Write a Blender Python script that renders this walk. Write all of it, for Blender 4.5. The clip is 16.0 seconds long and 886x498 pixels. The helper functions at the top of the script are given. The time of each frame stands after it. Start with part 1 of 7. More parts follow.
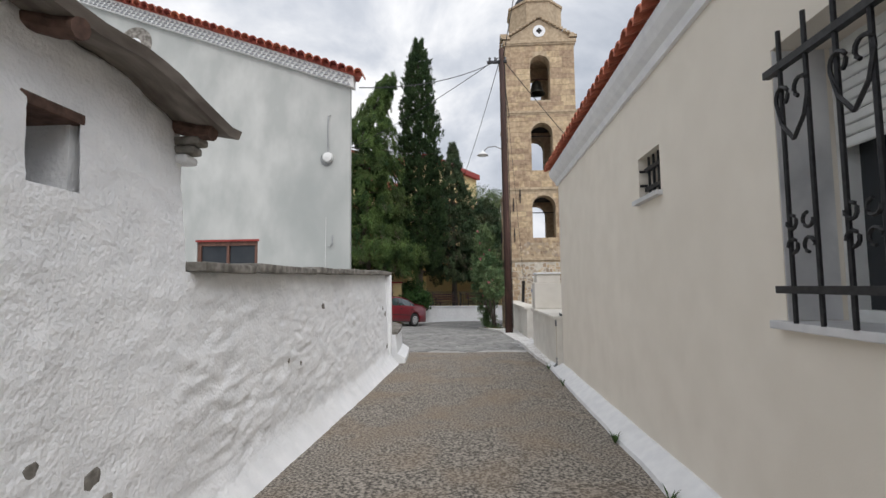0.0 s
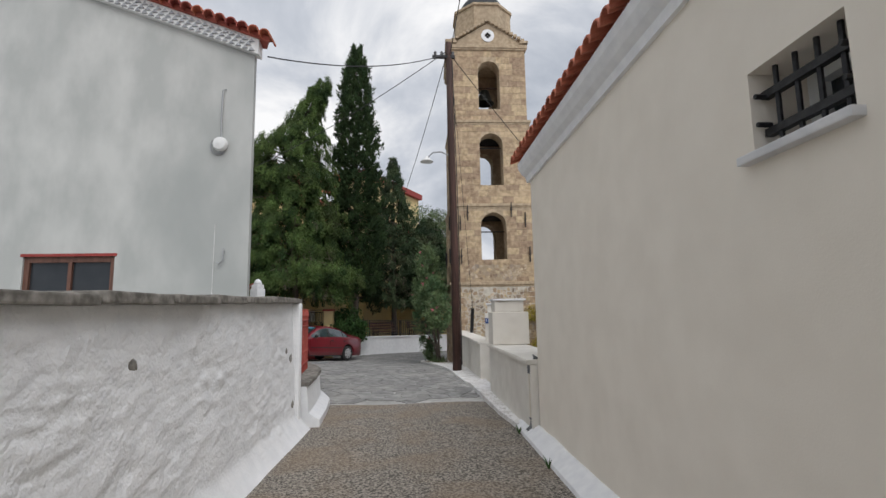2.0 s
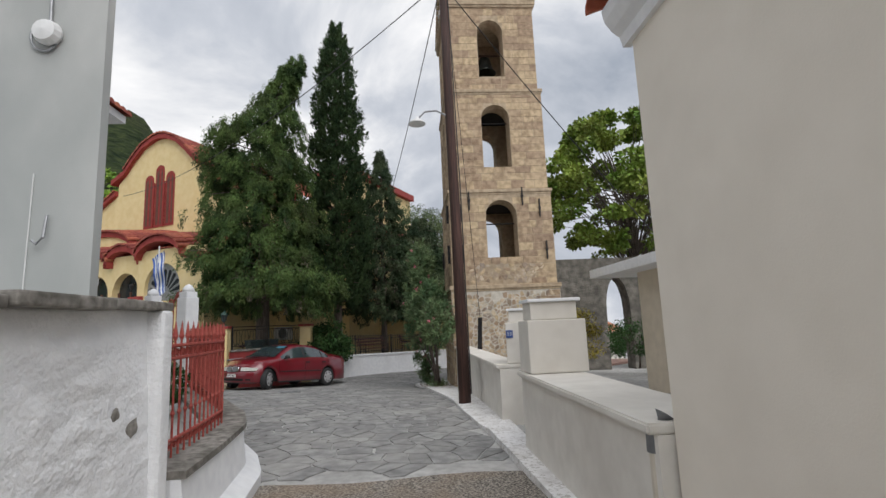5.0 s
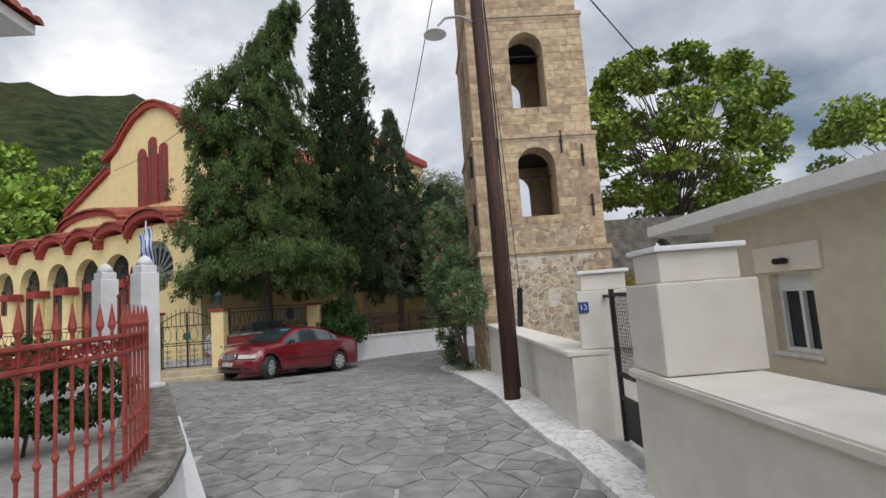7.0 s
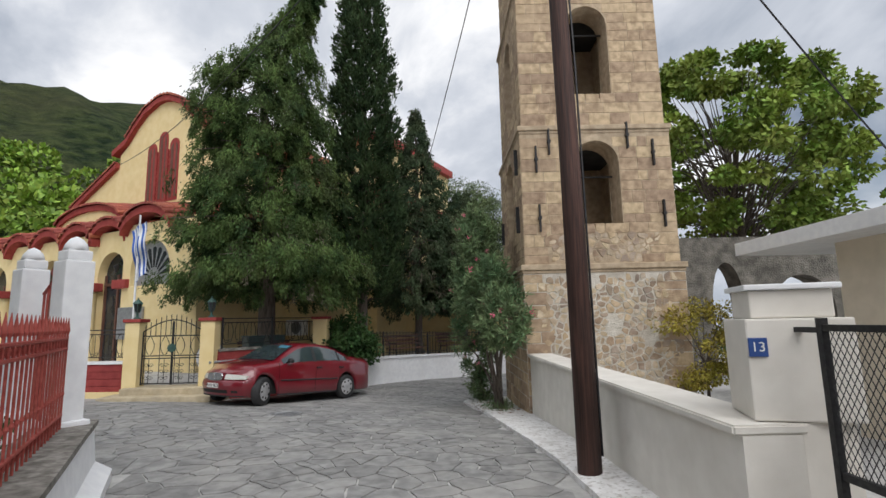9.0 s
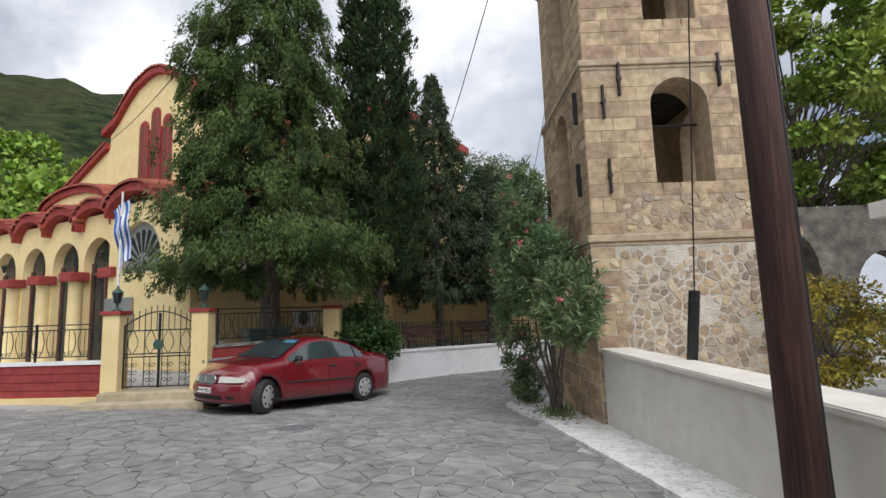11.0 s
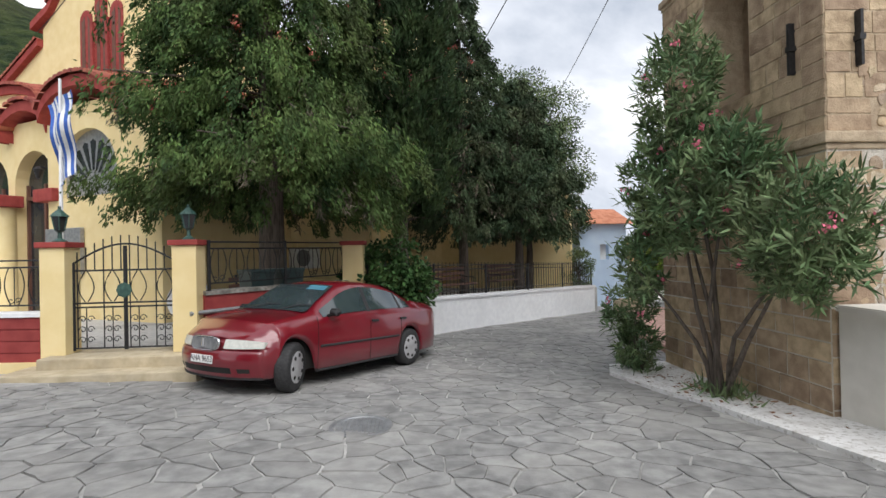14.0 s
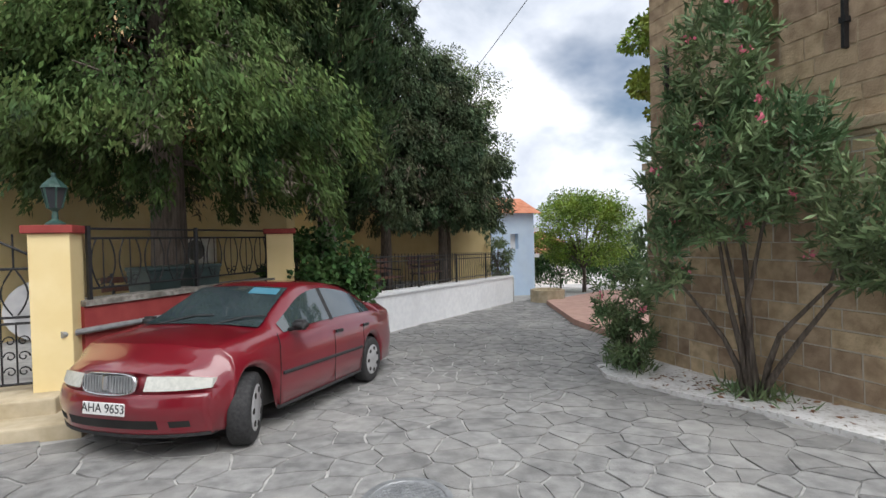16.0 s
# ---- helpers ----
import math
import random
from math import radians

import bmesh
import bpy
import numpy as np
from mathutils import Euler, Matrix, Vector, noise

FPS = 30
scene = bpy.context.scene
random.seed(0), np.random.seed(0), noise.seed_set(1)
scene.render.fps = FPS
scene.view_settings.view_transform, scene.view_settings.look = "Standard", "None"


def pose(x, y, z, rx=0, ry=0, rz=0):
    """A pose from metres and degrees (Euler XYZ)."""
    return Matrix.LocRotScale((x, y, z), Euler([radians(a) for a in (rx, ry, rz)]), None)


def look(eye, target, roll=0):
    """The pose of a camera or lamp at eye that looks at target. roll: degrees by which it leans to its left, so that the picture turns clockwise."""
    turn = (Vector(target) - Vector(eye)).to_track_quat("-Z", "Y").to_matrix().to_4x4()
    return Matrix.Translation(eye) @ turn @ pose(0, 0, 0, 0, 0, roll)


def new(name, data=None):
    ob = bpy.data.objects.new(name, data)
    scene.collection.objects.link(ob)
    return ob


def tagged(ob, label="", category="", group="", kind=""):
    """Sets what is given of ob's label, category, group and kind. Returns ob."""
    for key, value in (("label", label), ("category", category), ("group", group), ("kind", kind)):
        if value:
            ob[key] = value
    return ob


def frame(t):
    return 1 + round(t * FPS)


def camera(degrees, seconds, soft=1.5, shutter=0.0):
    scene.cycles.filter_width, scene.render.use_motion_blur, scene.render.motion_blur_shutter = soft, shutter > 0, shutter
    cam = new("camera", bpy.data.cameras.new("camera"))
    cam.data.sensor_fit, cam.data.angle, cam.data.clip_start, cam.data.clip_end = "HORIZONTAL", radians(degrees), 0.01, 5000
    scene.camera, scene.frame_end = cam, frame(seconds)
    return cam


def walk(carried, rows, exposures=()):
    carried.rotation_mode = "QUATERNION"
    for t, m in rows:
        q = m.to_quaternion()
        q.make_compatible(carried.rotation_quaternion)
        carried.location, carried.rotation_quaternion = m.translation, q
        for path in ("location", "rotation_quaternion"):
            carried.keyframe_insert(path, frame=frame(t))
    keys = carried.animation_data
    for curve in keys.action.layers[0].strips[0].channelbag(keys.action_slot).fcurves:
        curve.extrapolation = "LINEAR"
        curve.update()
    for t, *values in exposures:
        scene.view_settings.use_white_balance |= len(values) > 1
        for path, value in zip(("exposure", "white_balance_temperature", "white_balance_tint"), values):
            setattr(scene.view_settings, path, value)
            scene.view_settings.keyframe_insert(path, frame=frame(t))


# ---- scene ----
cam = camera(84.4, 16.0)
METRES, EYE, TILT, LEAN, TURN = 17.0, 1.42, 0.0, 0.0, 3.7
ROWS = [
    (0.0, 0.0, 0.0, 0.0, 0.05, 4.38, 0.63),
    (0.5, -0.0016, 0.0347, 0.0002, -0.39, 4.5, 0.58),
    (1.0, 0.0, 0.0665, 0.0009, -1.85, 4.08, 0.74),
    (1.5, 0.0045, 0.0999, 0.0022, -3.75, 4.69, 0.66),
    (2.0, 0.0074, 0.1326, 0.0044, -6.81, 7.3, 0.98),
    (2.5, 0.0123, 0.1632, 0.0046, -7.51, 9.26, 1.32),
    (3.0, 0.0153, 0.1963, 0.0044, -8.29, 9.73, 1.61),
    (3.5, 0.0203, 0.2256, 0.0045, -8.12, 10.76, 1.58),
    (6.0, 0.0235, 0.3858, 0.0027, -6.07, 7.05, 3.69),
    (6.5, 0.0228, 0.4188, 0.0029, -5.27, 6.65, 4.07),
    (7.0, 0.023, 0.4503, 0.003, -5.61, 5.9, 4.21),
    (7.5, 0.024, 0.4833, 0.0021, -4.73, 5.55, 3.43),
    (8.0, 0.0214, 0.5142, 0.0034, -6.37, 6.02, 2.28),
    (8.5, 0.0193, 0.5434, 0.0032, -5.76, 8.13, 1.33),
    (9.0, 0.0143, 0.5711, 0.0036, -4.04, 8.34, 1.27),
    (11.5, -0.0228, 0.7166, 0.0034, -3.3, 5.95, 2.06),
    (12.0, -0.0362, 0.7455, 0.0029, -4.29, 4.62, 2.15),
    (12.5, -0.0491, 0.7729, 0.0022, -5.57, 3.76, 1.67),
    (13.0, -0.0669, 0.8006, 0.0017, -6.71, 2.51, 2.05),
    (13.5, -0.0849, 0.8285, -0.0008, -6.33, 1.15, 1.62),
    (14.0, -0.1031, 0.8548, -0.0001, -7.26, 0.4, 1.23),
    (14.5, -0.1187, 0.8809, 0.0008, -10.91, -0.55, 1.31),
    (15.0, -0.1322, 0.9046, 0.0021, -14.18, -1.03, 1.28),
    (15.5, -0.1497, 0.9288, 0.0027, -18.75, -1.03, 1.27),
    (16.0, -0.1659, 0.9513, 0.0019, -22.22, -1.14, 1.39),
]
walk(cam, [(t, pose(0, 0, EYE, TILT, LEAN, TURN) @ pose(METRES * x, METRES * y, METRES * z, 90 + pitch, roll, yaw)) for t, x, y, z, yaw, pitch, roll in ROWS],
     exposures=[(0.0, 0.2), (3.0, -0.05), (7.0, 0.15), (9.0, 0.2), (12.5, 0.5), (14.0, 0.6), (16.0, 0.75)])

# ---- world, sun ----
world = bpy.data.worlds.new("overcast_sky")
scene.world = world
world.use_nodes = True
wn, wl = world.node_tree.nodes, world.node_tree.links
wn.clear()
SUN_EL, SUN_AZ = radians(50), radians(158)
sky = wn.new("ShaderNodeTexSky")
sky.sky_type = "NISHITA"
sky.sun_disc = False
sky.sun_elevation, sky.sun_rotation = SUN_EL, SUN_AZ
sky_b = wn.new("ShaderNodeBackground")
sky_b.inputs[1].default_value = 0.06
cloud_b = wn.new("ShaderNodeBackground")
cloud_b.inputs[1].default_value = 1.05
tc = wn.new("ShaderNodeTexCoord")
mp = wn.new("ShaderNodeMapping")
mp.inputs["Scale"].default_value = (1.0, 1.0, 1.6)
mp.inputs["Location"].default_value = (0.35, 0.1, 0.2)
wl.new(tc.outputs["Generated"], mp.inputs[0])
n1 = wn.new("ShaderNodeTexNoise")
n1.inputs["Scale"].default_value, n1.inputs["Detail"].default_value, n1.inputs["Roughness"].default_value = 2.3, 8, 0.55
n1.inputs["Distortion"].default_value = 0.35
wl.new(mp.outputs[0], n1.inputs["Vector"])
shade = wn.new("ShaderNodeValToRGB")
shade.color_ramp.elements[0].position, shade.color_ramp.elements[0].color = 0.34, (0.34, 0.38, 0.45, 1)
shade.color_ramp.elements[1].position, shade.color_ramp.elements[1].color = 0.62, (0.92, 0.92, 0.93, 1)
mid = shade.color_ramp.elements.new(0.48)
mid.color = (0.55, 0.58, 0.64, 1)
wl.new(n1.outputs["Fac"], shade.inputs[0])
wl.new(shade.outputs[0], cloud_b.inputs[0])
wl.new(sky.outputs[0], sky_b.inputs[0])
n2 = wn.new("ShaderNodeTexNoise")
n2.inputs["Scale"].default_value, n2.inputs["Detail"].default_value = 1.5, 6
wl.new(mp.outputs[0], n2.inputs["Vector"])
cover = wn.new("ShaderNodeValToRGB")
cover.color_ramp.elements[0].position, cover.color_ramp.elements[1].position = 0.30, 0.42
wl.new(n2.outputs["Fac"], cover.inputs[0])
mixs = wn.new("ShaderNodeMixShader")
wl.new(cover.outputs[0], mixs.inputs[0])
wl.new(sky_b.outputs[0], mixs.inputs[1])
wl.new(cloud_b.outputs[0], mixs.inputs[2])
wout = wn.new("ShaderNodeOutputWorld")
wl.new(mixs.outputs[0], wout.inputs[0])

sun = new("sun", bpy.data.lights.new("sun", "SUN"))
sun.data.energy, sun.data.angle, sun.data.color = 1.75, radians(50), (1.0, 0.98, 0.97)
sun.matrix_world = look((math.sin(SUN_AZ) * 40, math.cos(SUN_AZ) * 40, 40 * math.tan(SUN_EL)), (0, 0, 0))

# ---- materials ----


def mat(name, c1, c2, scale=6.0, rough=0.85, bump=0.2, c3=None, scale3=0.6, amount3=0.5, metal=0.0, detail=6, depth=0.02, spread=(0.35, 0.65), stretch=(1, 1, 1), per_object=0.0, per_island=0.0, coat=0.0, fine=0.0, spec=0.5):
    """Two-scale procedural surface: a grain between c1 and c2 and broad stains towards c3."""
    m = bpy.data.materials.new(name)
    m.use_nodes = True
    nt = m.node_tree
    nn, ll = nt.nodes, nt.links
    b = nn["Principled BSDF"]
    geo = nn.new("ShaderNodeNewGeometry")
    mapn = nn.new("ShaderNodeMapping")
    mapn.inputs["Scale"].default_value = stretch
    ll.new(geo.outputs["Position"], mapn.inputs[0])
    na = nn.new("ShaderNodeTexNoise")
    na.inputs["Scale"].default_value, na.inputs["Detail"].default_value = scale, detail
    ll.new(mapn.outputs[0], na.inputs["Vector"])
    ra = nn.new("ShaderNodeValToRGB")
    ra.color_ramp.elements[0].position, ra.color_ramp.elements[1].position = spread
    ra.color_ramp.elements[0].color, ra.color_ramp.elements[1].color = (*c1, 1), (*c2, 1)
    ll.new(na.outputs["Fac"], ra.inputs[0])
    col = ra.outputs[0]
    if c3:
        nb = nn.new("ShaderNodeTexNoise")
        nb.inputs["Scale"].default_value, nb.inputs["Detail"].default_value, nb.inputs["Distortion"].default_value = scale3, 5, 0.4
        ll.new(mapn.outputs[0], nb.inputs["Vector"])
        rb = nn.new("ShaderNodeMapRange")
        rb.inputs["From Min"].default_value, rb.inputs["From Max"].default_value, rb.inputs["To Max"].default_value = 0.45, 0.7, amount3
        ll.new(nb.outputs["Fac"], rb.inputs[0])
        mx = nn.new("ShaderNodeMix")
        mx.data_type = "RGBA"
        ll.new(rb.outputs[0], mx.inputs["Factor"])
        ll.new(col, mx.inputs["A"])
        mx.inputs["B"].default_value = (*c3, 1)
        col = mx.outputs["Result"]
    if per_object or per_island:
        if per_object:
            oi = nn.new("ShaderNodeObjectInfo")
            rnd = oi.outputs["Random"]
        else:
            rnd = geo.outputs["Random Per Island"]
        rr = nn.new("ShaderNodeMapRange")
        k = per_object or per_island
        rr.inputs["To Min"].default_value, rr.inputs["To Max"].default_value = 1 - k, 1 + k
        ll.new(rnd, rr.inputs[0])
        hs = nn.new("ShaderNodeHueSaturation")
        ll.new(rr.outputs[0], hs.inputs["Value"])
        ll.new(col, hs.inputs["Color"])
        r2 = nn.new("ShaderNodeMapRange")
        r2.inputs["To Min"].default_value, r2.inputs["To Max"].default_value = 0.5 - 0.04 * k, 0.5 + 0.04 * k
        ll.new(rnd, r2.inputs[0])
        ll.new(r2.outputs[0], hs.inputs["Hue"])
        col = hs.outputs[0]
    ll.new(col, b.inputs["Base Color"])
    b.inputs["Roughness"].default_value, b.inputs["Metallic"].default_value = rough, metal
    b.inputs["Coat Weight"].default_value = coat
    b.inputs["Specular IOR Level"].default_value = spec
    b.inputs["Coat Roughness"].default_value = 0.06
    if bump:
        bp = nn.new("ShaderNodeBump")
        bp.inputs["Strength"].default_value, bp.inputs["Distance"].default_value = bump, depth
        src = na.outputs["Fac"]
        if fine:
            nf = nn.new("ShaderNodeTexNoise")
            nf.inputs["Scale"].default_value, nf.inputs["Detail"].default_value = fine, 4
            ll.new(geo.outputs["Position"], nf.inputs["Vector"])
            ad = nn.new("ShaderNodeMath")
            ll.new(src, ad.inputs[0])
            ll.new(nf.outputs["Fac"], ad.inputs[1])
            src = ad.outputs[0]
        ll.new(src, bp.inputs["Height"])
        ll.new(bp.outputs[0], b.inputs["Normal"])
    return m


M = {}
M["asphalt"] = mat("worn_asphalt", (0.07, 0.062, 0.053), (0.42, 0.375, 0.32), 48, 0.9, 0.5, (0.27, 0.2, 0.135), 1.3, 0.6, depth=0.012, fine=160, detail=9, spread=(0.4, 0.62))
M["mortar"] = mat("pale_mortar", (0.42, 0.415, 0.4), (0.58, 0.57, 0.55), 9, 0.95, 0.4, (0.17, 0.165, 0.155), 0.35, 0.8, fine=90)
M["slate"] = mat("grey_slate", (0.185, 0.184, 0.18), (0.315, 0.312, 0.302), 7, 0.8, 0.5, (0.38, 0.37, 0.35), 1.1, 0.6, per_object=0.13, fine=55, depth=0.014, detail=9)
M["slate_far"] = mat("grey_slate_far", (0.185, 0.184, 0.18), (0.315, 0.312, 0.302), 7, 0.8, 0.5, (0.38, 0.37, 0.35), 1.1, 0.6, per_island=0.13, fine=55, depth=0.014, detail=9)
M["whitewash"] = mat("lumpy_whitewash", (0.82, 0.83, 0.845), (0.9, 0.905, 0.915), 6, 0.9, 0.55, (0.72, 0.72, 0.72), 1.3, 0.3, depth=0.022, fine=38, detail=9)
M["white"] = mat("white_paint", (0.78, 0.79, 0.81), (0.86, 0.87, 0.88), 9, 0.7, 0.15, (0.7, 0.705, 0.71), 1.2, 0.4, fine=80)
M["beige"] = mat("beige_render", (0.79, 0.73, 0.635), (0.84, 0.78, 0.685), 3, 0.85, 0.12, (0.74, 0.68, 0.59), 0.5, 0.45, fine=120, depth=0.006)
M["piers"] = mat("cream_render", (0.68, 0.65, 0.59), (0.76, 0.73, 0.67), 5, 0.85, 0.15, (0.58, 0.54, 0.48), 0.8, 0.4, fine=110, depth=0.006)
M["taupe"] = mat("taupe_render", (0.62, 0.55, 0.44), (0.7, 0.62, 0.5), 4, 0.85, 0.12, (0.56, 0.5, 0.4), 0.6, 0.4, fine=110, depth=0.006)
M["grey_render"] = mat("stained_grey_render", (0.42, 0.435, 0.42), (0.55, 0.56, 0.54), 2.2, 0.9, 0.15, (0.35, 0.37, 0.36), 0.6, 0.8, fine=90, stretch=(1, 1, 0.55), depth=0.008)
M["cap_stone"] = mat("weathered_cap", (0.13, 0.12, 0.105), (0.33, 0.31, 0.28), 14, 0.95, 0.5, (0.09, 0.085, 0.07), 3, 0.6, depth=0.015)
M["wood_old"] = mat("weathered_slab", (0.12, 0.1, 0.085), (0.27, 0.24, 0.21), 10, 0.9, 0.5, (0.08, 0.06, 0.045), 2, 0.5, stretch=(1, 0.25, 1))
M["wood_pole"] = mat("creosoted_pole", (0.035, 0.017, 0.013), (0.1, 0.045, 0.033), 9, 0.75, 0.4, (0.02, 0.012, 0.01), 1.0, 0.6, stretch=(6, 6, 0.25))
M["rust_wood"] = mat("dark_beam", (0.07, 0.04, 0.03), (0.14, 0.08, 0.06), 20, 0.9, 0.4)
M["tile"] = mat("red_roof_tile", (0.3, 0.07, 0.045), (0.45, 0.13, 0.085), 8, 0.8, 0.25, (0.2, 0.06, 0.045), 1.3, 0.5, per_island=0.25)
M["tile_orange"] = mat("orange_roof_tile", (0.55, 0.2, 0.1), (0.7, 0.3, 0.17), 5, 0.8, 0.2, per_island=0.2)
M["stone"] = mat("tower_ashlar", (0.31, 0.22, 0.14), (0.53, 0.4, 0.265), 8, 0.9, 0.5, (0.5, 0.38, 0.25), 1.1, 0.55, per_object=0.24, fine=45, depth=0.018, detail=9)
M["stone_far"] = mat("tower_ashlar_far", (0.31, 0.22, 0.14), (0.53, 0.4, 0.265), 8, 0.9, 0.5, (0.5, 0.38, 0.25), 1.1, 0.55, per_island=0.24, fine=45, depth=0.018, detail=9)
M["stone_core"] = mat("tower_mortar", (0.38, 0.29, 0.195), (0.54, 0.43, 0.3), 8, 0.95, 0.5, (0.32, 0.26, 0.19), 0.9, 0.5, fine=40)
M["rubble"] = mat("rubble_mortar", (0.5, 0.46, 0.39), (0.7, 0.66, 0.58), 6, 0.95, 0.6, (0.36, 0.31, 0.25), 1.4, 0.6, fine=40, depth=0.03)
M["rubble_stone"] = mat("rubble_stone", (0.36, 0.27, 0.17), (0.58, 0.47, 0.35), 6, 0.9, 0.6, (0.33, 0.31, 0.29), 2.2, 0.6, per_object=0.34, fine=40)
M["rubble_far"] = mat("rubble_stone_rest", (0.36, 0.27, 0.17), (0.58, 0.47, 0.35), 6, 0.9, 0.6, (0.33, 0.31, 0.29), 2.2, 0.6, per_island=0.34, fine=40)
M["ruin"] = mat("old_grey_masonry", (0.1, 0.095, 0.08), (0.24, 0.22, 0.19), 3.5, 0.95, 0.7, (0.07, 0.065, 0.055), 0.8, 0.6, depth=0.06, fine=20)
M["dome"] = mat("slate_dome", (0.03, 0.034, 0.038), (0.06, 0.065, 0.07), 6, 0.85, 0.2)
M["iron"] = mat("black_iron", (0.012, 0.012, 0.014), (0.03, 0.03, 0.032), 30, 0.5, 0.1, metal=0.3)
M["iron_green"] = mat("dark_green_iron", (0.02, 0.06, 0.05), (0.05, 0.11, 0.09), 20, 0.55, 0.1)
M["rust_red"] = mat("red_painted_iron", (0.3, 0.045, 0.035), (0.42, 0.09, 0.07), 22, 0.7, 0.3, (0.22, 0.05, 0.03), 6, 0.5)
M["red_trim"] = mat("dark_red_paint", (0.27, 0.035, 0.03), (0.36, 0.06, 0.05), 6, 0.75, 0.1, (0.2, 0.03, 0.025), 1, 0.4)
M["red_wall"] = mat("red_painted_wall", (0.25, 0.03, 0.03), (0.34, 0.055, 0.05), 5, 0.8, 0.2, (0.19, 0.03, 0.028), 0.9, 0.5)
M["yellow"] = mat("yellow_render", (0.78, 0.62, 0.31), (0.84, 0.69, 0.38), 3, 0.85, 0.1, (0.7, 0.55, 0.28), 0.6, 0.4, fine=90, depth=0.006)
# near-black colour that stands in for shade inside openings and recesses
M["dark"] = mat("near_black_shade", (0.012, 0.011, 0.01), (0.03, 0.028, 0.026), 3, 0.9, 0.0)
M["window_dark"] = mat("dark_glazing", (0.02, 0.024, 0.028), (0.04, 0.045, 0.05), 1.5, 0.08, 0.0)
M["brown_wood"] = mat("brown_wood", (0.1, 0.045, 0.03), (0.17, 0.08, 0.055), 9, 0.6, 0.2, stretch=(5, 5, 0.4))
M["shutter"] = mat("white_shutter", (0.7, 0.71, 0.7), (0.78, 0.79, 0.78), 9, 0.5, 0.1)
M["marble"] = mat("veined_marble", (0.62, 0.62, 0.63), (0.75, 0.75, 0.75), 4, 0.4, 0.05, (0.4, 0.41, 0.43), 3, 0.7)
M["paint_red"] = mat("car_red_paint", (0.15, 0.004, 0.012), (0.18, 0.006, 0.016), 2, 0.28, 0.0, (0.22, 0.03, 0.03), 2.5, 0.12, coat=1.0)
M["rubber"] = mat("black_rubber", (0.015, 0.015, 0.016), (0.035, 0.035, 0.036), 40, 0.75, 0.2)
M["chrome"] = mat("chrome", (0.6, 0.6, 0.62), (0.7, 0.7, 0.72), 9, 0.15, 0.0, metal=1.0)
M["hubcap"] = mat("silver_plastic", (0.5, 0.5, 0.51), (0.6, 0.6, 0.61), 9, 0.35, 0.0, metal=0.5)
M["plate"] = mat("number_plate", (0.75, 0.75, 0.73), (0.8, 0.8, 0.78), 9, 0.4, 0.0)
M["lens"] = mat("headlight_lens", (0.48, 0.49, 0.45), (0.6, 0.6, 0.55), 30, 0.12, 0.05)
M["tan"] = mat("tan_upholstery", (0.35, 0.27, 0.19), (0.42, 0.33, 0.24), 9, 0.85, 0.0)
M["blue"] = mat("blue_enamel", (0.02, 0.06, 0.22), (0.03, 0.08, 0.27), 9, 0.35, 0.0)
M["flag_blue"] = mat("flag_blue", (0.03, 0.09, 0.35), (0.05, 0.13, 0.42), 9, 0.8, 0.0)
M["pale_blue"] = mat("pale_blue_render", (0.52, 0.67, 0.86), (0.58, 0.73, 0.9), 3, 0.85, 0.1, (0.54, 0.63, 0.74), 0.8, 0.4)
M["pink"] = mat("pink_paving", (0.5, 0.3, 0.24), (0.6, 0.38, 0.31), 5, 0.9, 0.2, (0.42, 0.28, 0.22), 0.8, 0.4)
M["pvc"] = mat("cream_pipe", (0.6, 0.55, 0.45), (0.66, 0.6, 0.5), 9, 0.5, 0.0)
M["grey_metal"] = mat("grey_metal", (0.3, 0.31, 0.32), (0.4, 0.41, 0.42), 14, 0.45, 0.05, metal=0.6)
M["grey_plastic"] = mat("grey_plastic", (0.12, 0.125, 0.13), (0.17, 0.175, 0.18), 14, 0.5, 0.05)
M["bin"] = mat("dark_green_plastic", (0.012, 0.03, 0.03), (0.025, 0.045, 0.045), 10, 0.45, 0.05)
M["bark"] = mat("grey_brown_bark", (0.07, 0.055, 0.043), (0.17, 0.14, 0.115), 12, 0.95, 0.8, stretch=(3, 3, 0.4), depth=0.04)
M["conifer"] = mat("cypress_foliage", (0.03, 0.06, 0.022), (0.115, 0.175, 0.05), 1.6, 0.75, 0.0, (0.1, 0.1, 0.05), 0.7, 0.35, per_island=0.4, spec=0.15)
M["cypress"] = mat("dark_cypress_foliage", (0.025, 0.048, 0.022), (0.06, 0.095, 0.036), 1.8, 0.75, 0.0, per_island=0.4, spec=0.15)
M["fir"] = mat("fir_foliage", (0.035, 0.062, 0.034), (0.085, 0.125, 0.06), 1.8, 0.75, 0.0, (0.12, 0.09, 0.06), 0.9, 0.3, per_island=0.4, spec=0.15)
M["olive"] = mat("grey_green_leaf", (0.09, 0.13, 0.065), (0.19, 0.24, 0.11), 2, 0.6, 0.0, per_island=0.4, spec=0.15)
M["oleander"] = mat("oleander_leaf", (0.085, 0.15, 0.07), (0.19, 0.26, 0.12), 2.5, 0.5, 0.0, (0.17, 0.17, 0.09), 1.4, 0.4, per_island=0.4, spec=0.15)
M["plane_leaf"] = mat("plane_tree_leaf", (0.12, 0.21, 0.035), (0.28, 0.36, 0.07), 0.8, 0.55, 0.0, (0.25, 0.24, 0.07), 0.6, 0.4, per_island=0.35, spec=0.15)
M["bush"] = mat("bright_bush_leaf", (0.1, 0.19, 0.022), (0.3, 0.42, 0.055), 1.2, 0.6, 0.0, per_island=0.35)
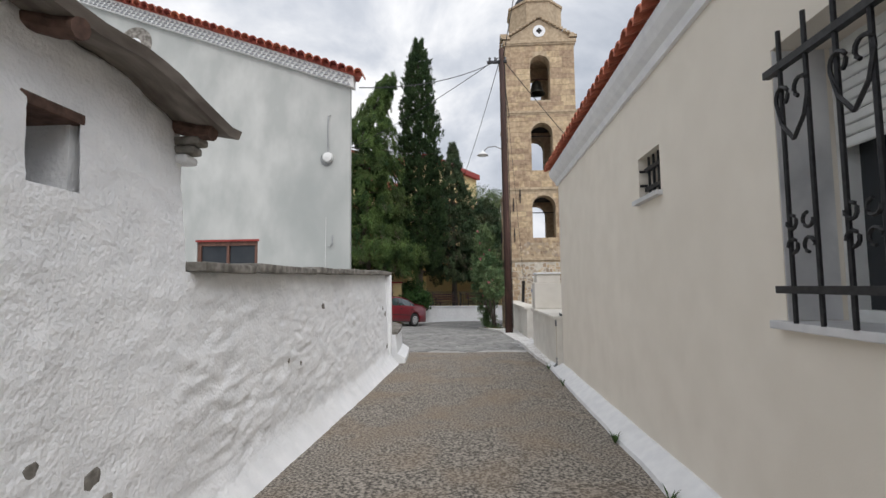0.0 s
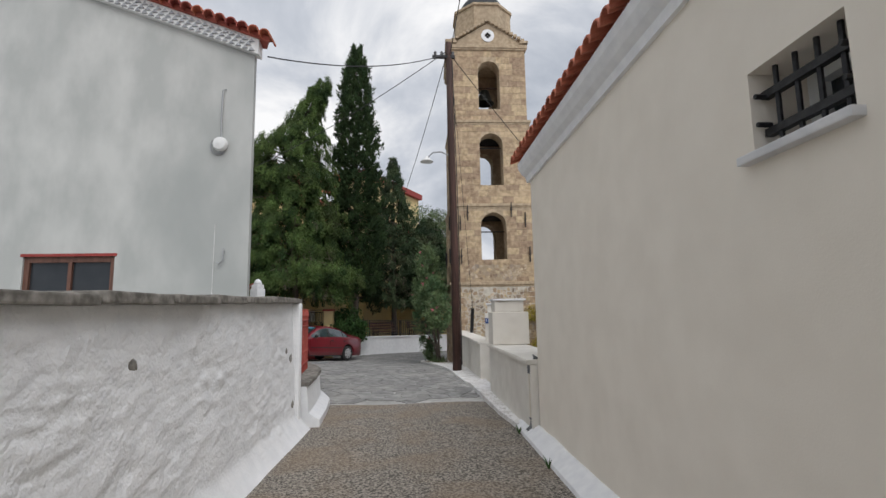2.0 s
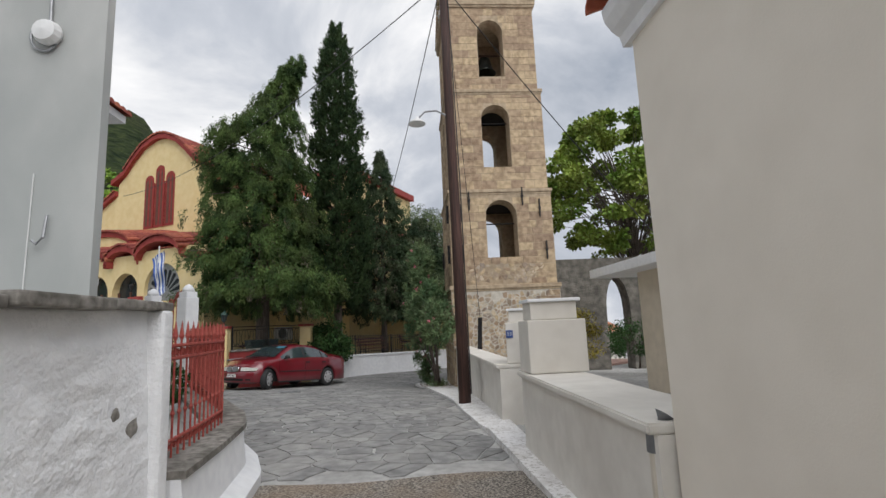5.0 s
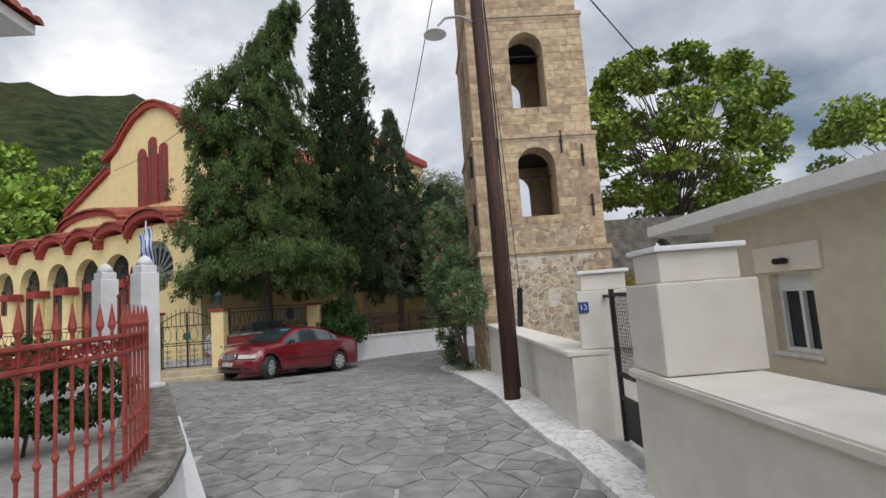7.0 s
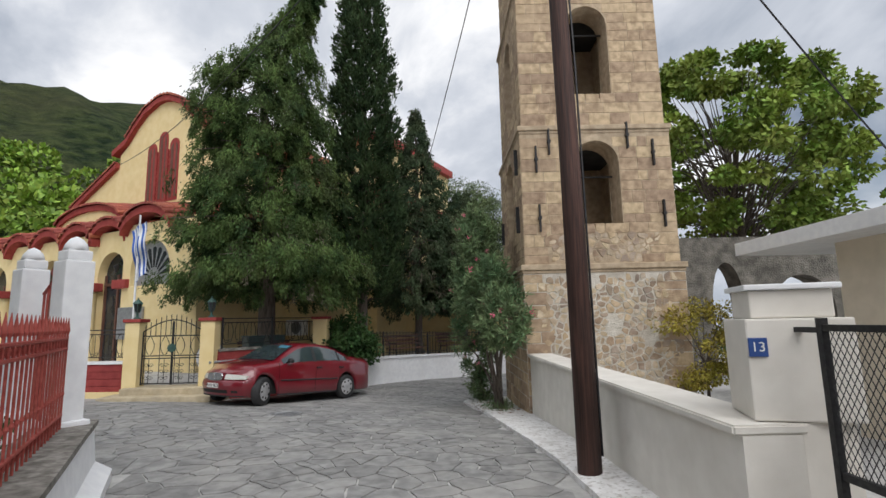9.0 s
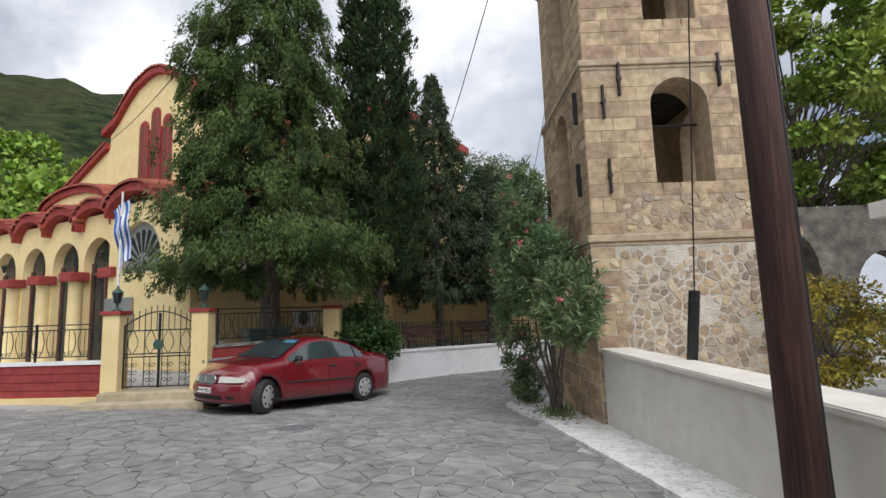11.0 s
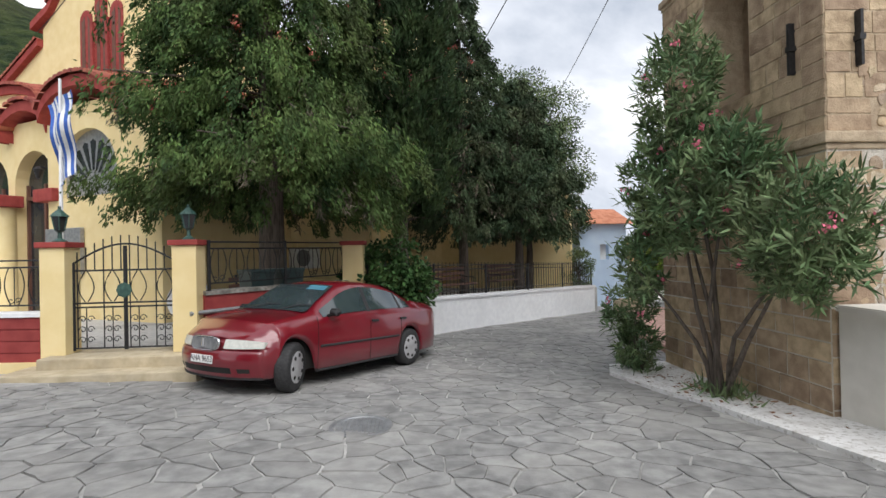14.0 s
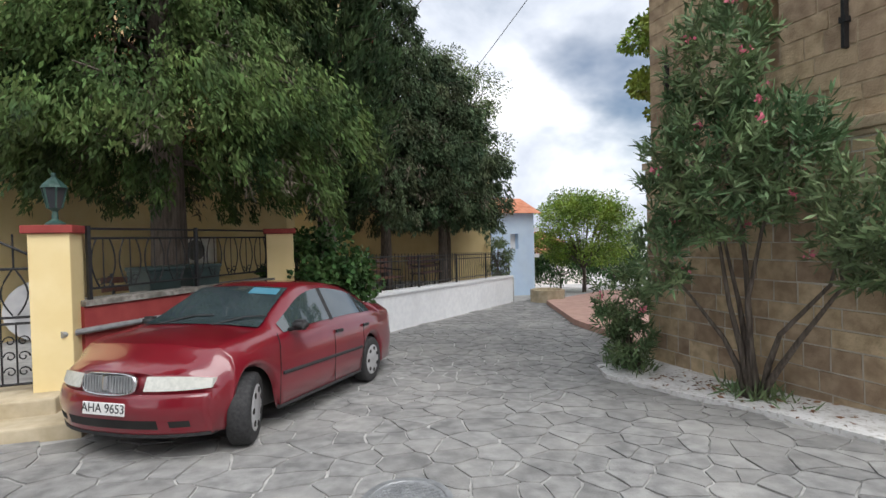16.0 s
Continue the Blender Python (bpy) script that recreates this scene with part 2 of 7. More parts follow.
M["ochre_bush"] = mat("ochre_bush_leaf", (0.2, 0.18, 0.03), (0.38, 0.3, 0.06), 2, 0.6, 0.0, per_island=0.35, spec=0.15)
M["ivy"] = mat("ivy_leaf", (0.03, 0.075, 0.025), (0.07, 0.13, 0.04), 3, 0.5, 0.0, per_island=0.4, spec=0.15)
M["flower"] = mat("pink_flower", (0.65, 0.12, 0.2), (0.8, 0.25, 0.33), 9, 0.7, 0.0)
M["blue_flower"] = mat("blue_flower", (0.2, 0.3, 0.65), (0.35, 0.45, 0.8), 9, 0.7, 0.0)
M["dry"] = mat("dry_leaf", (0.2, 0.11, 0.06), (0.3, 0.17, 0.1), 9, 0.8, 0.0, per_island=0.4, spec=0.15)
M["soil"] = mat("soil", (0.1, 0.08, 0.06), (0.2, 0.16, 0.12), 7, 0.95, 0.5)
M["hill"] = mat("wooded_hillside", (0.014, 0.03, 0.012), (0.075, 0.1, 0.035), 0.3, 0.95, 0.9, (0.1, 0.1, 0.05), 0.03, 0.5, depth=5, fine=0.9, spec=0.1)
M["step"] = mat("sandstone_step", (0.42, 0.35, 0.23), (0.56, 0.48, 0.34), 6, 0.9, 0.3, (0.3, 0.26, 0.2), 1.5, 0.5)
M["bronze"] = mat("dark_bronze", (0.04, 0.045, 0.04), (0.08, 0.085, 0.075), 9, 0.4, 0.0, metal=0.7)

# ---- mesh helpers ----


def part(name, bm, material, parent=None, label="", smooth=False):
    """One bmesh as one mesh object under a thing or a part."""
    me = bpy.data.meshes.new(name)
    bm.to_mesh(me)
    bm.free()
    me.materials.append(material)
    if smooth:
        me.polygons.foreach_set("use_smooth", [True] * len(me.polygons))
    ob = new(name, me)
    ob.parent = parent
    if label:
        tagged(ob, label)
    return ob


def raw(name, verts, faces, material, parent=None, label="", smooth=False):
    me = bpy.data.meshes.new(name)
    me.from_pydata(verts, [], faces)
    me.materials.append(material)
    if smooth:
        me.polygons.foreach_set("use_smooth", [True] * len(me.polygons))
    ob = new(name, me)
    ob.parent = parent
    if label:
        tagged(ob, label)
    return ob


def thing(name, m, label, category, group="", kind=""):
    ob = new(name)
    ob.matrix_world = m
    return tagged(ob, label, category, group, kind)


def hexa(bm, pts):
    """A block from eight corners: bottom four, then top four, both anticlockwise from above."""
    v = [bm.verts.new(p) for p in pts]
    for f in ((3, 2, 1, 0), (4, 5, 6, 7), (0, 1, 5, 4), (1, 2, 6, 5), (2, 3, 7, 6), (3, 0, 4, 7)):
        bm.faces.new([v[i] for i in f])
    return v


def box(bm, x0, x1, y0, y1, z0, z1):
    return hexa(bm, [(x0, y0, z0), (x1, y0, z0), (x1, y1, z0), (x0, y1, z0), (x0, y0, z1), (x1, y0, z1), (x1, y1, z1), (x0, y1, z1)])


def rbox(x0, x1, y0, y1, z0, z1, r=0.015, seg=2):
    bm = bmesh.new()
    box(bm, x0, x1, y0, y1, z0, z1)
    bmesh.ops.bevel(bm, geom=bm.edges[:], offset=r, segments=seg, affect="EDGES", profile=0.6)
    return bm


def prism(bm, pts, y0, y1):
    """A polygon in x and z, pushed from y0 to y1."""
    a = [bm.verts.new((x, y0, z)) for x, z in pts]
    b = [bm.verts.new((x, y1, z)) for x, z in pts]
    bm.faces.new(a)
    bm.faces.new(b[::-1])
    n = len(pts)
    for i in range(n):
        bm.faces.new((a[i], b[i], b[(i + 1) % n], a[(i + 1) % n]))


def slab(bm, pts, z0, z1):
    """A polygon in x and y, between two heights (z0 and z1 may be functions of x, y)."""
    f0 = z0 if callable(z0) else (lambda x, y: z0)
    f1 = z1 if callable(z1) else (lambda x, y: z1)
    a = [bm.verts.new((x, y, f0(x, y))) for x, y in pts]
    b = [bm.verts.new((x, y, f1(x, y))) for x, y in pts]
    bm.faces.new(a[::-1])
    bm.faces.new(b)
    n = len(pts)
    for i in range(n):
        bm.faces.new((a[i], a[(i + 1) % n], b[(i + 1) % n], b[i]))


def tube(bm, pts, r, sides=6, r1=None):
    """A round bar along points, tapering from r to r1."""
    pts = [Vector(p) for p in pts]
    rings = []
    for i, p in enumerate(pts):
        d = (pts[min(i + 1, len(pts) - 1)] - pts[max(i - 1, 0)]).normalized()
        side = d.cross(Vector((0.31, 0.17, 0.93))) if abs(d.z) < 0.95 else d.cross(Vector((1, 0, 0)))
        side.normalize()
        up = side.cross(d)
        rr = r if r1 is None else r + (r1 - r) * i / max(1, len(pts) - 1)
        rings.append([bm.verts.new(p + (side * math.cos(a) + up * math.sin(a)) * rr) for a in (2 * math.pi * k / sides for k in range(sides))])
    for a, b in zip(rings, rings[1:]):
        for k in range(sides):
            bm.faces.new((a[k], a[(k + 1) % sides], b[(k + 1) % sides], b[k]))
    bm.faces.new(rings[0][::-1])
    bm.faces.new(rings[-1])


def lathe(bm, prof, sides=16, c=(0, 0, 0), axis="z"):
    rings = []
    for r, h in prof:
        ring = []
        for k in range(sides):
            a = 2 * math.pi * k / sides
            x, y = r * math.cos(a), r * math.sin(a)
            p = (x, y, h) if axis == "z" else (x, h, y)
            ring.append(bm.verts.new((p[0] + c[0], p[1] + c[1], p[2] + c[2])))
        rings.append(ring)
    for a, b in zip(rings, rings[1:]):
        for k in range(sides):
            bm.faces.new((a[k], a[(k + 1) % sides], b[(k + 1) % sides], b[k]))
    bm.faces.new(rings[0][::-1])
    bm.faces.new(rings[-1])


def arch_wall(bm, x0, x1, z0, z1, y0, y1, holes, n=12):
    """A wall in x and z with thickness y0..y1 and openings (xa, xb, sill, spring, rise), sorted along x."""
    at = x0
    for xa, xb, sill, spring, rise in holes:
        if xa > at:
            box(bm, at, xa, y0, y1, z0, z1)
        if sill > z0:
            box(bm, xa, xb, y0, y1, z0, sill)
        c, w = (xa + xb) / 2, (xb - xa) / 2
        k = n if rise > 0 else 1
        xs = [c - w * math.cos(math.pi * i / k) for i in range(k + 1)]
        zs = [spring + rise * math.sqrt(max(0, 1 - ((x - c) / w) ** 2)) for x in xs]
        for i in range(k):
            a, b, za, zb = xs[i], xs[i + 1], zs[i], zs[i + 1]
            hexa(bm, [(a, y0, za), (b, y0, zb), (b, y1, zb), (a, y1, za), (a, y0, z1), (b, y0, z1), (b, y1, z1), (a, y1, z1)])
        at = xb
    if at < x1:
        box(bm, at, x1, y0, y1, z0, z1)
    bmesh.ops.remove_doubles(bm, verts=bm.verts[:], dist=1e-4)


def scroll(cx, cz, r, turns=1.2, start=0.0, sign=1, n=14, y=0.0):
    """Points of a spiral in x and z."""
    return [(cx + r * (1 - 0.75 * i / n) * math.cos(start + sign * turns * 2 * math.pi * i / n), y, cz + r * (1 - 0.75 * i / n) * math.sin(start + sign * turns * 2 * math.pi * i / n)) for i in range(n + 1)]


def h(x, y):
    """The height of the ground."""
    s = y + 0.45 * x
    xs = (-50, 14, 15.5, 16.5, 17.5, 18.5, 19.5, 20.5, 21.3, 25, 34.5, 60, 400)
    zs = (0.06, 0.03, 0.0, -0.06, -0.13, -0.2, -0.27, -0.35, -0.4, -0.42, -0.75, -2.5, -14)
    base = float(np.interp(s, xs, zs))
    return base + 0.04 * max(0, min(1, (6 - y) / 6))

# ---- ground ----
rng = np.random.default_rng(4)
gx = sorted(set(list(np.arange(-14, 10, 0.7)) + [-600, -250, -120, -60, -35, -22, 14, 22, 40, 80, 200, 600]))
gy = sorted(set(list(np.arange(-4, 36, 0.7)) + [-120, -40, -15, -8, 40, 50, 70, 120, 250, 600]))
gv = [(x, y, h(x, y) - 0.011) for y in gy for x in gx]
gf = [(j * len(gx) + i, j * len(gx) + i + 1, (j + 1) * len(gx) + i + 1, (j + 1) * len(gx) + i) for j in range(len(gy) - 1) for i in range(len(gx) - 1)]
ground = raw("ground", gv, gf, M["mortar"], smooth=True)
tagged(ground, "pale mortar ground sloping gently down the square", "ground", kind="structure")

bm = bmesh.new()
ys = np.arange(-6, 10.61, 0.4)
rows_v = []
for y in ys:
    rows_v.append([bm.verts.new((x, y + (0.06 * math.sin(x * 3) if y > 10.3 else 0), h(x, y) + 0.004 + 0.02 * (1 - (x / 1.7) ** 2) * (y < 10))) for x in np.linspace(-1.75, 1.45, 9)])
for a, b in zip(rows_v, rows_v[1:]):
    for k in range(8):
        bm.faces.new((a[k], a[k + 1], b[k + 1], b[k]))
lane = part("road", bm, M["asphalt"], smooth=True)
tagged(lane, "worn brown-grey asphalt lane between white walls", "road", kind="structure")

# ---- left: hut and low wall, lumpy whitewash ----


def lumpy(y, z, seed):
    """How far the whitewashed face stands out at a place on it."""
    p = Vector((seed, y * 1.3, z * 1.3))
    big = noise.noise(p) * 0.03
    bend = 0.06 * noise.noise(Vector((seed, y * 2.1, z * 2.1 + 9)))
    stones = noise.noise(Vector((seed + 7, y * 3.6, (z + bend) * 7.5))) * 0.017 + noise.noise(Vector((seed, y * 9, (z + bend) * 15))) * 0.011
    rough = noise.noise(Vector((seed + 5, y * 1.1, z * 1.4)))
    drag = 1 - 2.2 * abs(noise.noise(Vector((seed + 11, y * 2.3 + z, (z + bend) * 8.5 - 0.9 * y))))
    stones += 0.007 * max(0, drag) ** 2 - 0.014 * max(0, noise.noise(Vector((seed + 13, y * 6, z * 7)))) ** 1.5
    return 0.7 * big + 0.85 * stones * (0.45 + 0.75 * max(0, min(1, 0.5 + 1.6 * rough))) + noise.noise(Vector((seed + 3, y * 28, z * 30))) * 0.0045


def rough_wall(name, y0, y1, xf, top, thick, material, label, step=0.024, hole=None):
    """A wall along y with an uneven face to +x; xf(y) gives its foot line, top(y) its height, hole (ya, yb, za, zb) a recess."""
    ny = int((y1 - y0) / step)
    nz = int(2.4 / step)
    verts, faces = [], []
    for i in range(ny + 1):
        y = y0 + (y1 - y0) * i / ny
        for j in range(nz + 1):
            z = -0.05 + (top(y) + 0.05) * j / nz
            x = xf(y) + lumpy(y, z, 2.0) * (0.3 + 0.7 * min(1, z / 0.3)) - 0.05 * z
            x += 0.2 * max(0, 1 - z / 0.28) ** 1.6
            verts.append((x, y, z))
    for i in range(ny):
        for j in range(nz):
            a = i * (nz + 1) + j
            cy, cz = y0 + (y1 - y0) * (i + 0.5) / ny, -0.05 + (top(y0) + 0.05) * (j + 0.5) / nz
            if hole and hole[0] < cy < hole[1] and hole[2] < cz < hole[3]:
                continue
            faces.append((a, a + nz + 1, a + nz + 2, a + 1))
    n0 = len(verts)
    for i in (0, ny):
        y = y0 + (y1 - y0) * i / ny
        for j in range(nz + 1):
            verts.append((xf(y) - thick, y, -0.05 + (top(y) + 0.05) * j / nz))
    n1_ = len(verts)
    for i in (0, ny):
        verts += verts[i * (nz + 1):(i + 1) * (nz + 1)]
    for e, i in enumerate((0, ny)):
        for j in range(nz):
            a, b = n1_ + e * (nz + 1) + j, n0 + e * (nz + 1) + j
            faces.append((a, a + 1, b + 1, b) if e == 0 else (a, b, b + 1, a + 1))
    for i in range(ny):
        a = i * (nz + 1) + nz
        k = len(verts)
        ya, yb = y0 + (y1 - y0) * i / ny, y0 + (y1 - y0) * (i + 1) / ny
        verts += [(xf(ya) - thick, ya, top(ya)), (xf(yb) - thick, yb, top(yb))]
        faces.append((a, a + nz + 1, k + 1, k))
    faces.append((n0, n0 + nz, n0 + 2 * nz + 1, n0 + nz + 1))
    ob = raw(name, verts, faces, material, smooth=True)
    return tagged(ob, label, "wall", kind="structure")


HOLE = (1.7, 1.97, 1.83, 2.17)
rough_wall("wall_hut", -5.0, 2.72, lambda y: -1.6, lambda y: 2.5 - 0.14 * max(0, min(1, (y - 2.3) / 0.42)), 0.6, M["whitewash"], "lumpy whitewashed stone wall of an old hut", hole=HOLE)
bm = bmesh.new()
for x0, x1, y0, y1, z0, z1 in ((-2.1, -2.02, 1.6, 2.1, 1.75, 2.26), (-2.02, -1.75, 1.6, HOLE[0], 1.75, 2.26), (-2.02, -1.75, HOLE[1], 2.1, 1.75, 2.26), (-2.02, -1.74, HOLE[0], HOLE[1], 1.75, HOLE[2]), (-2.02, -1.75, HOLE[0], HOLE[1], HOLE[3], 2.26)):
    box(bm, x0, x1, y0, y1, z0, z1)
tagged(part("niche", bm, M["whitewash"]), "whitewashed square niche set into the hut wall", "niche", kind="structure")
tagged(part("niche_lintel", rbox(-1.98, -1.7, 1.66, 2.0, 2.14, 2.19, 0.012), M["rust_wood"]), "old wooden lintel over the wall niche", "lintel", kind="structure")
rough_wall("wall_lane_left", 2.72, 8.78, lambda y: -1.6 + 0.012 * (y - 2.7), lambda y: 1.52 + 0.02 * (y - 2.7), 0.4, M["whitewash"], "lumpy whitewashed low wall with chipped plaster")
# weathered slab eave of the hut


def eave_z(y):
    """Height of the lip of the eave, which sags towards its end."""
    return float(np.interp(y, [-5, 1.2, 1.75, 2.1, 2.35, 2.6, 2.87], [2.6, 2.52, 2.47, 2.49, 2.45, 2.37, 2.35]))


bm = bmesh.new()
prev = None
for i in range(64):
    y = -4.5 + 7.37 * i / 63
    z = eave_z(y) + 0.02 * noise.noise((0, y * 6, 0))
    out = -1.47 + 0.03 * math.sin(y * 2.3 + 1)
    ring = [bm.verts.new(p) for p in ((-2.3, y, z + 0.12), (out, y, z - 0.02), (out + 0.02, y, z + 0.03), (-2.3, y, z + 0.2))]
    if prev:
        for k in range(4):
            bm.faces.new((prev[k], ring[k], ring[(k + 1) % 4], prev[(k + 1) % 4]))
    else:
        bm.faces.new(ring)
    prev = ring
bm.faces.new(prev[::-1])
eave = part("hut_eave", bm, M["wood_old"], smooth=False)
tagged(eave, "sagging weathered grey slab eave along the hut", "eave")
for y in (0.4, 1.72, 2.68):
    bm = bmesh.new()
    z = eave_z(y)
    tube(bm, [(-1.9, y, z + 0.06), (-1.6, y + 0.01, z - 0.03), (-1.5, y, z - 0.045)], 0.045, 9)
    part("rafter_end", bm, M["rust_wood"], eave, "dark round rafter end")
for k, (dx, z) in enumerate(((-0.03, 2.2), (0.0, 2.255), (-0.07, 2.15))):
    tagged(part("corbel_stone", rbox(-1.74, -1.575 + dx, 2.655, 2.76 + 0.012 * k, z, z + 0.05, 0.02, 3), M["cap_stone"] if k != 2 else M["whitewash"]), "weathered corbel stone under the hut eave", "corbel", "corbel stones")
# cap of the low wall
for i in range(9):
    y0, y1 = 2.75 + i * 0.675, 2.75 + (i + 1) * 0.675 - 0.012
    xa = -1.6 + 0.012 * (y0 - 2.7)
    z = 1.52 + 0.02 * (y0 - 2.7)
    bm = rbox(xa - 0.5, xa + 0.04 + 0.02 * math.sin(i * 2.1), y0, y1, z + 0.004, z + 0.06 + 0.008 * (i % 2), 0.012)
    tagged(part("coping_slab", bm, M["cap_stone"]), "dark weathered coping slab on the low white wall", "coping slab", "coping slabs")
tagged(part("wall_end_plaster", rbox(-2.05, -1.5, 8.66, 8.8, 0, 1.64, 0.04, 3), M["whitewash"]), "rounded whitewashed end of the low wall", "wall end", kind="structure")
# chips in the plaster
for y, z, r in ((1.75, 0.75, 0.035), (2.05, 0.62, 0.05), (2.1, 0.5, 0.04), (1.25, 0.72, 0.035), (4.2, 0.8, 0.03), (4.45, 0.72, 0.035), (5.2, 1.22, 0.045), (8.5, 0.95, 0.06), (8.55, 0.4, 0.05), (8.35, 1.05, 0.04)):
    bm = bmesh.new()
    bmesh.ops.create_icosphere(bm, subdivisions=2, radius=r)
    for v in bm.verts:
        v.co *= 1 + 0.5 * noise.noise(v.co * 30 + Vector((y, z, 0)))
        v.co.x *= 0.25
    ob = part("plaster_chip", bm, M["cap_stone"])
    ob.location = (-1.6 + 0.012 * max(0, y - 2.7) + lumpy(y, z, 2.0) - 0.05 * z - 0.002 + 0.2 * max(0, 1 - z / 0.28) ** 1.6, y, z)
    tagged(ob, "bare grey chip where whitewash has flaked", "plaster chip", kind="structure")

# ---- left: tall house with gable to the lane ----
HY, HX = 9.42, -2.44
bm = bmesh.new()
arch_wall(bm, -13.0, HX, -0.1, 5.42, HY, HY + 0.1, [(-5.55, -4.3, 1.62, 2.36, 0)])
prism(bm, [(-13, 5.42), (HX, 5.42), (-8.6, 7.63), (-13, 6.0)], HY, HY + 0.1)
hexa(bm, [(-7, HY + 0.1, -0.1), (HX, HY + 0.1, -0.1), (-7, HY + 1.6, -0.1), (-7.3, HY + 1.6, -0.1), (-7, HY + 0.1, 5.42), (HX, HY + 0.1, 5.42), (-7, HY + 1.6, 5.42), (-7.3, HY + 1.6, 5.42)])
house = thing("house", pose(0, 0, 0), "tall stained grey rendered house with red tiled verge", "house")
part("wall", bm, M["grey_render"], house)
bm = bmesh.new()
box(bm, -13, HX - 0.5, HY + 0.14, HY + 0.2, 0, 5.3)
part("inner_wall", bm, M["dark"], house)
win = part("window", rbox(-5.55, -4.3, HY + 0.07, HY + 0.09, 1.62, 2.36, 0.004), M["window_dark"], house)
bm = bmesh.new()
for a in ((-5.55, -5.48, 1.62, 2.36), (-4.37, -4.3, 1.62, 2.36), (-5.48, -4.37, 2.28, 2.36), (-4.95, -4.9, 1.62, 2.28)):
    box(bm, a[0], a[1], HY + 0.03, HY + 0.07, a[2], a[3])
part("window_frame", bm, M["brown_wood"], win)
bm = bmesh.new()
box(bm, -5.58, -4.27, HY - 0.012, HY + 0.1, 2.36, 2.4)
part("lintel", bm, M["red_trim"], house)
# patterned band and verge tiles, following the slope
SL = (7.63 - 5.42) / (-8.6 - HX)
bm = bmesh.new()
hexa(bm, [(-8.6, HY - 0.08, 7.62), (HX + 0.08, HY - 0.08, 5.4), (HX + 0.08, HY + 0.1, 5.4), (-8.6, HY + 0.3, 7.62), (-8.6, HY - 0.08, 7.88), (HX + 0.08, HY - 0.08, 5.66), (HX + 0.08, HY + 0.1, 5.66), (-8.6, HY + 0.3, 7.88)])
band = part("verge_band", bm, M["shutter"], house, "white band with a sawtooth pattern")
me = None
for row in range(3):
    for i in range(62):
        x = HX - 0.02 - i * 0.1 - (row % 2) * 0.05
        z = 5.445 + SL * (x - HX) + row * 0.07
        bm = bmesh.new()
        if me is None:
            prism(bm, [(-0.042, 0), (0.042, 0), (0, 0.055)], -0.012, 0.012)
            ob = part("tooth", bm, M["grey_metal"], band)
            me = ob.data
        else:
            bm.free()
            ob = new("tooth", me)
            ob.parent = band
        ob.location = (x, HY - 0.088, z)
bm = bmesh.new()
for i in range(40):
    x = HX + 0.2 - i * 0.165
    z = 5.72 + SL * (x - HX)
    pts = [(0.082 * math.cos(a), 0.075 * math.sin(a)) for a in np.linspace(-0.3, math.pi + 0.3, 9)]
    q = pts + [(p[0] * 0.8, p[1] * 0.8) for p in pts[::-1]]
    prism(bm, [(x + a, z + b) for a, b in q], HY - 0.24, HY + 0.12)
part("verge_tiles", bm, M["tile"], house)
bm = bmesh.new()
hexa(bm, [(-8.6, HY - 0.12, 7.885), (HX + 0.25, HY - 0.12, 5.58), (HX + 0.15, HY + 0.1, 5.58), (-8.6, 12.5, 7.885), (-8.6, HY - 0.12, 7.95), (HX + 0.25, HY - 0.12, 5.66), (HX + 0.15, HY + 0.1, 5.66), (-8.6, 12.5, 7.95)])
part("roof", bm, M["tile"], house)
# lamp and conduit on the house wall
wall_lamp = thing("wall_lamp", pose(-2.88, HY, 4.0), "small white outdoor wall lamp with a looped cable", "wall lamp")
bm = bmesh.new()
lathe(bm, [(0.0, 0.0), (0.1, -0.01), (0.11, -0.04), (0.09, -0.1), (0.0, -0.12)], 14, axis="y")
part("housing", bm, M["shutter"], wall_lamp)
bm = bmesh.new()
tube(bm, [(0, -0.02, 0.1), (-0.01, -0.02, 0.4), (0.0, -0.02, 0.85), (0.05, -0.02, 0.86)], 0.012)
tube(bm, scroll(0, -0.05, 0.17, 0.6, 2.4, 1, 12, -0.02), 0.012)
part("cable", bm, M["grey_metal"], wall_lamp)
hookt = thing("wall_hook", pose(-2.8, HY, 2.35), "bent metal hook and thin pipe on the grey wall", "hook")
bm = bmesh.new()
tube(bm, [(0.02, -0.03, 0.1), (0.02, -0.05, -0.08), (-0.03, -0.05, -0.13), (-0.07, -0.04, -0.1)], 0.012)
part("hook_bar", bm, M["grey_metal"], hookt)
bm = bmesh.new()
tube(bm, [(-0.12, -0.008, 0.45), (-0.13, -0.008, -0.8)], 0.005)
part("pipe", bm, M["shutter"], hookt)
# round patch where an old fitting was
bm = bmesh.new()
lathe(bm, [(0.0, -0.004), (0.34, -0.004), (0.36, 0.0)], 24, axis="y")
scar = tagged(part("wall_patch", bm, M["cap_stone"]), "dark round patch on the grey house wall", "wall patch", kind="structure")
scar.location = (-7.0, HY, 6.55)
bm = bmesh.new()
lathe(bm, [(0.0, -0.05), (0.1, -0.05), (0.12, 0.0)], 18, axis="y")
part("white_disc", bm, M["white"], scar, "white disc in the middle")
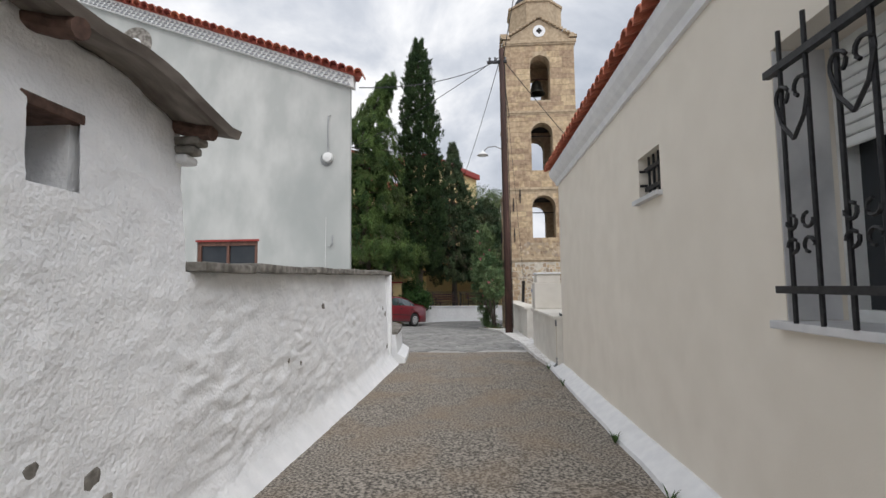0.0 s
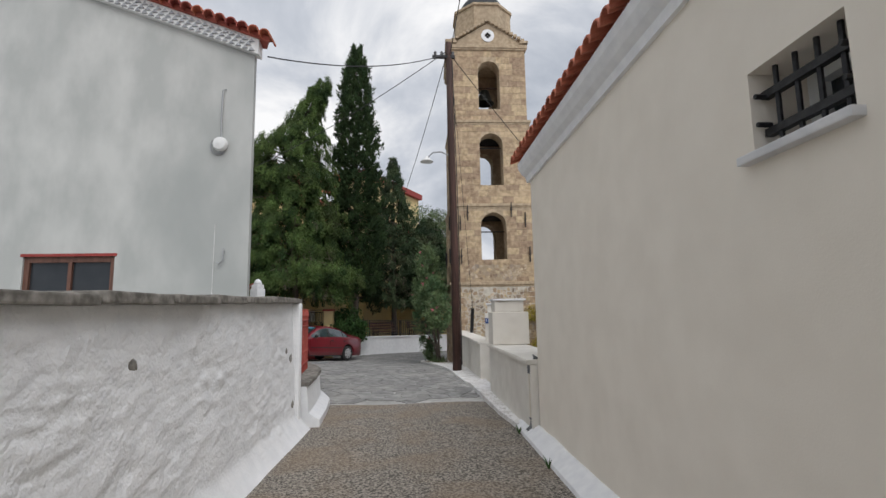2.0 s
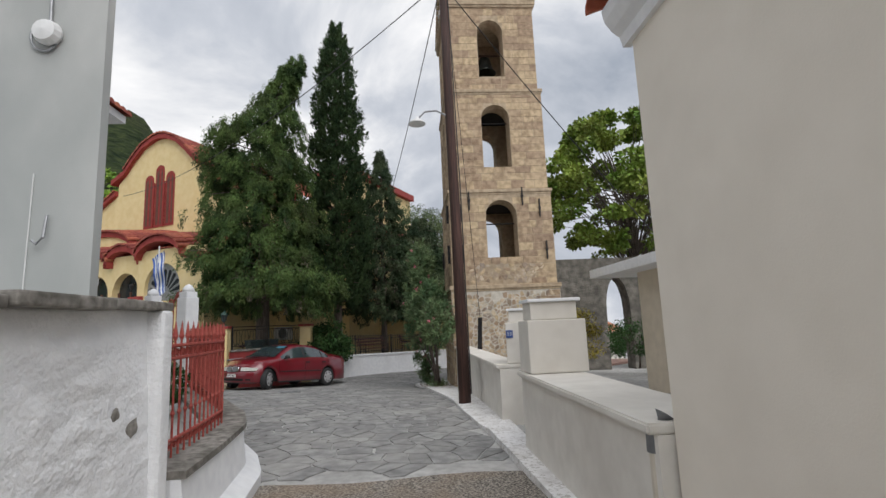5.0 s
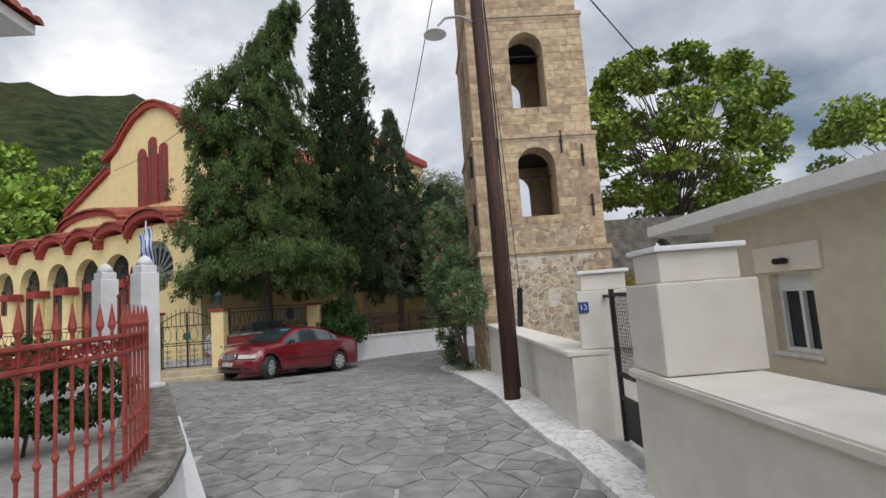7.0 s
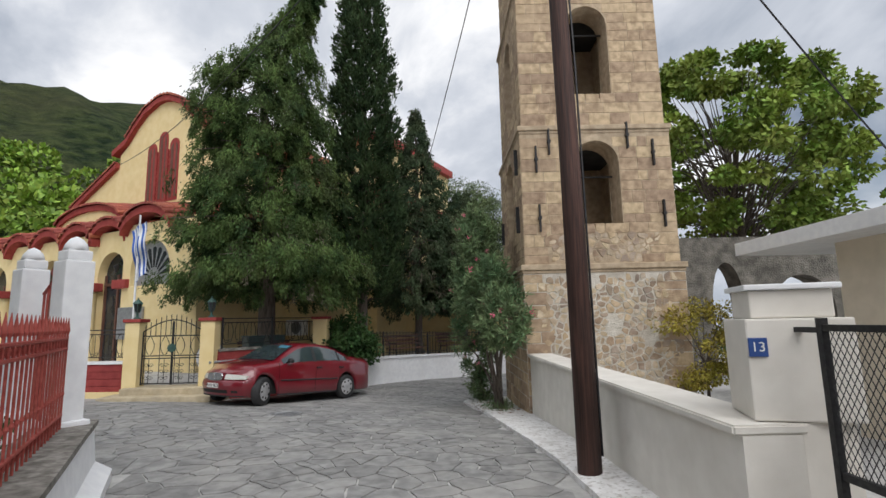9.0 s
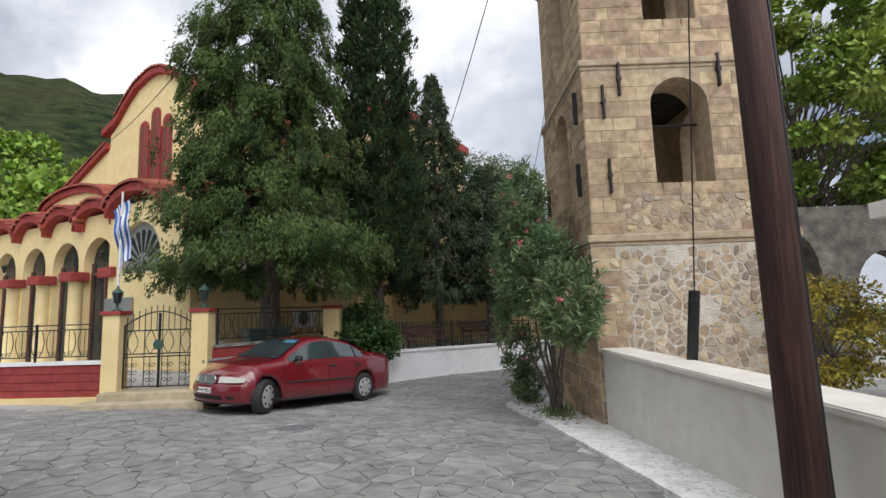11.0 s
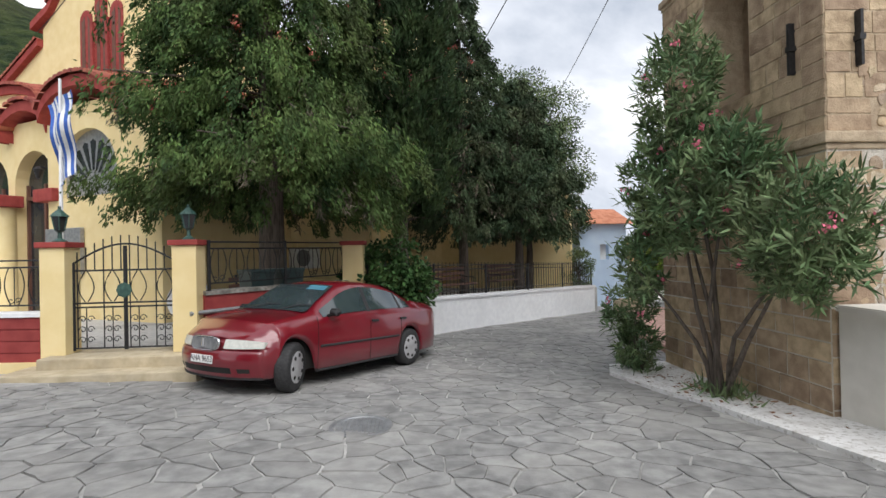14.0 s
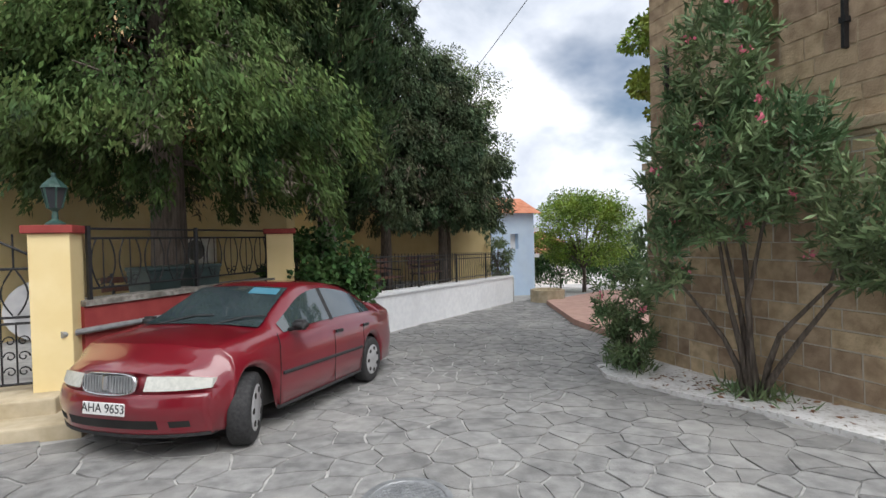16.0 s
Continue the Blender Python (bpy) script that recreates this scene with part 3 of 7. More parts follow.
# porch beyond the tall house
porch = thing("porch", pose(0, 0, 0), "small porch with white column and red tiled roof edge", "porch")
bm = bmesh.new()
box(bm, -5.2, -4.86, 12.6, 12.94, 0, 4.86)
part("column", bm, M["white"], porch)
bm = bmesh.new()
hexa(bm, [(-9, 11.6, 4.86), (-4.42, 11.6, 4.86), (-4.42, 13.2, 4.86), (-9, 13.2, 4.86), (-9, 11.6, 5.84), (-4.42, 11.6, 4.98), (-4.42, 13.2, 4.98), (-9, 13.2, 5.84)])
part("soffit", bm, M["white"], porch)
bm = bmesh.new()
for i in range(11):
    y = 11.6 + i * 0.155
    pts = [(0.08 * math.cos(a), 0.075 * math.sin(a)) for a in np.linspace(0, math.pi, 7)]
    v0 = [bm.verts.new((-4.34, y + a, 4.985 + b)) for a, b in pts]
    v1 = [bm.verts.new((-6.5, y + a, 5.4 + b)) for a, b in pts]
    for k in range(6):
        bm.faces.new((v0[k], v0[k + 1], v1[k + 1], v1[k]))
    bm.faces.new(v0[::-1])
part("tiles", bm, M["tile"], porch)
bm = bmesh.new()
for i in range(10):
    x = -4.42 - i * 0.16
    lathe(bm, [(0.08, 11.5), (0.08, 11.9)], 8, (x, 0, 5.02 + 0.172 * (-4.42 - x)), "y")
part("verge_tiles", bm, M["tile"], porch)

stair = thing("stair_railing", pose(0, 0, 0), "red iron stair railing above a white slab", "railing")
part("slab", rbox(-5.2, -4.25, 12.1, 12.5, 2.2, 2.3, 0.01), M["white"], stair)
for k in range(8):
    bm = bmesh.new()
    tube(bm, [(-5.1 + k * 0.11, 12.2, 2.3), (-5.1 + k * 0.11, 12.2, 3.2)], 0.012, 5)
    part("railing_bar", bm, M["rust_red"], stair)
bm = bmesh.new()
tube(bm, [(-5.15, 12.2, 3.05), (-4.28, 12.2, 3.05)], 0.016, 6)
part("top_rail", bm, M["rust_red"], stair)

# ---- right: beige house with verge, windows ----
RX = 1.38
bm = bmesh.new()
# local x runs along -y of the world, so that the face looks to the lane
M_R = Matrix(((0, -1, 0, RX), (1, 0, 0, 0), (0, 0, 1, 0), (0, 0, 0, 1)))
EZ = 3.2
arch_wall(bm, -8.0, 7.97, -0.1, EZ, -0.4, 0.0, [(0.9, 2.28, 1.25, 2.49, 0), (3.66, 4.13, 2.11, 2.46, 0)])
box(bm, 7.57, 7.97, -6, -0.4, -0.1, EZ)
beige = thing("house_beige", M_R, "smooth beige rendered house with red tiled eave", "house")
tagged(beige, group="")
beige.name = "house"
part("wall", bm, M["beige"], beige)
bm = bmesh.new()
prof = [(-0.02, -0.16), (0.03, -0.16), (0.045, -0.1), (0.09, -0.06), (0.13, 0.0), (0.14, 0.07), (-0.02, 0.07)]
va = [bm.verts.new((8.03, y, EZ + z)) for y, z in prof]
vb = [bm.verts.new((-8.0, y, EZ + z)) for y, z in prof]
bm.faces.new(va)
bm.faces.new(vb[::-1])
for k in range(len(prof)):
    bm.faces.new((va[k], vb[k], vb[(k + 1) % len(prof)], va[(k + 1) % len(prof)]))
part("eave_moulding", bm, M["white"], beige, "white painted eave moulding")
me = None
for i in range(100):
    if me is None:
        bm = bmesh.new()
        pts = [(0.082 * math.cos(a), 0.07 * math.sin(a)) for a in np.linspace(-0.3, math.pi + 0.3, 9)]
        q = pts + [(p[0] * 0.8, p[1] * 0.8) for p in pts[::-1]]
        va = [bm.verts.new((p[0], 0.21, p[1])) for p in q]
        vb = [bm.verts.new((p[0], -0.6, p[1] + 0.3)) for p in q]
        bm.faces.new(va[::-1])
        bm.faces.new(vb)
        for k in range(len(q)):
            bm.faces.new((va[k], va[(k + 1) % len(q)], vb[(k + 1) % len(q)], vb[k]))
        ob = part("eave_tile", bm, M["tile"], beige)
        me = ob.data
    else:
        ob = new("eave_tile", me)
        ob.parent = beige
    ob.location = (8.02 - i * 0.165, 0, EZ + 0.11 + 0.008 * math.sin(i * 2.7))
bm = bmesh.new()
hexa(bm, [(-8, -6, EZ + 2.2), (8.02, -6, EZ + 2.2), (8.02, -0.3, EZ + 0.1), (-8, -0.3, EZ + 0.1), (-8, -6, EZ + 2.28), (8.02, -6, EZ + 2.28), (8.02, -0.3, EZ + 0.18), (-8, -0.3, EZ + 0.18)])
part("roof", bm, M["tile"], beige)


def grille(x0, x1, z0, z1, bars, out, hearts):
    g = thing("window_grille", M_R @ pose(0, out, 0), "black wrought iron grille over the window", "window grille")
    for k in range(bars):
        x = x0 + (x1 - x0) * (k + 0.5) / bars
        b = bmesh.new()
        tube(b, [(x, 0, z0 - 0.04), (x, 0, z1 + 0.06)], 0.011, 6)
        part("bar", b, M["iron"], g)
    for z in ((z0 + 0.1, z1 - 0.1) if hearts else (z0 + 0.07, z1 - 0.09)):
        b = bmesh.new()
        box(b, x0 - 0.02, x1 + 0.02, -0.016, 0.016, z - 0.016, z + 0.016)
        part("rail", b, M["iron"], g)
    for x in (x0, x1):
        b = bmesh.new()
        tube(b, [(x, -out, z1 - 0.1), (x, 0, z1 - 0.1)], 0.011)
        tube(b, [(x, -out, z0 + 0.1), (x, 0, z0 + 0.1)], 0.011)
        part("stay", b, M["iron"], g)
    if hearts:
        for k in range(bars // 2):
            c = x0 + (x1 - x0) * (2 * k + 1.0) / bars
            b = bmesh.new()
            for s in (-1, 1):
                tube(b, [(c, 0.012, z0 + 0.72), (c + s * 0.07, 0.012, z0 + 0.8), (c + s * 0.1, 0.012, z0 + 0.9)] + [(c + s * (0.06 + 0.04 * math.cos(a)), 0.012, z0 + 0.92 + 0.04 * math.sin(a)) for a in np.linspace(0.2, 4.2, 9)], 0.009, 5)
                for e in (-1, 1):
                    tube(b, [(c + s * (0.05 - 0.03 * math.cos(a)), 0.012, z0 + 0.33 + e * (0.05 - 0.03 * math.sin(a))) for a in np.linspace(-1.5, 3.3, 9)], 0.008, 5)
            part("scrollwork", b, M["iron"], g)
    return g


for x0, x1, z0, z1, nm in ((0.9, 2.28, 1.25, 2.49, "window_1"), (3.66, 4.13, 2.11, 2.46, "window_2")):
    w = tagged(part(nm, (lambda b: (box(b, x0, x1, -0.34, -0.32, z0, z1), b)[1])(bmesh.new()), M["window_dark"]), "dark window pane behind an iron grille", "window", kind="structure")
    w.matrix_world = M_R
    b = bmesh.new()
    for a in ((x0, x0 + 0.05, z0, z1), (x1 - 0.05, x1, z0, z1), (x0 + 0.05, x1 - 0.05, z1 - 0.05, z1), (x0 + 0.05, x1 - 0.05, z0, z0 + 0.05)):
        box(b, a[0], a[1], -0.32, -0.26, a[2], a[3])
    part("window_frame", b, M["shutter"], w)
    part("window_sill", rbox(x0 - 0.03, x1 + 0.05, -0.26, 0.05, z0 - 0.035, z0 + 0.002, 0.006), M["marble"], w, "white marble sill")
    if nm == "window_1":
        for k in range(9):
            part("shutter_slat", rbox(x0 + 0.05, x1 - 0.05, -0.255, -0.235, 2.0 + k * 0.05, 2.045 + k * 0.05, 0.006, 1), M["shutter"], w)
        b = bmesh.new()
        box(b, x1 - 0.004, x1 + 0.0, -0.235, -0.004, z0 + 0.004, z1 - 0.004)
        part("reveal", b, M["marble"], w, "grey veined marble reveal")
grille(0.93, 2.22, 1.29, 2.45, 8, 0.05, True)
grille(3.69, 4.1, 2.13, 2.45, 4, -0.06, False)
# white kerb at the foot of the beige wall
bm = bmesh.new()
prev = None
for i in range(60):
    y = -6 + 14.6 * i / 59
    w = 0.19 + 0.02 * noise.noise((0, y * 1.7, 0))
    g = h(1.3, y)
    ring = [bm.verts.new(p) for p in ((RX + 0.05, y, g - 0.05), (RX - w, y, g - 0.05), (RX - w + 0.025, y, g + 0.05), (RX - 0.02, y, g + 0.15 + 0.02 * noise.noise((5, y * 2, 0))), (RX + 0.05, y, g + 0.16))]
    if prev:
        for k in range(5):
            bm.faces.new((prev[k], prev[(k + 1) % 5], ring[(k + 1) % 5], ring[k]))
    prev = ring
tagged(part("kerb", bm, M["white"], smooth=False), "white painted sloping kerb along the beige wall", "kerb", kind="structure")
for wy, wn_ in ((4.4, 26), (3.2, 14), (6.9, 12), (8.2, 16)):
    wd = thing("weed", pose(RX - 0.2, wy, h(1.2, wy)), "small green weed growing at the kerb", "weed", "kerb weeds")
    bm = bmesh.new()
    wr = random.Random(int(wy * 10))
    for k in range(wn_):
        aa, ll2 = wr.uniform(0, 6.28), wr.uniform(0.05, 0.13)
        tip = Vector((math.cos(aa) * ll2 * 0.6, math.sin(aa) * ll2 * 0.6, ll2))
        sd = Vector((-math.sin(aa), math.cos(aa), 0)) * 0.006
        f_ = [bm.verts.new(p) for p in (sd, tip * 0.5 + sd + Vector((0, 0, 0.02)), tip, tip * 0.5 - sd + Vector((0, 0, 0.02)), -sd)]
        bm.faces.new(f_)
    part("blades", bm, M["ivy"], wd)
# downpipe
dp = thing("downpipe", pose(RX - 0.05, 8.08, 0), "cream rain downpipe with grey elbows at the house corner", "downpipe")
bm = bmesh.new()
tube(bm, [(0, 0, 0.22), (0, 0, 0.78)], 0.042, 10)
part("pipe", bm, M["pvc"], dp)
bm = bmesh.new()
tube(bm, [(0, 0, 0.76), (0, 0, 0.86), (0.06, 0, 0.95)], 0.052, 10)
part("upper_elbow", bm, M["grey_plastic"], dp)
bm = bmesh.new()
tube(bm, [(0, 0, 0.26), (0, 0, 0.15), (-0.06, 0, 0.09)], 0.05, 10)
part("lower_elbow", bm, M["grey_plastic"], dp)

# ---- right: garden walls, piers, gate ----


def garden_wall(y0, y1, x0a, x0b, thick, ztop, label):
    w = thing("garden_wall", pose(0, 0, 0), label, "garden wall")
    b = bmesh.new()
    hexa(b, [(x0a, y0, -0.25), (x0a + thick, y0, -0.25), (x0b + thick, y1, -0.25), (x0b, y1, -0.25), (x0a, y0, ztop), (x0a + thick, y0, ztop), (x0b + thick, y1, ztop), (x0b, y1, ztop)])
    part("wall_body", b, M["piers"], w)
    b = bmesh.new()
    hexa(b, [(x0a - 0.05, y0, ztop + 0.002), (x0a + thick + 0.05, y0, ztop + 0.002), (x0b + thick + 0.05, y1, ztop + 0.002), (x0b - 0.05, y1, ztop + 0.002), (x0a - 0.05, y0, ztop + 0.06), (x0a + thick + 0.05, y0, ztop + 0.06), (x0b + thick + 0.05, y1, ztop + 0.06), (x0b - 0.05, y1, ztop + 0.06)])
    bmesh.ops.bevel(b, geom=b.edges[:], offset=0.012, segments=2, affect="EDGES")
    part("coping", b, M["piers"], w, "pale painted coping")
    return w


garden_wall(8.0, 11.0, 1.3, 1.27, 0.52, 0.86, "low cream garden wall with wide white coping")
garden_wall(12.56, 18.66, 1.3, 1.22, 0.34, 0.8, "long low cream wall with white coping")


def pier(x0, x1, y0, y1, zb, zs, zt, label):
    p = thing("gate_pier", pose(0, 0, 0), label, "gate pier", "gate piers of the garden")
    part("shaft", rbox(x0, x1, y0, y1, zb, zs, 0.012), M["piers"], p)
    part("neck", rbox(x0 + 0.05, x1 - 0.07, y0 + 0.05, y1 - 0.05, zs + 0.002, zt, 0.012), M["piers"], p)
    part("cap", rbox(x0 + 0.02, x1 - 0.03, y0 + 0.02, y1 - 0.02, zt + 0.001, zt + 0.035, 0.008), M["white"], p)
    return p


pier(1.26, 1.88, 10.52, 10.98, 0.925, 1.47, 1.66, "stepped cream gate pier on the garden wall")
p2 = pier(1.37, 1.93, 12.64, 13.1, 0.865, 1.45, 1.62, "stepped cream gate pier with a blue house number")
tagged(part("wall_footing", rbox(1.645, 1.97, 12.575, 13.1, -0.2, 0.862, 0.01), M["piers"]), "cream rendered footing under the gate pier", "footing", kind="structure")
p2.matrix_world = pose(1.43, 12.64, 0, 0, 0, -16) @ pose(-1.37, -12.64, 0)
sign = thing("number_sign", p2.matrix_world @ pose(1.425, 12.632, 1.285, 0, 0, 90), "small blue enamel house number plate reading 13", "house number")
bm = rbox(-0.006, 0.006, -0.05, 0.05, -0.055, 0.055, 0.003, 1)
part("plate", bm, M["blue"], sign)


def lettering(body, size, m, parent, material, name="lettering"):
    cu = bpy.data.curves.new(name, "FONT")
    cu.body, cu.size, cu.extrude, cu.align_x, cu.align_y = body, size, 0.001, "CENTER", "CENTER"
    ob = new(name, cu)
    dg = bpy.context.evaluated_depsgraph_get()
    me = bpy.data.meshes.new_from_object(ob.evaluated_get(dg))
    bpy.data.objects.remove(ob)
    me.materials.clear()
    me.materials.append(material)
    ob = new(name, me)
    ob.parent = parent
    ob.matrix_basis = m
    return ob


lettering("13", 0.078, Matrix(((0, 0, -1, -0.0075), (-1, 0, 0, 0), (0, 1, 0, 0), (0, 0, 0, 1))), sign, M["plate"])
gate = thing("metal_gate", pose(1.69, 11.0, 0), "black metal garden gate with wire mesh panel", "gate")
GL = 1.4
for nm, a in (("post", (-0.02, 0.02, GL - 0.04, GL, 0.02, 1.45)), ("post", (-0.025, 0.025, 0.02, 0.07, 0.05, 1.43)), ("stile", (-0.012, 0.012, 0.7, 0.73, 0.66, 1.38)), ("rail", (-0.015, 0.015, 0.07, GL - 0.04, 1.38, 1.415)), ("rail", (-0.015, 0.015, 0.07, GL - 0.04, 0.62, 0.66)), ("rail", (-0.015, 0.015, 0.07, GL - 0.04, 0.4, 0.44)), ("panel", (-0.008, 0.008, 0.07, GL - 0.04, 0.06, 0.4)), ("hinge", (-0.02, 0.02, GL, GL + 0.24, 1.37, 1.4))):
    part(nm, (lambda b: (box(b, *a), b)[1])(bmesh.new()), M["iron"], gate)
bm = bmesh.new()
for i in range(-16, 38):
    for s in (-1, 1):
        c = 0.06 + i * 0.04
        ya, yb = (c, c + 0.43) if s > 0 else (c + 0.43, c)
        if min(ya, yb) > GL - 0.04 or max(ya, yb) < 0.07:
            continue
        k = [(ya + (yb - ya) * u, 0.66 + 0.72 * u) for u in np.linspace(0, 1, 21)]
        k = [p for p in k if 0.07 <= p[0] <= GL - 0.04]
        if len(k) > 1:
            tube(bm, [(0.0, k[0][0], k[0][1]), (0.0, k[-1][0], k[-1][1])], 0.0025, 4)
part("wire_mesh", bm, M["iron"], gate)
part("latch", rbox(-0.04, 0.04, 0.1, 0.2, 0.6, 0.68, 0.008), M["iron"], gate)
# white apron along the wall and the tower
bm = bmesh.new()
edge = [(1.2, 8.5), (1.12, 9.4), (1.08, 10.5), (1.02, 12), (0.86, 13.6), (0.8, 15), (0.66, 16.5), (0.52, 18), (0.42, 19.3), (0.24, 20.3), (0.12, 21.3), (0.3, 21.75), (1.3, 21.75), (1.3, 8.5)]
bmv = bmesh.new()
for (xa, ya), (xb, yb) in zip(edge[:11], edge[1:12]):
    for k in range(4):
        u0, u1 = k / 4, (k + 1) / 4
        p = [(xa + (xb - xa) * u0, ya + (yb - ya) * u0), (xa + (xb - xa) * u1, ya + (yb - ya) * u1)]
        slab(bmv, [(p[0][0] + 0.015 * noise.noise((p[0][1] * 4, 0, 0)), p[0][1]), (1.4, p[0][1]), (1.4, p[1][1]), (p[1][0] + 0.015 * noise.noise((p[1][1] * 4, 0, 0)), p[1][1])], lambda x, y: h(x, y) - 0.05, lambda x, y: h(x, y) + 0.045 + 0.03 * (x > 1))
bm.free()
bmesh.ops.remove_doubles(bmv, verts=bmv.verts[:], dist=1e-3)
M["flaking"] = mat("flaking_white_paint", (0.55, 0.53, 0.5), (0.84, 0.83, 0.82), 22, 0.85, 0.4, (0.42, 0.39, 0.35), 5, 0.5, spread=(0.36, 0.46))
tagged(part("kerb_apron", bmv, M["flaking"]), "flaking white painted kerb strip along wall and tower", "kerb", kind="structure")
# utility pole with street lamp
pole = thing("utility_pole", pose(0.97, 14.45, h(0.97, 14.45)), "dark brown creosoted wooden utility pole with street lamp", "utility pole")
bm = bmesh.new()
tube(bm, [(0, 0, -0.1), (-0.01, 0, 3), (-0.04, 0.02, 6), (-0.06, 0.03, 8.6)], 0.112, 14, 0.078)
part("shaft", bm, M["wood_pole"], pole, smooth=True)
bm = bmesh.new()
tube(bm, [(-0.05, 0, 5.45), (-0.3, 0, 5.58), (-0.52, 0, 5.56), (-0.66, 0, 5.42)], 0.018, 8)
lamp_arm = part("lamp_arm", bm, M["grey_metal"], pole)
bm = bmesh.new()
lathe(bm, [(0.03, 0.1), (0.05, 0.06), (0.15, -0.02), (0.17, -0.05), (0.16, -0.05), (0.03, 0.0)], 18, (-0.68, 0, 5.36))
part("lamp_shade", bm, M["shutter"], lamp_arm, smooth=True)
bm = bmesh.new()
box(bm, -0.5, 0.1, -0.04, 0.04, 8.15, 8.22)
part("crossarm", bm, M["iron"], pole)
for x in (-0.42, -0.25, 0.05):
    bm = bmesh.new()
    lathe(bm, [(0.02, 0), (0.04, 0.03), (0.03, 0.06), (0.045, 0.09), (0.02, 0.12)], 8, (x, 0, 8.22))
    part("insulator", bm, M["grey_plastic"], pole)
bm = bmesh.new()
tube(bm, [(0.12, -0.02, 0.2), (0.1, -0.02, 4), (0.03, 0.0, 8.1)], 0.012, 5)
part("conduit", bm, M["iron"], pole)


def wire(a, b, sag, label, r=0.011):
    a, b = Vector(a), Vector(b)
    q = bmesh.new()
    tube(q, [a.lerp(b, u) - Vector((0, 0, sag * 4 * u * (1 - u))) for u in np.linspace(0, 1, 22)], r, 5)
    return tagged(part("overhead_cable", q, M["iron"]), label, "cable", "overhead cables")


wire((0.9, 14.45, 8.3), (-2.3, 9.6, 5.5), 0.25, "thin black overhead cable to the grey house")
wire((0.85, 14.45, 8.35), (-14.0, 30.0, 8.4), 0.8, "thin black overhead cable towards the church")
wire((0.85, 14.45, 8.25), (-3.5, 45, 7.4), 1.4, "thin black overhead cable across the square")
wire((0.9, 14.45, 8.3), (6, 55, 9.0), 0.9, "thin black overhead cable across the square")
wire((0.95, 14.45, 8.3), (1.2, -8, 7.6), 0.3, "thin black overhead cable along the lane")
wire((1.0, 14.45, 8.2), (5.6, 15.5, 2.9), 0.1, "thin black overhead cable to the low house")
guy = thing("guy_anchor", pose(1.62, 16.95, 0.86), "dark leaning timber stub with a guy wire", "guy anchor")
bm = bmesh.new()
tube(bm, [(0, 0, -0.1), (0.03, -0.15, 0.72)], 0.055, 6)
part("stub", bm, M["iron"], guy)
bm = bmesh.new()
tube(bm, [(0.03, -0.15, 0.72), (-0.65, -2.5, 7.2)], 0.007, 4)
part("wire", bm, M["iron"], guy)

# ---- bell tower ----
TCX, TCY = 2.68, 20.2
LEVELS = [(-0.6, 2.36, 1.52, 1.49), (2.36, 5.08, 1.47, 1.44), (5.08, 8.12, 1.43, 1.38), (8.12, 10.95, 1.37, 1.31)]
tower = thing("bell_tower", pose(TCX, TCY, 0), "tall sandstone bell tower with arched openings and dark dome", "bell tower")
OPEN = {1: (0.44, 3.17, 4.43, 0.44), 2: (0.41, 5.76, 7.33, 0.41), 3: (0.385, 8.66, 10.1, 0.385)}
WT = 0.55
piece_faces = []
for lv, (z0, z1, ra, rb) in enumerate(LEVELS):
    r = (ra + rb) / 2
    for side in range(4):
        bm = bmesh.new()
        holes = []
        if lv in OPEN:
            w, sill, spring, rise = OPEN[lv]
            holes = [(-w, w, sill, spring, rise)]
        if side % 2 == 0:
            arch_wall(bm, -r, r, z0, z1, -r, -r + WT, holes)
        else:
            arch_wall(bm, -r + WT, r - WT, z0, z1, -r, -r + WT, holes)
        ob = part("wall", bm, M["rubble"] if lv == 0 else M["stone_core"], tower)
        ob.matrix_basis = pose(0, 0, 0, 0, 0, 90 * side)
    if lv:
        # floor coloured near-black: the shade inside the tower is painted on
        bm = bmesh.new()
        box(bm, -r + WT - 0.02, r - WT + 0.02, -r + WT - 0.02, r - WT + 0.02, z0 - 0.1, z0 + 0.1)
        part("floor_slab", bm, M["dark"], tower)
for z, r, th in ((2.36, 1.55, 0.11), (5.08, 1.5, 0.1), (8.12, 1.45, 0.1), (10.95, 1.43, 0.14)):
    part("string_course", rbox(-r, r, -r, r, z, z + th, 0.02), M["stone_core"], tower)
    part("string_course", rbox(-r + 0.03, r - 0.03, -r + 0.03, r - 0.03, z - 0.06, z - 0.001, 0.015), M["stone_core"], tower)
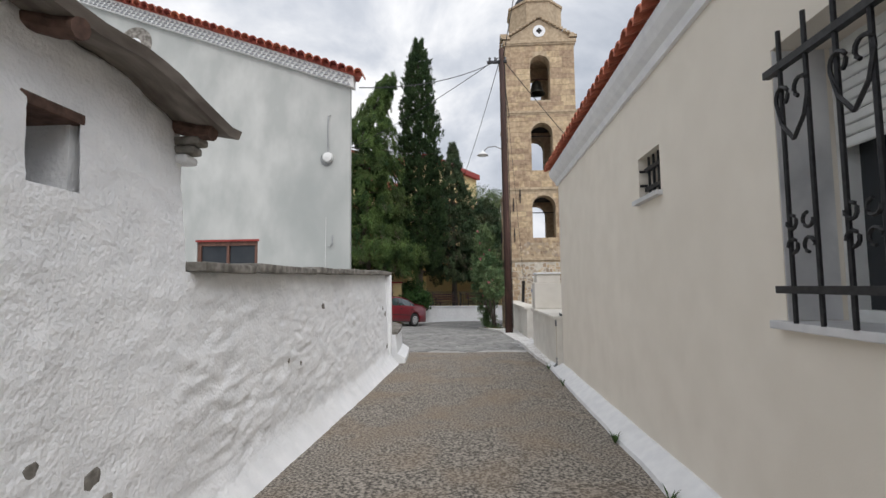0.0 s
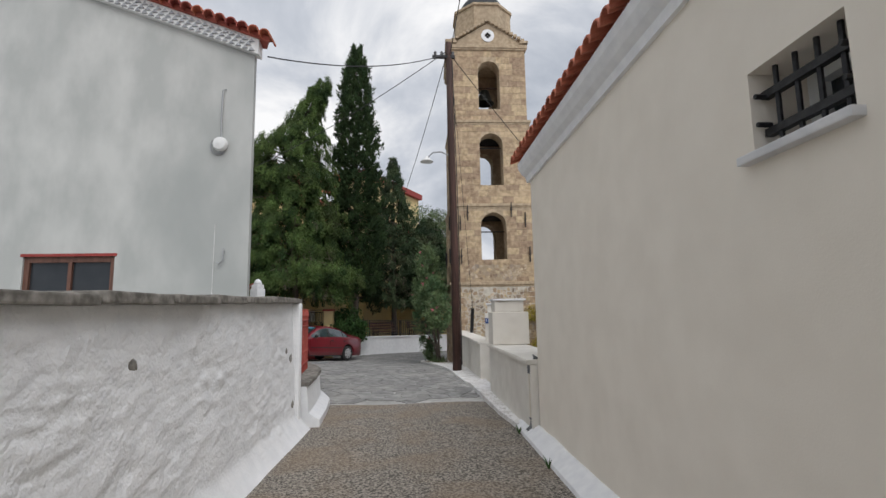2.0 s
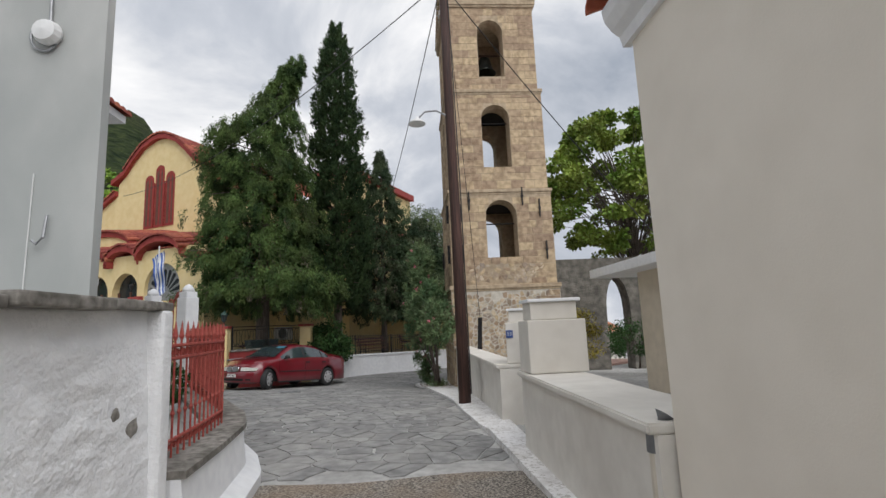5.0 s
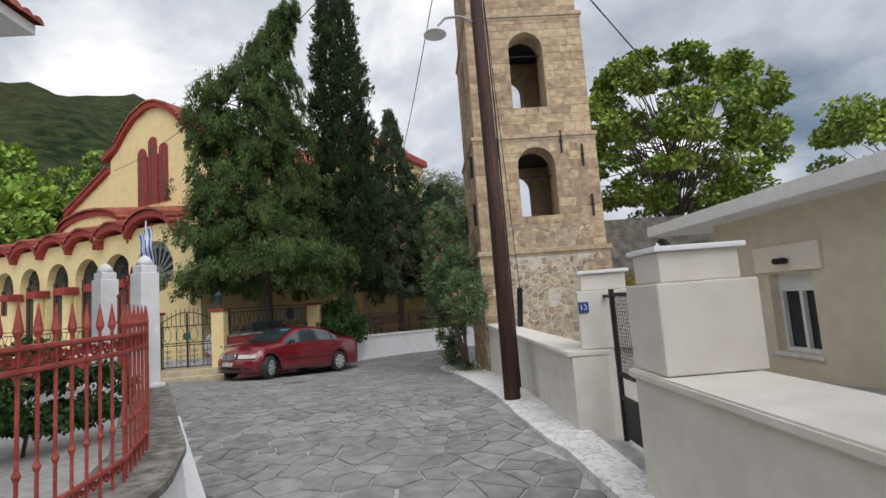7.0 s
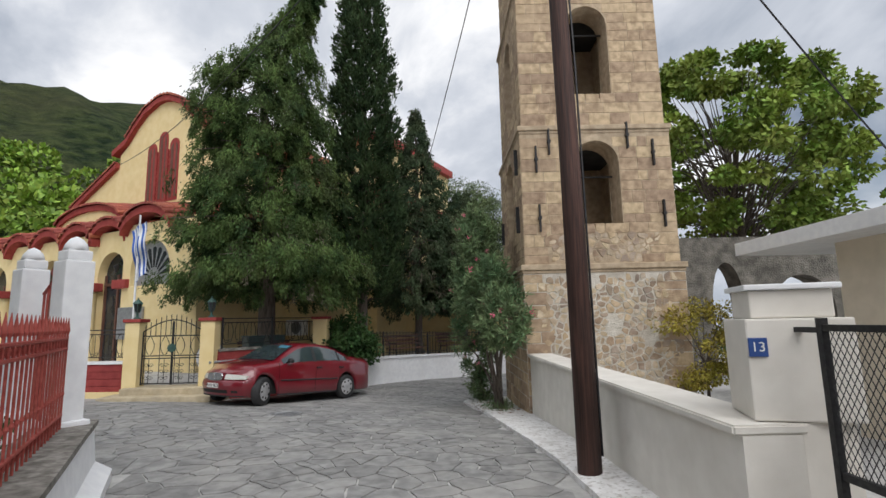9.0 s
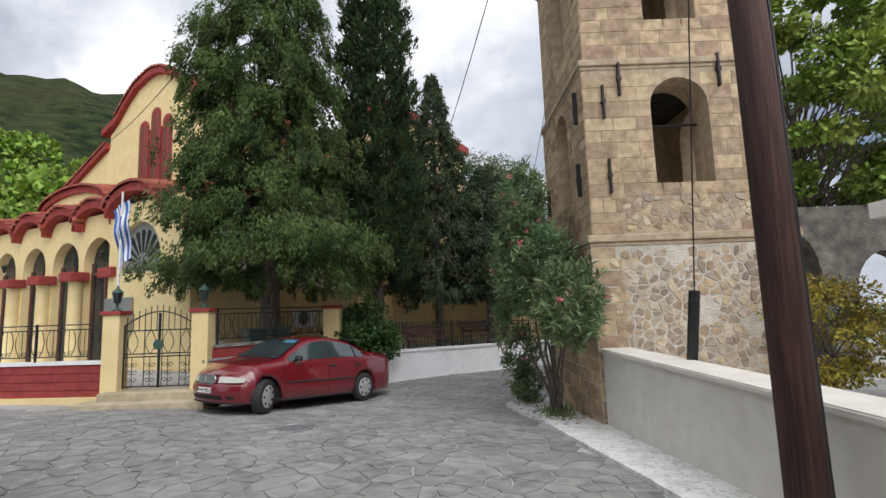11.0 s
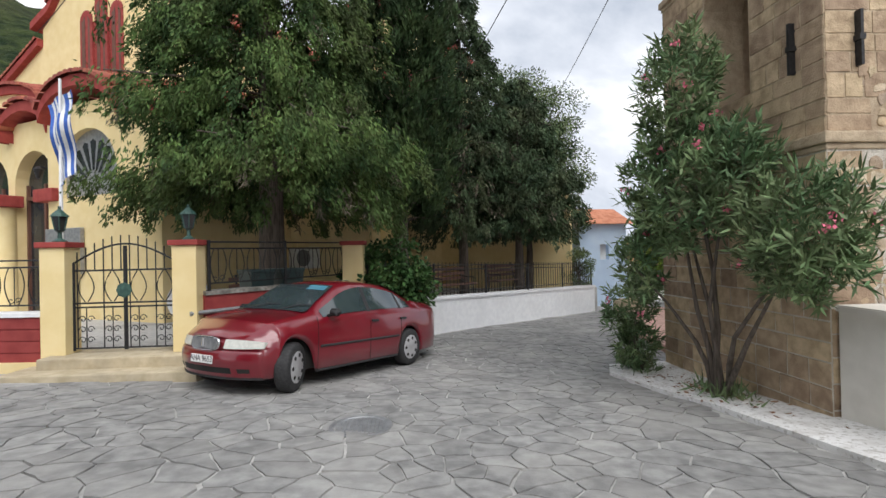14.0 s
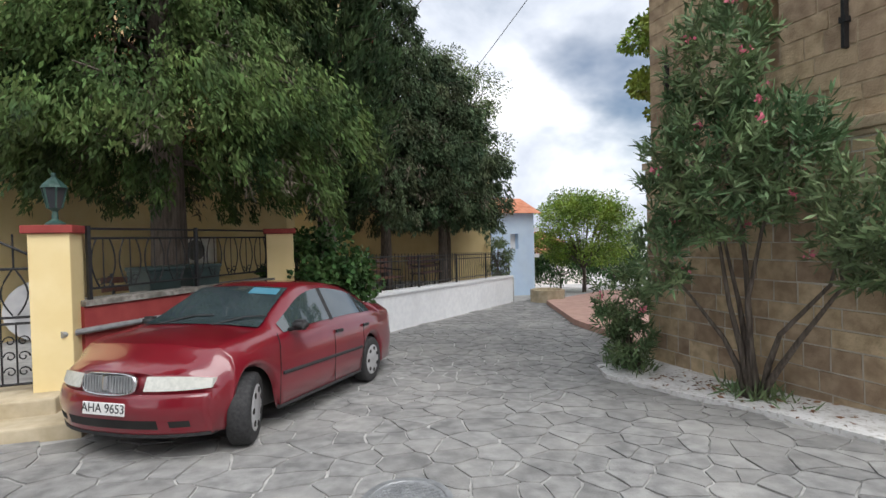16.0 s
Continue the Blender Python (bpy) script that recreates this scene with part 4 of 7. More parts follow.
# pediments with quatrefoil, drum, dome
for side in range(4):
    bm = bmesh.new()
    prism(bm, [(-1.38, 11.1), (1.38, 11.1), (0, 11.95)], -1.36, -1.2)
    ped = part("pediment", bm, M["stone_core"], tower)
    ped.matrix_basis = pose(0, 0, 0, 0, 0, 90 * side)
    bm = bmesh.new()
    for s in (-1, 1):
        for k in range(11):
            x = s * (1.4 - k * 0.135)
            prism(bm, [(x - 0.06, 11.13 + 0.616 * (1.4 - abs(x))), (x + 0.06, 11.13 + 0.616 * (1.4 - abs(x))), (x + 0.06, 11.22 + 0.616 * (1.4 - abs(x))), (x - 0.06, 11.22 + 0.616 * (1.4 - abs(x)))], -1.46, -1.15)
    part("pediment_tiles", bm, M["stone_core"], tower).matrix_basis = pose(0, 0, 0, 0, 0, 90 * side)
    bm = bmesh.new()
    lathe(bm, [(0.24, -1.365), (0.24, -1.39), (0.15, -1.39)], 24, (0, 0, 11.45), "y")
    part("roundel", bm, M["white"], ped, "white painted roundel")
    bm = bmesh.new()
    for dx, dz in ((0.06, 0), (-0.06, 0), (0, 0.06), (0, -0.06)):
        lathe(bm, [(0.055, -1.38), (0.055, -1.396)], 12, (dx, 0, 11.45 + dz), "y")
    part("quatrefoil", bm, M["dark"], ped)
bm = bmesh.new()
lathe(bm, [(1.14, 11.0), (1.14, 12.85), (1.2, 12.86), (1.2, 12.95)], 8)
bmesh.ops.rotate(bm, verts=bm.verts[:], matrix=Matrix.Rotation(math.pi / 8, 3, "Z"))
part("drum", bm, M["stone_core"], tower)
bm = bmesh.new()
lathe(bm, [(0.9, 12.9), (0.9, 13.05)] + [(0.88 * math.cos(a), 13.05 + 0.75 * math.sin(a)) for a in np.linspace(0, 1.5, 9)], 24)
part("dome", bm, M["dome"], tower, smooth=True)
bm = bmesh.new()
box(bm, -0.025, 0.025, -0.025, 0.025, 13.75, 14.4)
box(bm, -0.17, 0.17, -0.024, 0.024, 14.12, 14.17)
part("cross", bm, M["iron"], tower)
bell = thing("church_bell", pose(TCX, TCY - 0.2, 9.35), "dark bronze bell hanging in the tower", "bell")
bm = bmesh.new()
lathe(bm, [(0.05, 0.55), (0.17, 0.5), (0.22, 0.3), (0.27, 0.1), (0.36, 0.0), (0.33, 0.0), (0.0, 0.3)], 18)
part("bell_body", bm, M["bronze"], bell, smooth=True)
bm = bmesh.new()
tube(bm, [(0, 0, 0.5), (0, 0, 0.62)], 0.03)
tube(bm, [(-0.9, 0, 0.62), (0.9, 0, 0.62)], 0.035)
part("yoke", bm, M["rust_wood"], bell)
for lv, z in ((2, 7.3), (1, 4.25)):
    bm = bmesh.new()
    tube(bm, [(-1.0, -1.05, z), (1.0, -1.05, z)], 0.02)
    part("tie_rod", bm, M["iron"], tower)
for side, x, z in ((0, -1.14, 3.35), (0, 1.22, 3.4), (0, -1.16, 4.5), (0, 1.1, 4.6), (0, -0.9, 4.85), (0, 0.62, 4.95), (3, 1.1, 3.4), (3, -1.1, 3.5), (3, 1.15, 4.55)):
    bm = bmesh.new()
    box(bm, x - 0.014, x + 0.014, -1.53, -1.45, z - 0.26, z + 0.26)
    box(bm, x - 0.03, x + 0.03, -1.535, -1.45, z - 0.025, z + 0.03)
    part("anchor_plate", bm, M["iron"], tower).matrix_basis = pose(0, 0, 0, 0, 0, 90 * side)

# ---- old masonry wall behind the tower ----
bm = bmesh.new()
arch_wall(bm, 4.6, 14.5, -0.8, 3.75, 24.0, 24.7, [(5.2, 6.6, -0.8, 1.2, 0.9), (7.6, 8.55, -0.8, 1.7, 1.3), (9.4, 11.2, -0.8, 1.6, 1.0)])
ruin = tagged(part("old_wall", bm, M["ruin"]), "dark weathered stone wall with pointed arches", "stone wall")

# ---- low house on the right ----
low = thing("low_house", pose(0, 0, 0), "low beige house with flat white roof slab", "house")
bm = bmesh.new()
# local x runs along the world's y
M_L = Matrix(((0, -1, 0, 5.55), (1, 0, 0, 0), (0, 0, 1, 0), (0, 0, 0, 1)))
low.matrix_world = M_L
arch_wall(bm, 8.0, 16.9, -0.6, 2.5, -0.35, 0, [(11.4, 12.35, 0.25, 1.48, 0), (14.65, 15.55, 0.25, 1.48, 0)])
box(bm, 16.55, 16.9, -6, -0.35, -0.6, 2.5)
part("wall", bm, M["taupe"], low)
part("roof_slab", rbox(7.5, 18.3, -6.5, 0.65, 2.5, 2.72, 0.01), M["white"], low)
for y0, y1 in ((11.4, 12.35), (14.65, 15.55)):
    w = part("window", (lambda b: (box(b, y0, y1, -0.25, -0.23, 0.25, 1.48), b)[1])(bmesh.new()), M["window_dark"], low)
    b = bmesh.new()
    for a in ((y0, y0 + 0.06, 0.25, 1.48), (y1 - 0.06, y1, 0.25, 1.48), (y0 + 0.06, y1 - 0.06, 1.2, 1.48), (y0 + 0.06, y1 - 0.06, 0.25, 0.31), ((y0 + y1) / 2 - 0.03, (y0 + y1) / 2 + 0.03, 0.31, 1.2)):
        box(b, a[0], a[1], -0.22, -0.15, a[2], a[3])
    part("window_frame", b, M["shutter"], w)
    part("window_sill", rbox(y0 - 0.06, y1 + 0.06, -0.2, 0.05, 0.19, 0.248, 0.008), M["marble"], w)
    part("shutter_box", rbox(y0 - 0.25, y1 + 0.25, 0.001, 0.05, 1.52, 1.93, 0.008), M["beige"], low)
    b = bmesh.new()
    for s in (-0.07, 0.07):
        lathe(b, [(0.035, 0.05), (0.05, 0.1), (0.05, 0.16), (0.02, 0.17)], 10, ((y0 + y1) / 2 + s, 0, 1.68), "y")
    tube(b, [((y0 + y1) / 2 - 0.07, 0.09, 1.7), ((y0 + y1) / 2 + 0.07, 0.09, 1.7)], 0.015)
    part("spot_lamp", b, M["iron"], low)

# ---- church ----
church = thing("church", pose(-13.5, 31.9, 0, 0, 0, -27), "yellow church with dark red trim and curved tiled roofs", "church")
bm = bmesh.new()
arch_wall(bm, -6.5, 8.6, -1, 7.0, 0, 0.5, [])
CROWN = [(-2.95, 9.3), (-2.95, 9.95), (-2.3, 10.4), (-1.6, 11.1), (-0.9, 11.65), (0, 11.98), (0.4, 12.02), (0.9, 11.95), (1.7, 11.6), (2.4, 11.0), (3.1, 10.3), (3.8, 9.85), (4.0, 9.85), (4.0, 9.2)]
prism(bm, [(8.6, 7.0)] + [(6.1, 7.6), (4.0, 9.2)] + CROWN[::-1] + [(-6.5, 7.7), (-6.5, 7.0)], 0, 0.5)
part("facade", bm, M["yellow"], church)
bm = bmesh.new()
box(bm, -6.5, -6.0, 0.5, 16, -1, 7)
box(bm, 8.1, 8.6, 0.5, 16, -1, 7)
box(bm, -2.95, -2.5, 0.5, 14, 7, 9.5)
box(bm, 3.5, 4.0, 0.5, 14, 7, 9.5)
part("side_wall", bm, M["yellow"], church)


def trim(points, y0, y1, th, parent, name, material):
    """A raised band that follows points in x and z."""
    b = bmesh.new()
    for (xa, za), (xb, zb) in zip(points, points[1:]):
        hexa(b, [(xa, y0, za), (xb, y0, zb), (xb, y1, zb), (xa, y1, za), (xa, y0, za + th), (xb, y0, zb + th), (xb, y1, zb + th), (xa, y1, za + th)])
    bmesh.ops.remove_doubles(b, verts=b.verts[:], dist=1e-4)
    return part(name, b, material, parent)


trim([(-3.35, 9.95)] + CROWN[2:-2] + [(4.4, 9.75)], -0.22, 0.6, 0.26, church, "crown_trim", M["red_trim"])
trim([(-6.8, 7.45), (-2.96, 9.3)], -0.2, 0.6, 0.25, church, "raking_trim", M["red_trim"])
trim([(4.0, 9.2), (6.3, 7.55)], -0.2, 0.6, 0.25, church, "raking_trim", M["red_trim"])


def tile_rows(path, y0, y1, step, parent, rise=0.0, r=0.1):
    """Barrel tiles side by side along a path in x and z, running back from y0 to y1 and climbing by rise."""
    b = bmesh.new()
    for (xa, za), (xb, zb) in zip(path, path[1:]):
        n = max(1, round(math.hypot(xb - xa, zb - za) / step))
        for k in range(n):
            u = (k + 0.5) / n
            x, z = xa + (xb - xa) * u, za + (zb - za) * u
            ang = math.atan2(zb - za, xb - xa)
            ring = [(r * math.cos(t), r * 0.9 * math.sin(t)) for t in np.linspace(0, math.pi, 6)]
            ring = [(x + p * math.cos(ang) - q * math.sin(ang), z + p * math.sin(ang) + q * math.cos(ang)) for p, q in ring]
            m = max(1, int((y1 - y0) / 0.45))
            for j in range(m):
                ya, yb = y0 + (y1 - y0) * j / m, y0 + (y1 - y0) * (j + 1) / m + 0.02
                zz = rise * (ya - y0) / (y1 - y0) + 0.02
                ze = rise * (yb - y0) / (y1 - y0) - 0.01
                va = [b.verts.new((p, ya, q + zz)) for p, q in ring]
                vb = [b.verts.new((p, yb, q + ze)) for p, q in ring]
                for i in range(5):
                    b.faces.new((va[i], va[i + 1], vb[i + 1], vb[i]))
                b.faces.new(va[::-1])
    return part("roof_tiles", b, M["tile"], parent)


up = [(x, z + 0.26) for x, z in CROWN[2:-2]]
tile_rows(up, -0.28, 13, 0.24, church, 0.0, 0.12)
tile_rows([(-6.8, 7.7), (-2.96, 9.55)], -0.25, 14, 0.24, church, 0.0, 0.12)
tile_rows([(4.0, 9.45), (8.9, 6.9)], -0.25, 15, 0.24, church, 0.0, 0.12)
# three-light window and twin niche
for k, (x0, x1, zt) in enumerate(((-0.72, -0.05, 10.0), (0.1, 0.75, 10.45), (0.9, 1.56, 10.0))):
    bm = bmesh.new()
    c, w = (x0 + x1) / 2, (x1 - x0) / 2
    prism(bm, [(x0, 7.15), (x1, 7.15)] + [(c + w * math.cos(a), zt - w + w * math.sin(a) + 0.1) for a in np.linspace(0, math.pi, 9)], -0.03, 0.1)
    wo = part("window", bm, M["red_trim"], church)
    bm = bmesh.new()
    prism(bm, [(x0 + 0.12, 7.3), (c - 0.04, 7.3), (c - 0.04, zt - 0.12), (x0 + 0.12, zt - 0.3)], -0.045, -0.032)
    prism(bm, [(c + 0.12, 7.3), (x1 - 0.1, 7.3), (x1 - 0.1, zt - 0.3), (c + 0.12, zt - 0.12)], -0.045, -0.032)
    part("pane", bm, M["brown_wood"], wo)
bm = bmesh.new()
for s in (0.02, 0.82):
    box(bm, s - 0.05, s + 0.07, -0.12, -0.03, 7.15, 9.6)
part("mullion", bm, M["red_trim"], church)
for c in (-2.5, -1.95):
    bm = bmesh.new()
    prism(bm, [(c - 0.2, 6.5), (c + 0.2, 6.5)] + [(c + 0.2 * math.cos(a), 7.1 + 0.2 * math.sin(a)) for a in np.linspace(0, math.pi, 9)], -0.02, 0.1)
    part("niche", bm, M["step"], church)
# narthex with arcade
PV = -3.5
ARCH = [(-5.9, -4.3), (-3.75, -2.15), (-1.6, 0.0), (0.5, 2.15), (2.45, 4.1)]
bm = bmesh.new()
arch_wall(bm, -6.5, 4.55, -1, 4.95, PV, PV + 0.45, [(a, b, -0.4 if i > 0 else 2.2, 3.35, 0.85) for i, (a, b) in enumerate(ARCH)])
arch_wall(bm, 4.55, 8.4, -1, 4.95, PV - 0.35, PV + 0.3, [(4.98, 7.04, 2.85, 3.35, 1.02)])
box(bm, 8.0, 8.4, PV + 0.3, 0, -1, 4.7)
part("arcade_wall", bm, M["yellow"], church)
for (a, b) in ARCH + [(4.98, 7.04)]:
    c, w = (a + b) / 2, (b - a) / 2 + 0.28
    dy = -0.35 if a > 4.5 else 0
    hz = 0.1 if a > 4.5 else 0
    pts = [(c - w * math.cos(t), 4.35 + hz + 0.78 * math.sin(t)) for t in np.linspace(0.15, math.pi - 0.15, 11)]
    trim(pts, PV + dy - 0.3, PV + dy + 0.3, 0.24, church, "arch_eave", M["red_trim"])
    tile_rows([(x, z + 0.24) for x, z in pts], PV + dy - 0.38, -0.02, 0.2, church, 0.75, 0.1)
tile_rows([(7.3, 4.6), (8.8, 4.45)], PV - 0.6, -0.02, 0.2, church, 1.2, 0.1)
trim([(7.2, 4.5), (8.7, 4.35)], PV - 0.5, PV + 3.4, 0.15, church, "side_eave", M["red_trim"])
bigp = [(-1.9 + 2.3 * (1 - math.cos(t)), 5.4 + 0.75 * math.sin(t)) for t in np.linspace(0.2, math.pi - 0.2, 9)]
trim(bigp, PV + 0.5, PV + 0.9, 0.22, church, "arch_eave", M["red_trim"])
tile_rows([(x, z + 0.22) for x, z in bigp], PV + 0.4, -0.02, 0.2, church, 0.5, 0.1)
bm = bmesh.new()
prism(bm, bigp, PV + 0.6, PV + 0.8)
part("porch_gable", bm, M["yellow"], church)
for i, (a, b) in enumerate(ARCH):
    c = (a + b) / 2
    w = part("glazed_door" if i else "window", (lambda q: (prism(q, [(a, -0.4 if i else 2.2), (b, -0.4 if i else 2.2)] + [(c + (b - a) / 2 * math.cos(t), 3.35 + 0.85 * math.sin(t)) for t in np.linspace(0, math.pi, 11)], PV + 0.3, PV + 0.33), q)[1])(bmesh.new()), M["window_dark"], church)
    q = bmesh.new()
    for x in (a + 0.05, c, b - 0.05):
        box(q, x - 0.04, x + 0.04, PV + 0.24, PV + 0.3, -0.4 if i else 2.2, 3.4)
    box(q, a, b, PV + 0.235, PV + 0.295, 3.0, 3.1)
    part("door_frame", q, M["brown_wood"], w)
for x in (-4.0, -1.88, 0.25, 2.3):
    q = bmesh.new()
    lathe(q, [(0.3, -0.6), (0.3, -0.4), (0.22, -0.35), (0.21, 2.75), (0.25, 2.8)], 18, (x, PV - 0.12, 0))
    part("column", q, M["yellow"], church, smooth=True)
    part("capital", rbox(x - 0.36, x + 0.36, PV - 0.48, PV + 0.1, 2.8, 3.1, 0.03), M["red_trim"], church)
part("capital", rbox(4.2, 4.95, PV - 0.5, PV + 0.1, 2.8, 3.1, 0.03), M["red_trim"], church)
# fan light
c = 6.01
fan = part("fan_light", (lambda q: (prism(q, [(4.98, 2.85), (7.04, 2.85)] + [(c + 1.03 * math.cos(t), 3.35 + 1.02 * math.sin(t)) for t in np.linspace(0, math.pi, 13)], PV - 0.2, PV - 0.17), q)[1])(bmesh.new()), M["grey_metal"], church, "grey arched window with a sunray pattern")
for k in range(9):
    t = math.pi * (k + 0.5) / 9
    q = bmesh.new()
    prism(q, [(c + 0.3 * math.cos(t - 0.05), 3.15 + 0.3 * math.sin(t - 0.05)), (c + 0.86 * math.cos(t - 0.1), 3.2 + 0.9 * math.sin(t - 0.1)), (c + 0.9 * math.cos(t), 3.2 + 0.95 * math.sin(t)), (c + 0.86 * math.cos(t + 0.1), 3.2 + 0.9 * math.sin(t + 0.1)), (c + 0.3 * math.cos(t + 0.05), 3.15 + 0.3 * math.sin(t + 0.05))], PV - 0.22, PV - 0.202)
    part("ray", q, M["window_dark"], fan)
part("notice_board", rbox(4.6, 5.9, PV - 0.46, PV - 0.36, 1.1, 2.15, 0.02), M["grey_metal"], church, "grey framed notice board")
# low wing at the back of the yard
bm = bmesh.new()
arch_wall(bm, 8.6, 15, -1, 3.6, 6.0, 6.4, [])
part("wing_wall", bm, M["yellow"], church)
bm = bmesh.new()
arch_wall(bm, 8.62, 11.0, -1, 3.7, 0.0, 0.4, [])
part("wing_wall", bm, M["yellow"], church)
bm = bmesh.new()
box(bm, 8.62, 11.0, -0.03, -0.003, -1, 1.0)
part("dado", bm, M["yellow"], church)
trim([(8.5, 3.7), (11.15, 3.7)], -0.25, 0.5, 0.12, church, "wing_eave", M["red_trim"])
ac = thing("air_conditioner", church.matrix_world @ pose(9.0, -0.2, 1.35), "white outdoor air conditioning unit on the yellow wall", "air conditioner")
part("casing", rbox(-0.4, 0.4, -0.15, 0.15, -0.28, 0.28, 0.02), M["shutter"], ac)
bm = bmesh.new()
lathe(bm, [(0.22, -0.152), (0.22, -0.165), (0.19, -0.165), (0.18, -0.156), (0.0, -0.156)], 20, (0.1, 0, 0), "y")
part("fan_grille", bm, M["grey_plastic"], ac)
# upper east gable trim that shows between the trees
bm = bmesh.new()
box(bm, 8.6, 10.3, 3.0, 10, -1, 9.4)
part("transept", bm, M["yellow"], church)
trim([(8.3, 9.3), (10.6, 9.3)], 2.8, 10, 0.35, church, "transept_eave", M["red_trim"])
trim([(9.9, 6.9), (10.8, 6.6)], 2.6, 10, 0.4, church, "transept_eave", M["red_trim"])
for x in (-6.0, 4.35):
    wl_ = thing("wall_lantern", church.matrix_world @ pose(x if x > 0 else -1.88, PV - 0.3, 3.6), "small black wall lantern on the church arcade", "wall lantern", "church lanterns")
    q = bmesh.new()
    tube(q, [(0, 0.12, 0), (0, -0.1, 0.05), (0, -0.15, 0.0)], 0.02)
    part("bracket", q, M["iron"], wl_)
    q = bmesh.new()
    lathe(q, [(0.03, -0.25), (0.09, -0.05), (0.1, -0.03), (0.02, 0.04)], 8, (0, -0.15, 0))
    part("lantern", q, M["iron"], wl_)

# ---- church yard: fence walls, gate, flag ----
GY = 21.75
GZ = h(-6.5, 21.5)


def gate_pillar(x, y, z0, ztop):
    p = thing("gate_pillar", pose(x, y, z0), "yellow rendered gate pillar with red cap", "pillar", "church gate pillars")
    part("shaft", rbox(-0.17, 0.17, -0.17, 0.17, -0.1, ztop - z0 - 0.08, 0.012), M["yellow"], p)
    part("foot", rbox(-0.21, 0.21, -0.21, 0.21, -0.1, 0.14, 0.02), M["yellow"], p)
    part("cap", rbox(-0.21, 0.21, -0.21, 0.21, ztop - z0 - 0.078, ztop - z0, 0.01), M["red_trim"], p)
    return p


def lantern(x, y, z):
    p = thing("post_lantern", pose(x, y, z), "small dark green lantern on the gate pillar", "lantern", "pillar lanterns")
    q = bmesh.new()
    lathe(q, [(0.09, 0), (0.09, 0.02), (0.03, 0.06), (0.025, 0.14), (0.06, 0.17)], 8)
    part("base", q, M["iron_green"], p)
    q = bmesh.new()
    lathe(q, [(0.06, 0.17), (0.1, 0.36), (0.1, 0.37)], 6)
    part("glass_body", q, M["window_dark"], p)
    q = bmesh.new()
    for k in range(6):
        a = 2 * math.pi * k / 6
        tube(q, [(0.062 * math.cos(a), 0.062 * math.sin(a), 0.17), (0.102 * math.cos(a), 0.102 * math.sin(a), 0.37)], 0.009, 4)
    lathe(q, [(0.12, 0.37), (0.1, 0.4), (0.04, 0.46), (0.02, 0.48), (0.02, 0.52)], 8)
    part("cage", q, M["iron_green"], p)


for x in (-7.75, -5.95):
    gate_pillar(x, GY, GZ, 1.68)
    lantern(x, GY, 1.68)
for k, (d, z) in enumerate(((0.75, 0.14), (0.42, 0.29))):
    tagged(part("step", rbox(-8.1 + 0.3 * k, -5.55 - 0.3 * k, GY - d, GY + 0.3, GZ - 0.2, GZ + z, 0.02), M["step"]), "worn sandstone step before the church gate", "step", "gate steps")
igate = thing("iron_gate", pose(-7.58, GY, GZ + 0.32), "tall black wrought iron double gate with arched top", "gate")
W = 1.46
for s in range(2):
    leaf = part("leaf_frame", (lambda q: ([tube(q, [(x, 0, 0), (x, 0, zz)], 0.018, 6) for x, zz in ((s * W / 2 + 0.01, 1.25 if s == 0 else 1.5), ((s + 1) * W / 2 - 0.01, 1.5 if s == 0 else 1.25))], [tube(q, [(s * W / 2, 0, zz), ((s + 1) * W / 2, 0, zz)], 0.014, 6) for zz in (0.03, 0.62, 0.68, 1.15)], q)[2])(bmesh.new()), M["iron"], igate)
    q = bmesh.new()
    tube(q, [(W * u, 0, 1.25 + 0.28 * math.sin(math.pi * u)) for u in np.linspace(0.5 * s, 0.5 * s + 0.5, 9)], 0.014, 6)
    part("arched_rail", q, M["iron"], leaf)
    for k in range(6):
        x = s * W / 2 + (k + 0.5) * W / 12
        q = bmesh.new()
        tube(q, [(x, 0, 0.03 if k % 3 == 0 else 1.15), (x, 0, 1.25 + 0.28 * math.sin(math.pi * x / W) + 0.13)], 0.009, 5)
        part("spear", q, M["iron"], leaf)
    for k in range(2):
        c = s * W / 2 + (k + 0.5) * W / 4
        q = bmesh.new()
        for e in (-1, 1):
            tube(q, [(c + e * (0.02 + 0.1 * math.sin(math.pi * u)) * (1 - 0.2 * u), 0, 0.7 + 0.44 * u) for u in np.linspace(0, 1, 9)], 0.008, 5)
            for zz in (0.15, 0.3, 0.45):
                tube(q, scroll(c + e * 0.055, zz, 0.055, 1.1, 0 if e > 0 else math.pi, e, 10), 0.007, 4)
        tube(q, [(c, 0, 0.03), (c, 0, 0.62)], 0.008, 5)
        part("scrollwork", q, M["iron"], leaf)
q = bmesh.new()
lathe(q, [(0.11, -0.03), (0.11, -0.045), (0.02, -0.06)], 8, (W / 2, 0, 0.86), "y")
part("lock_plate", q, M["iron_green"], igate)


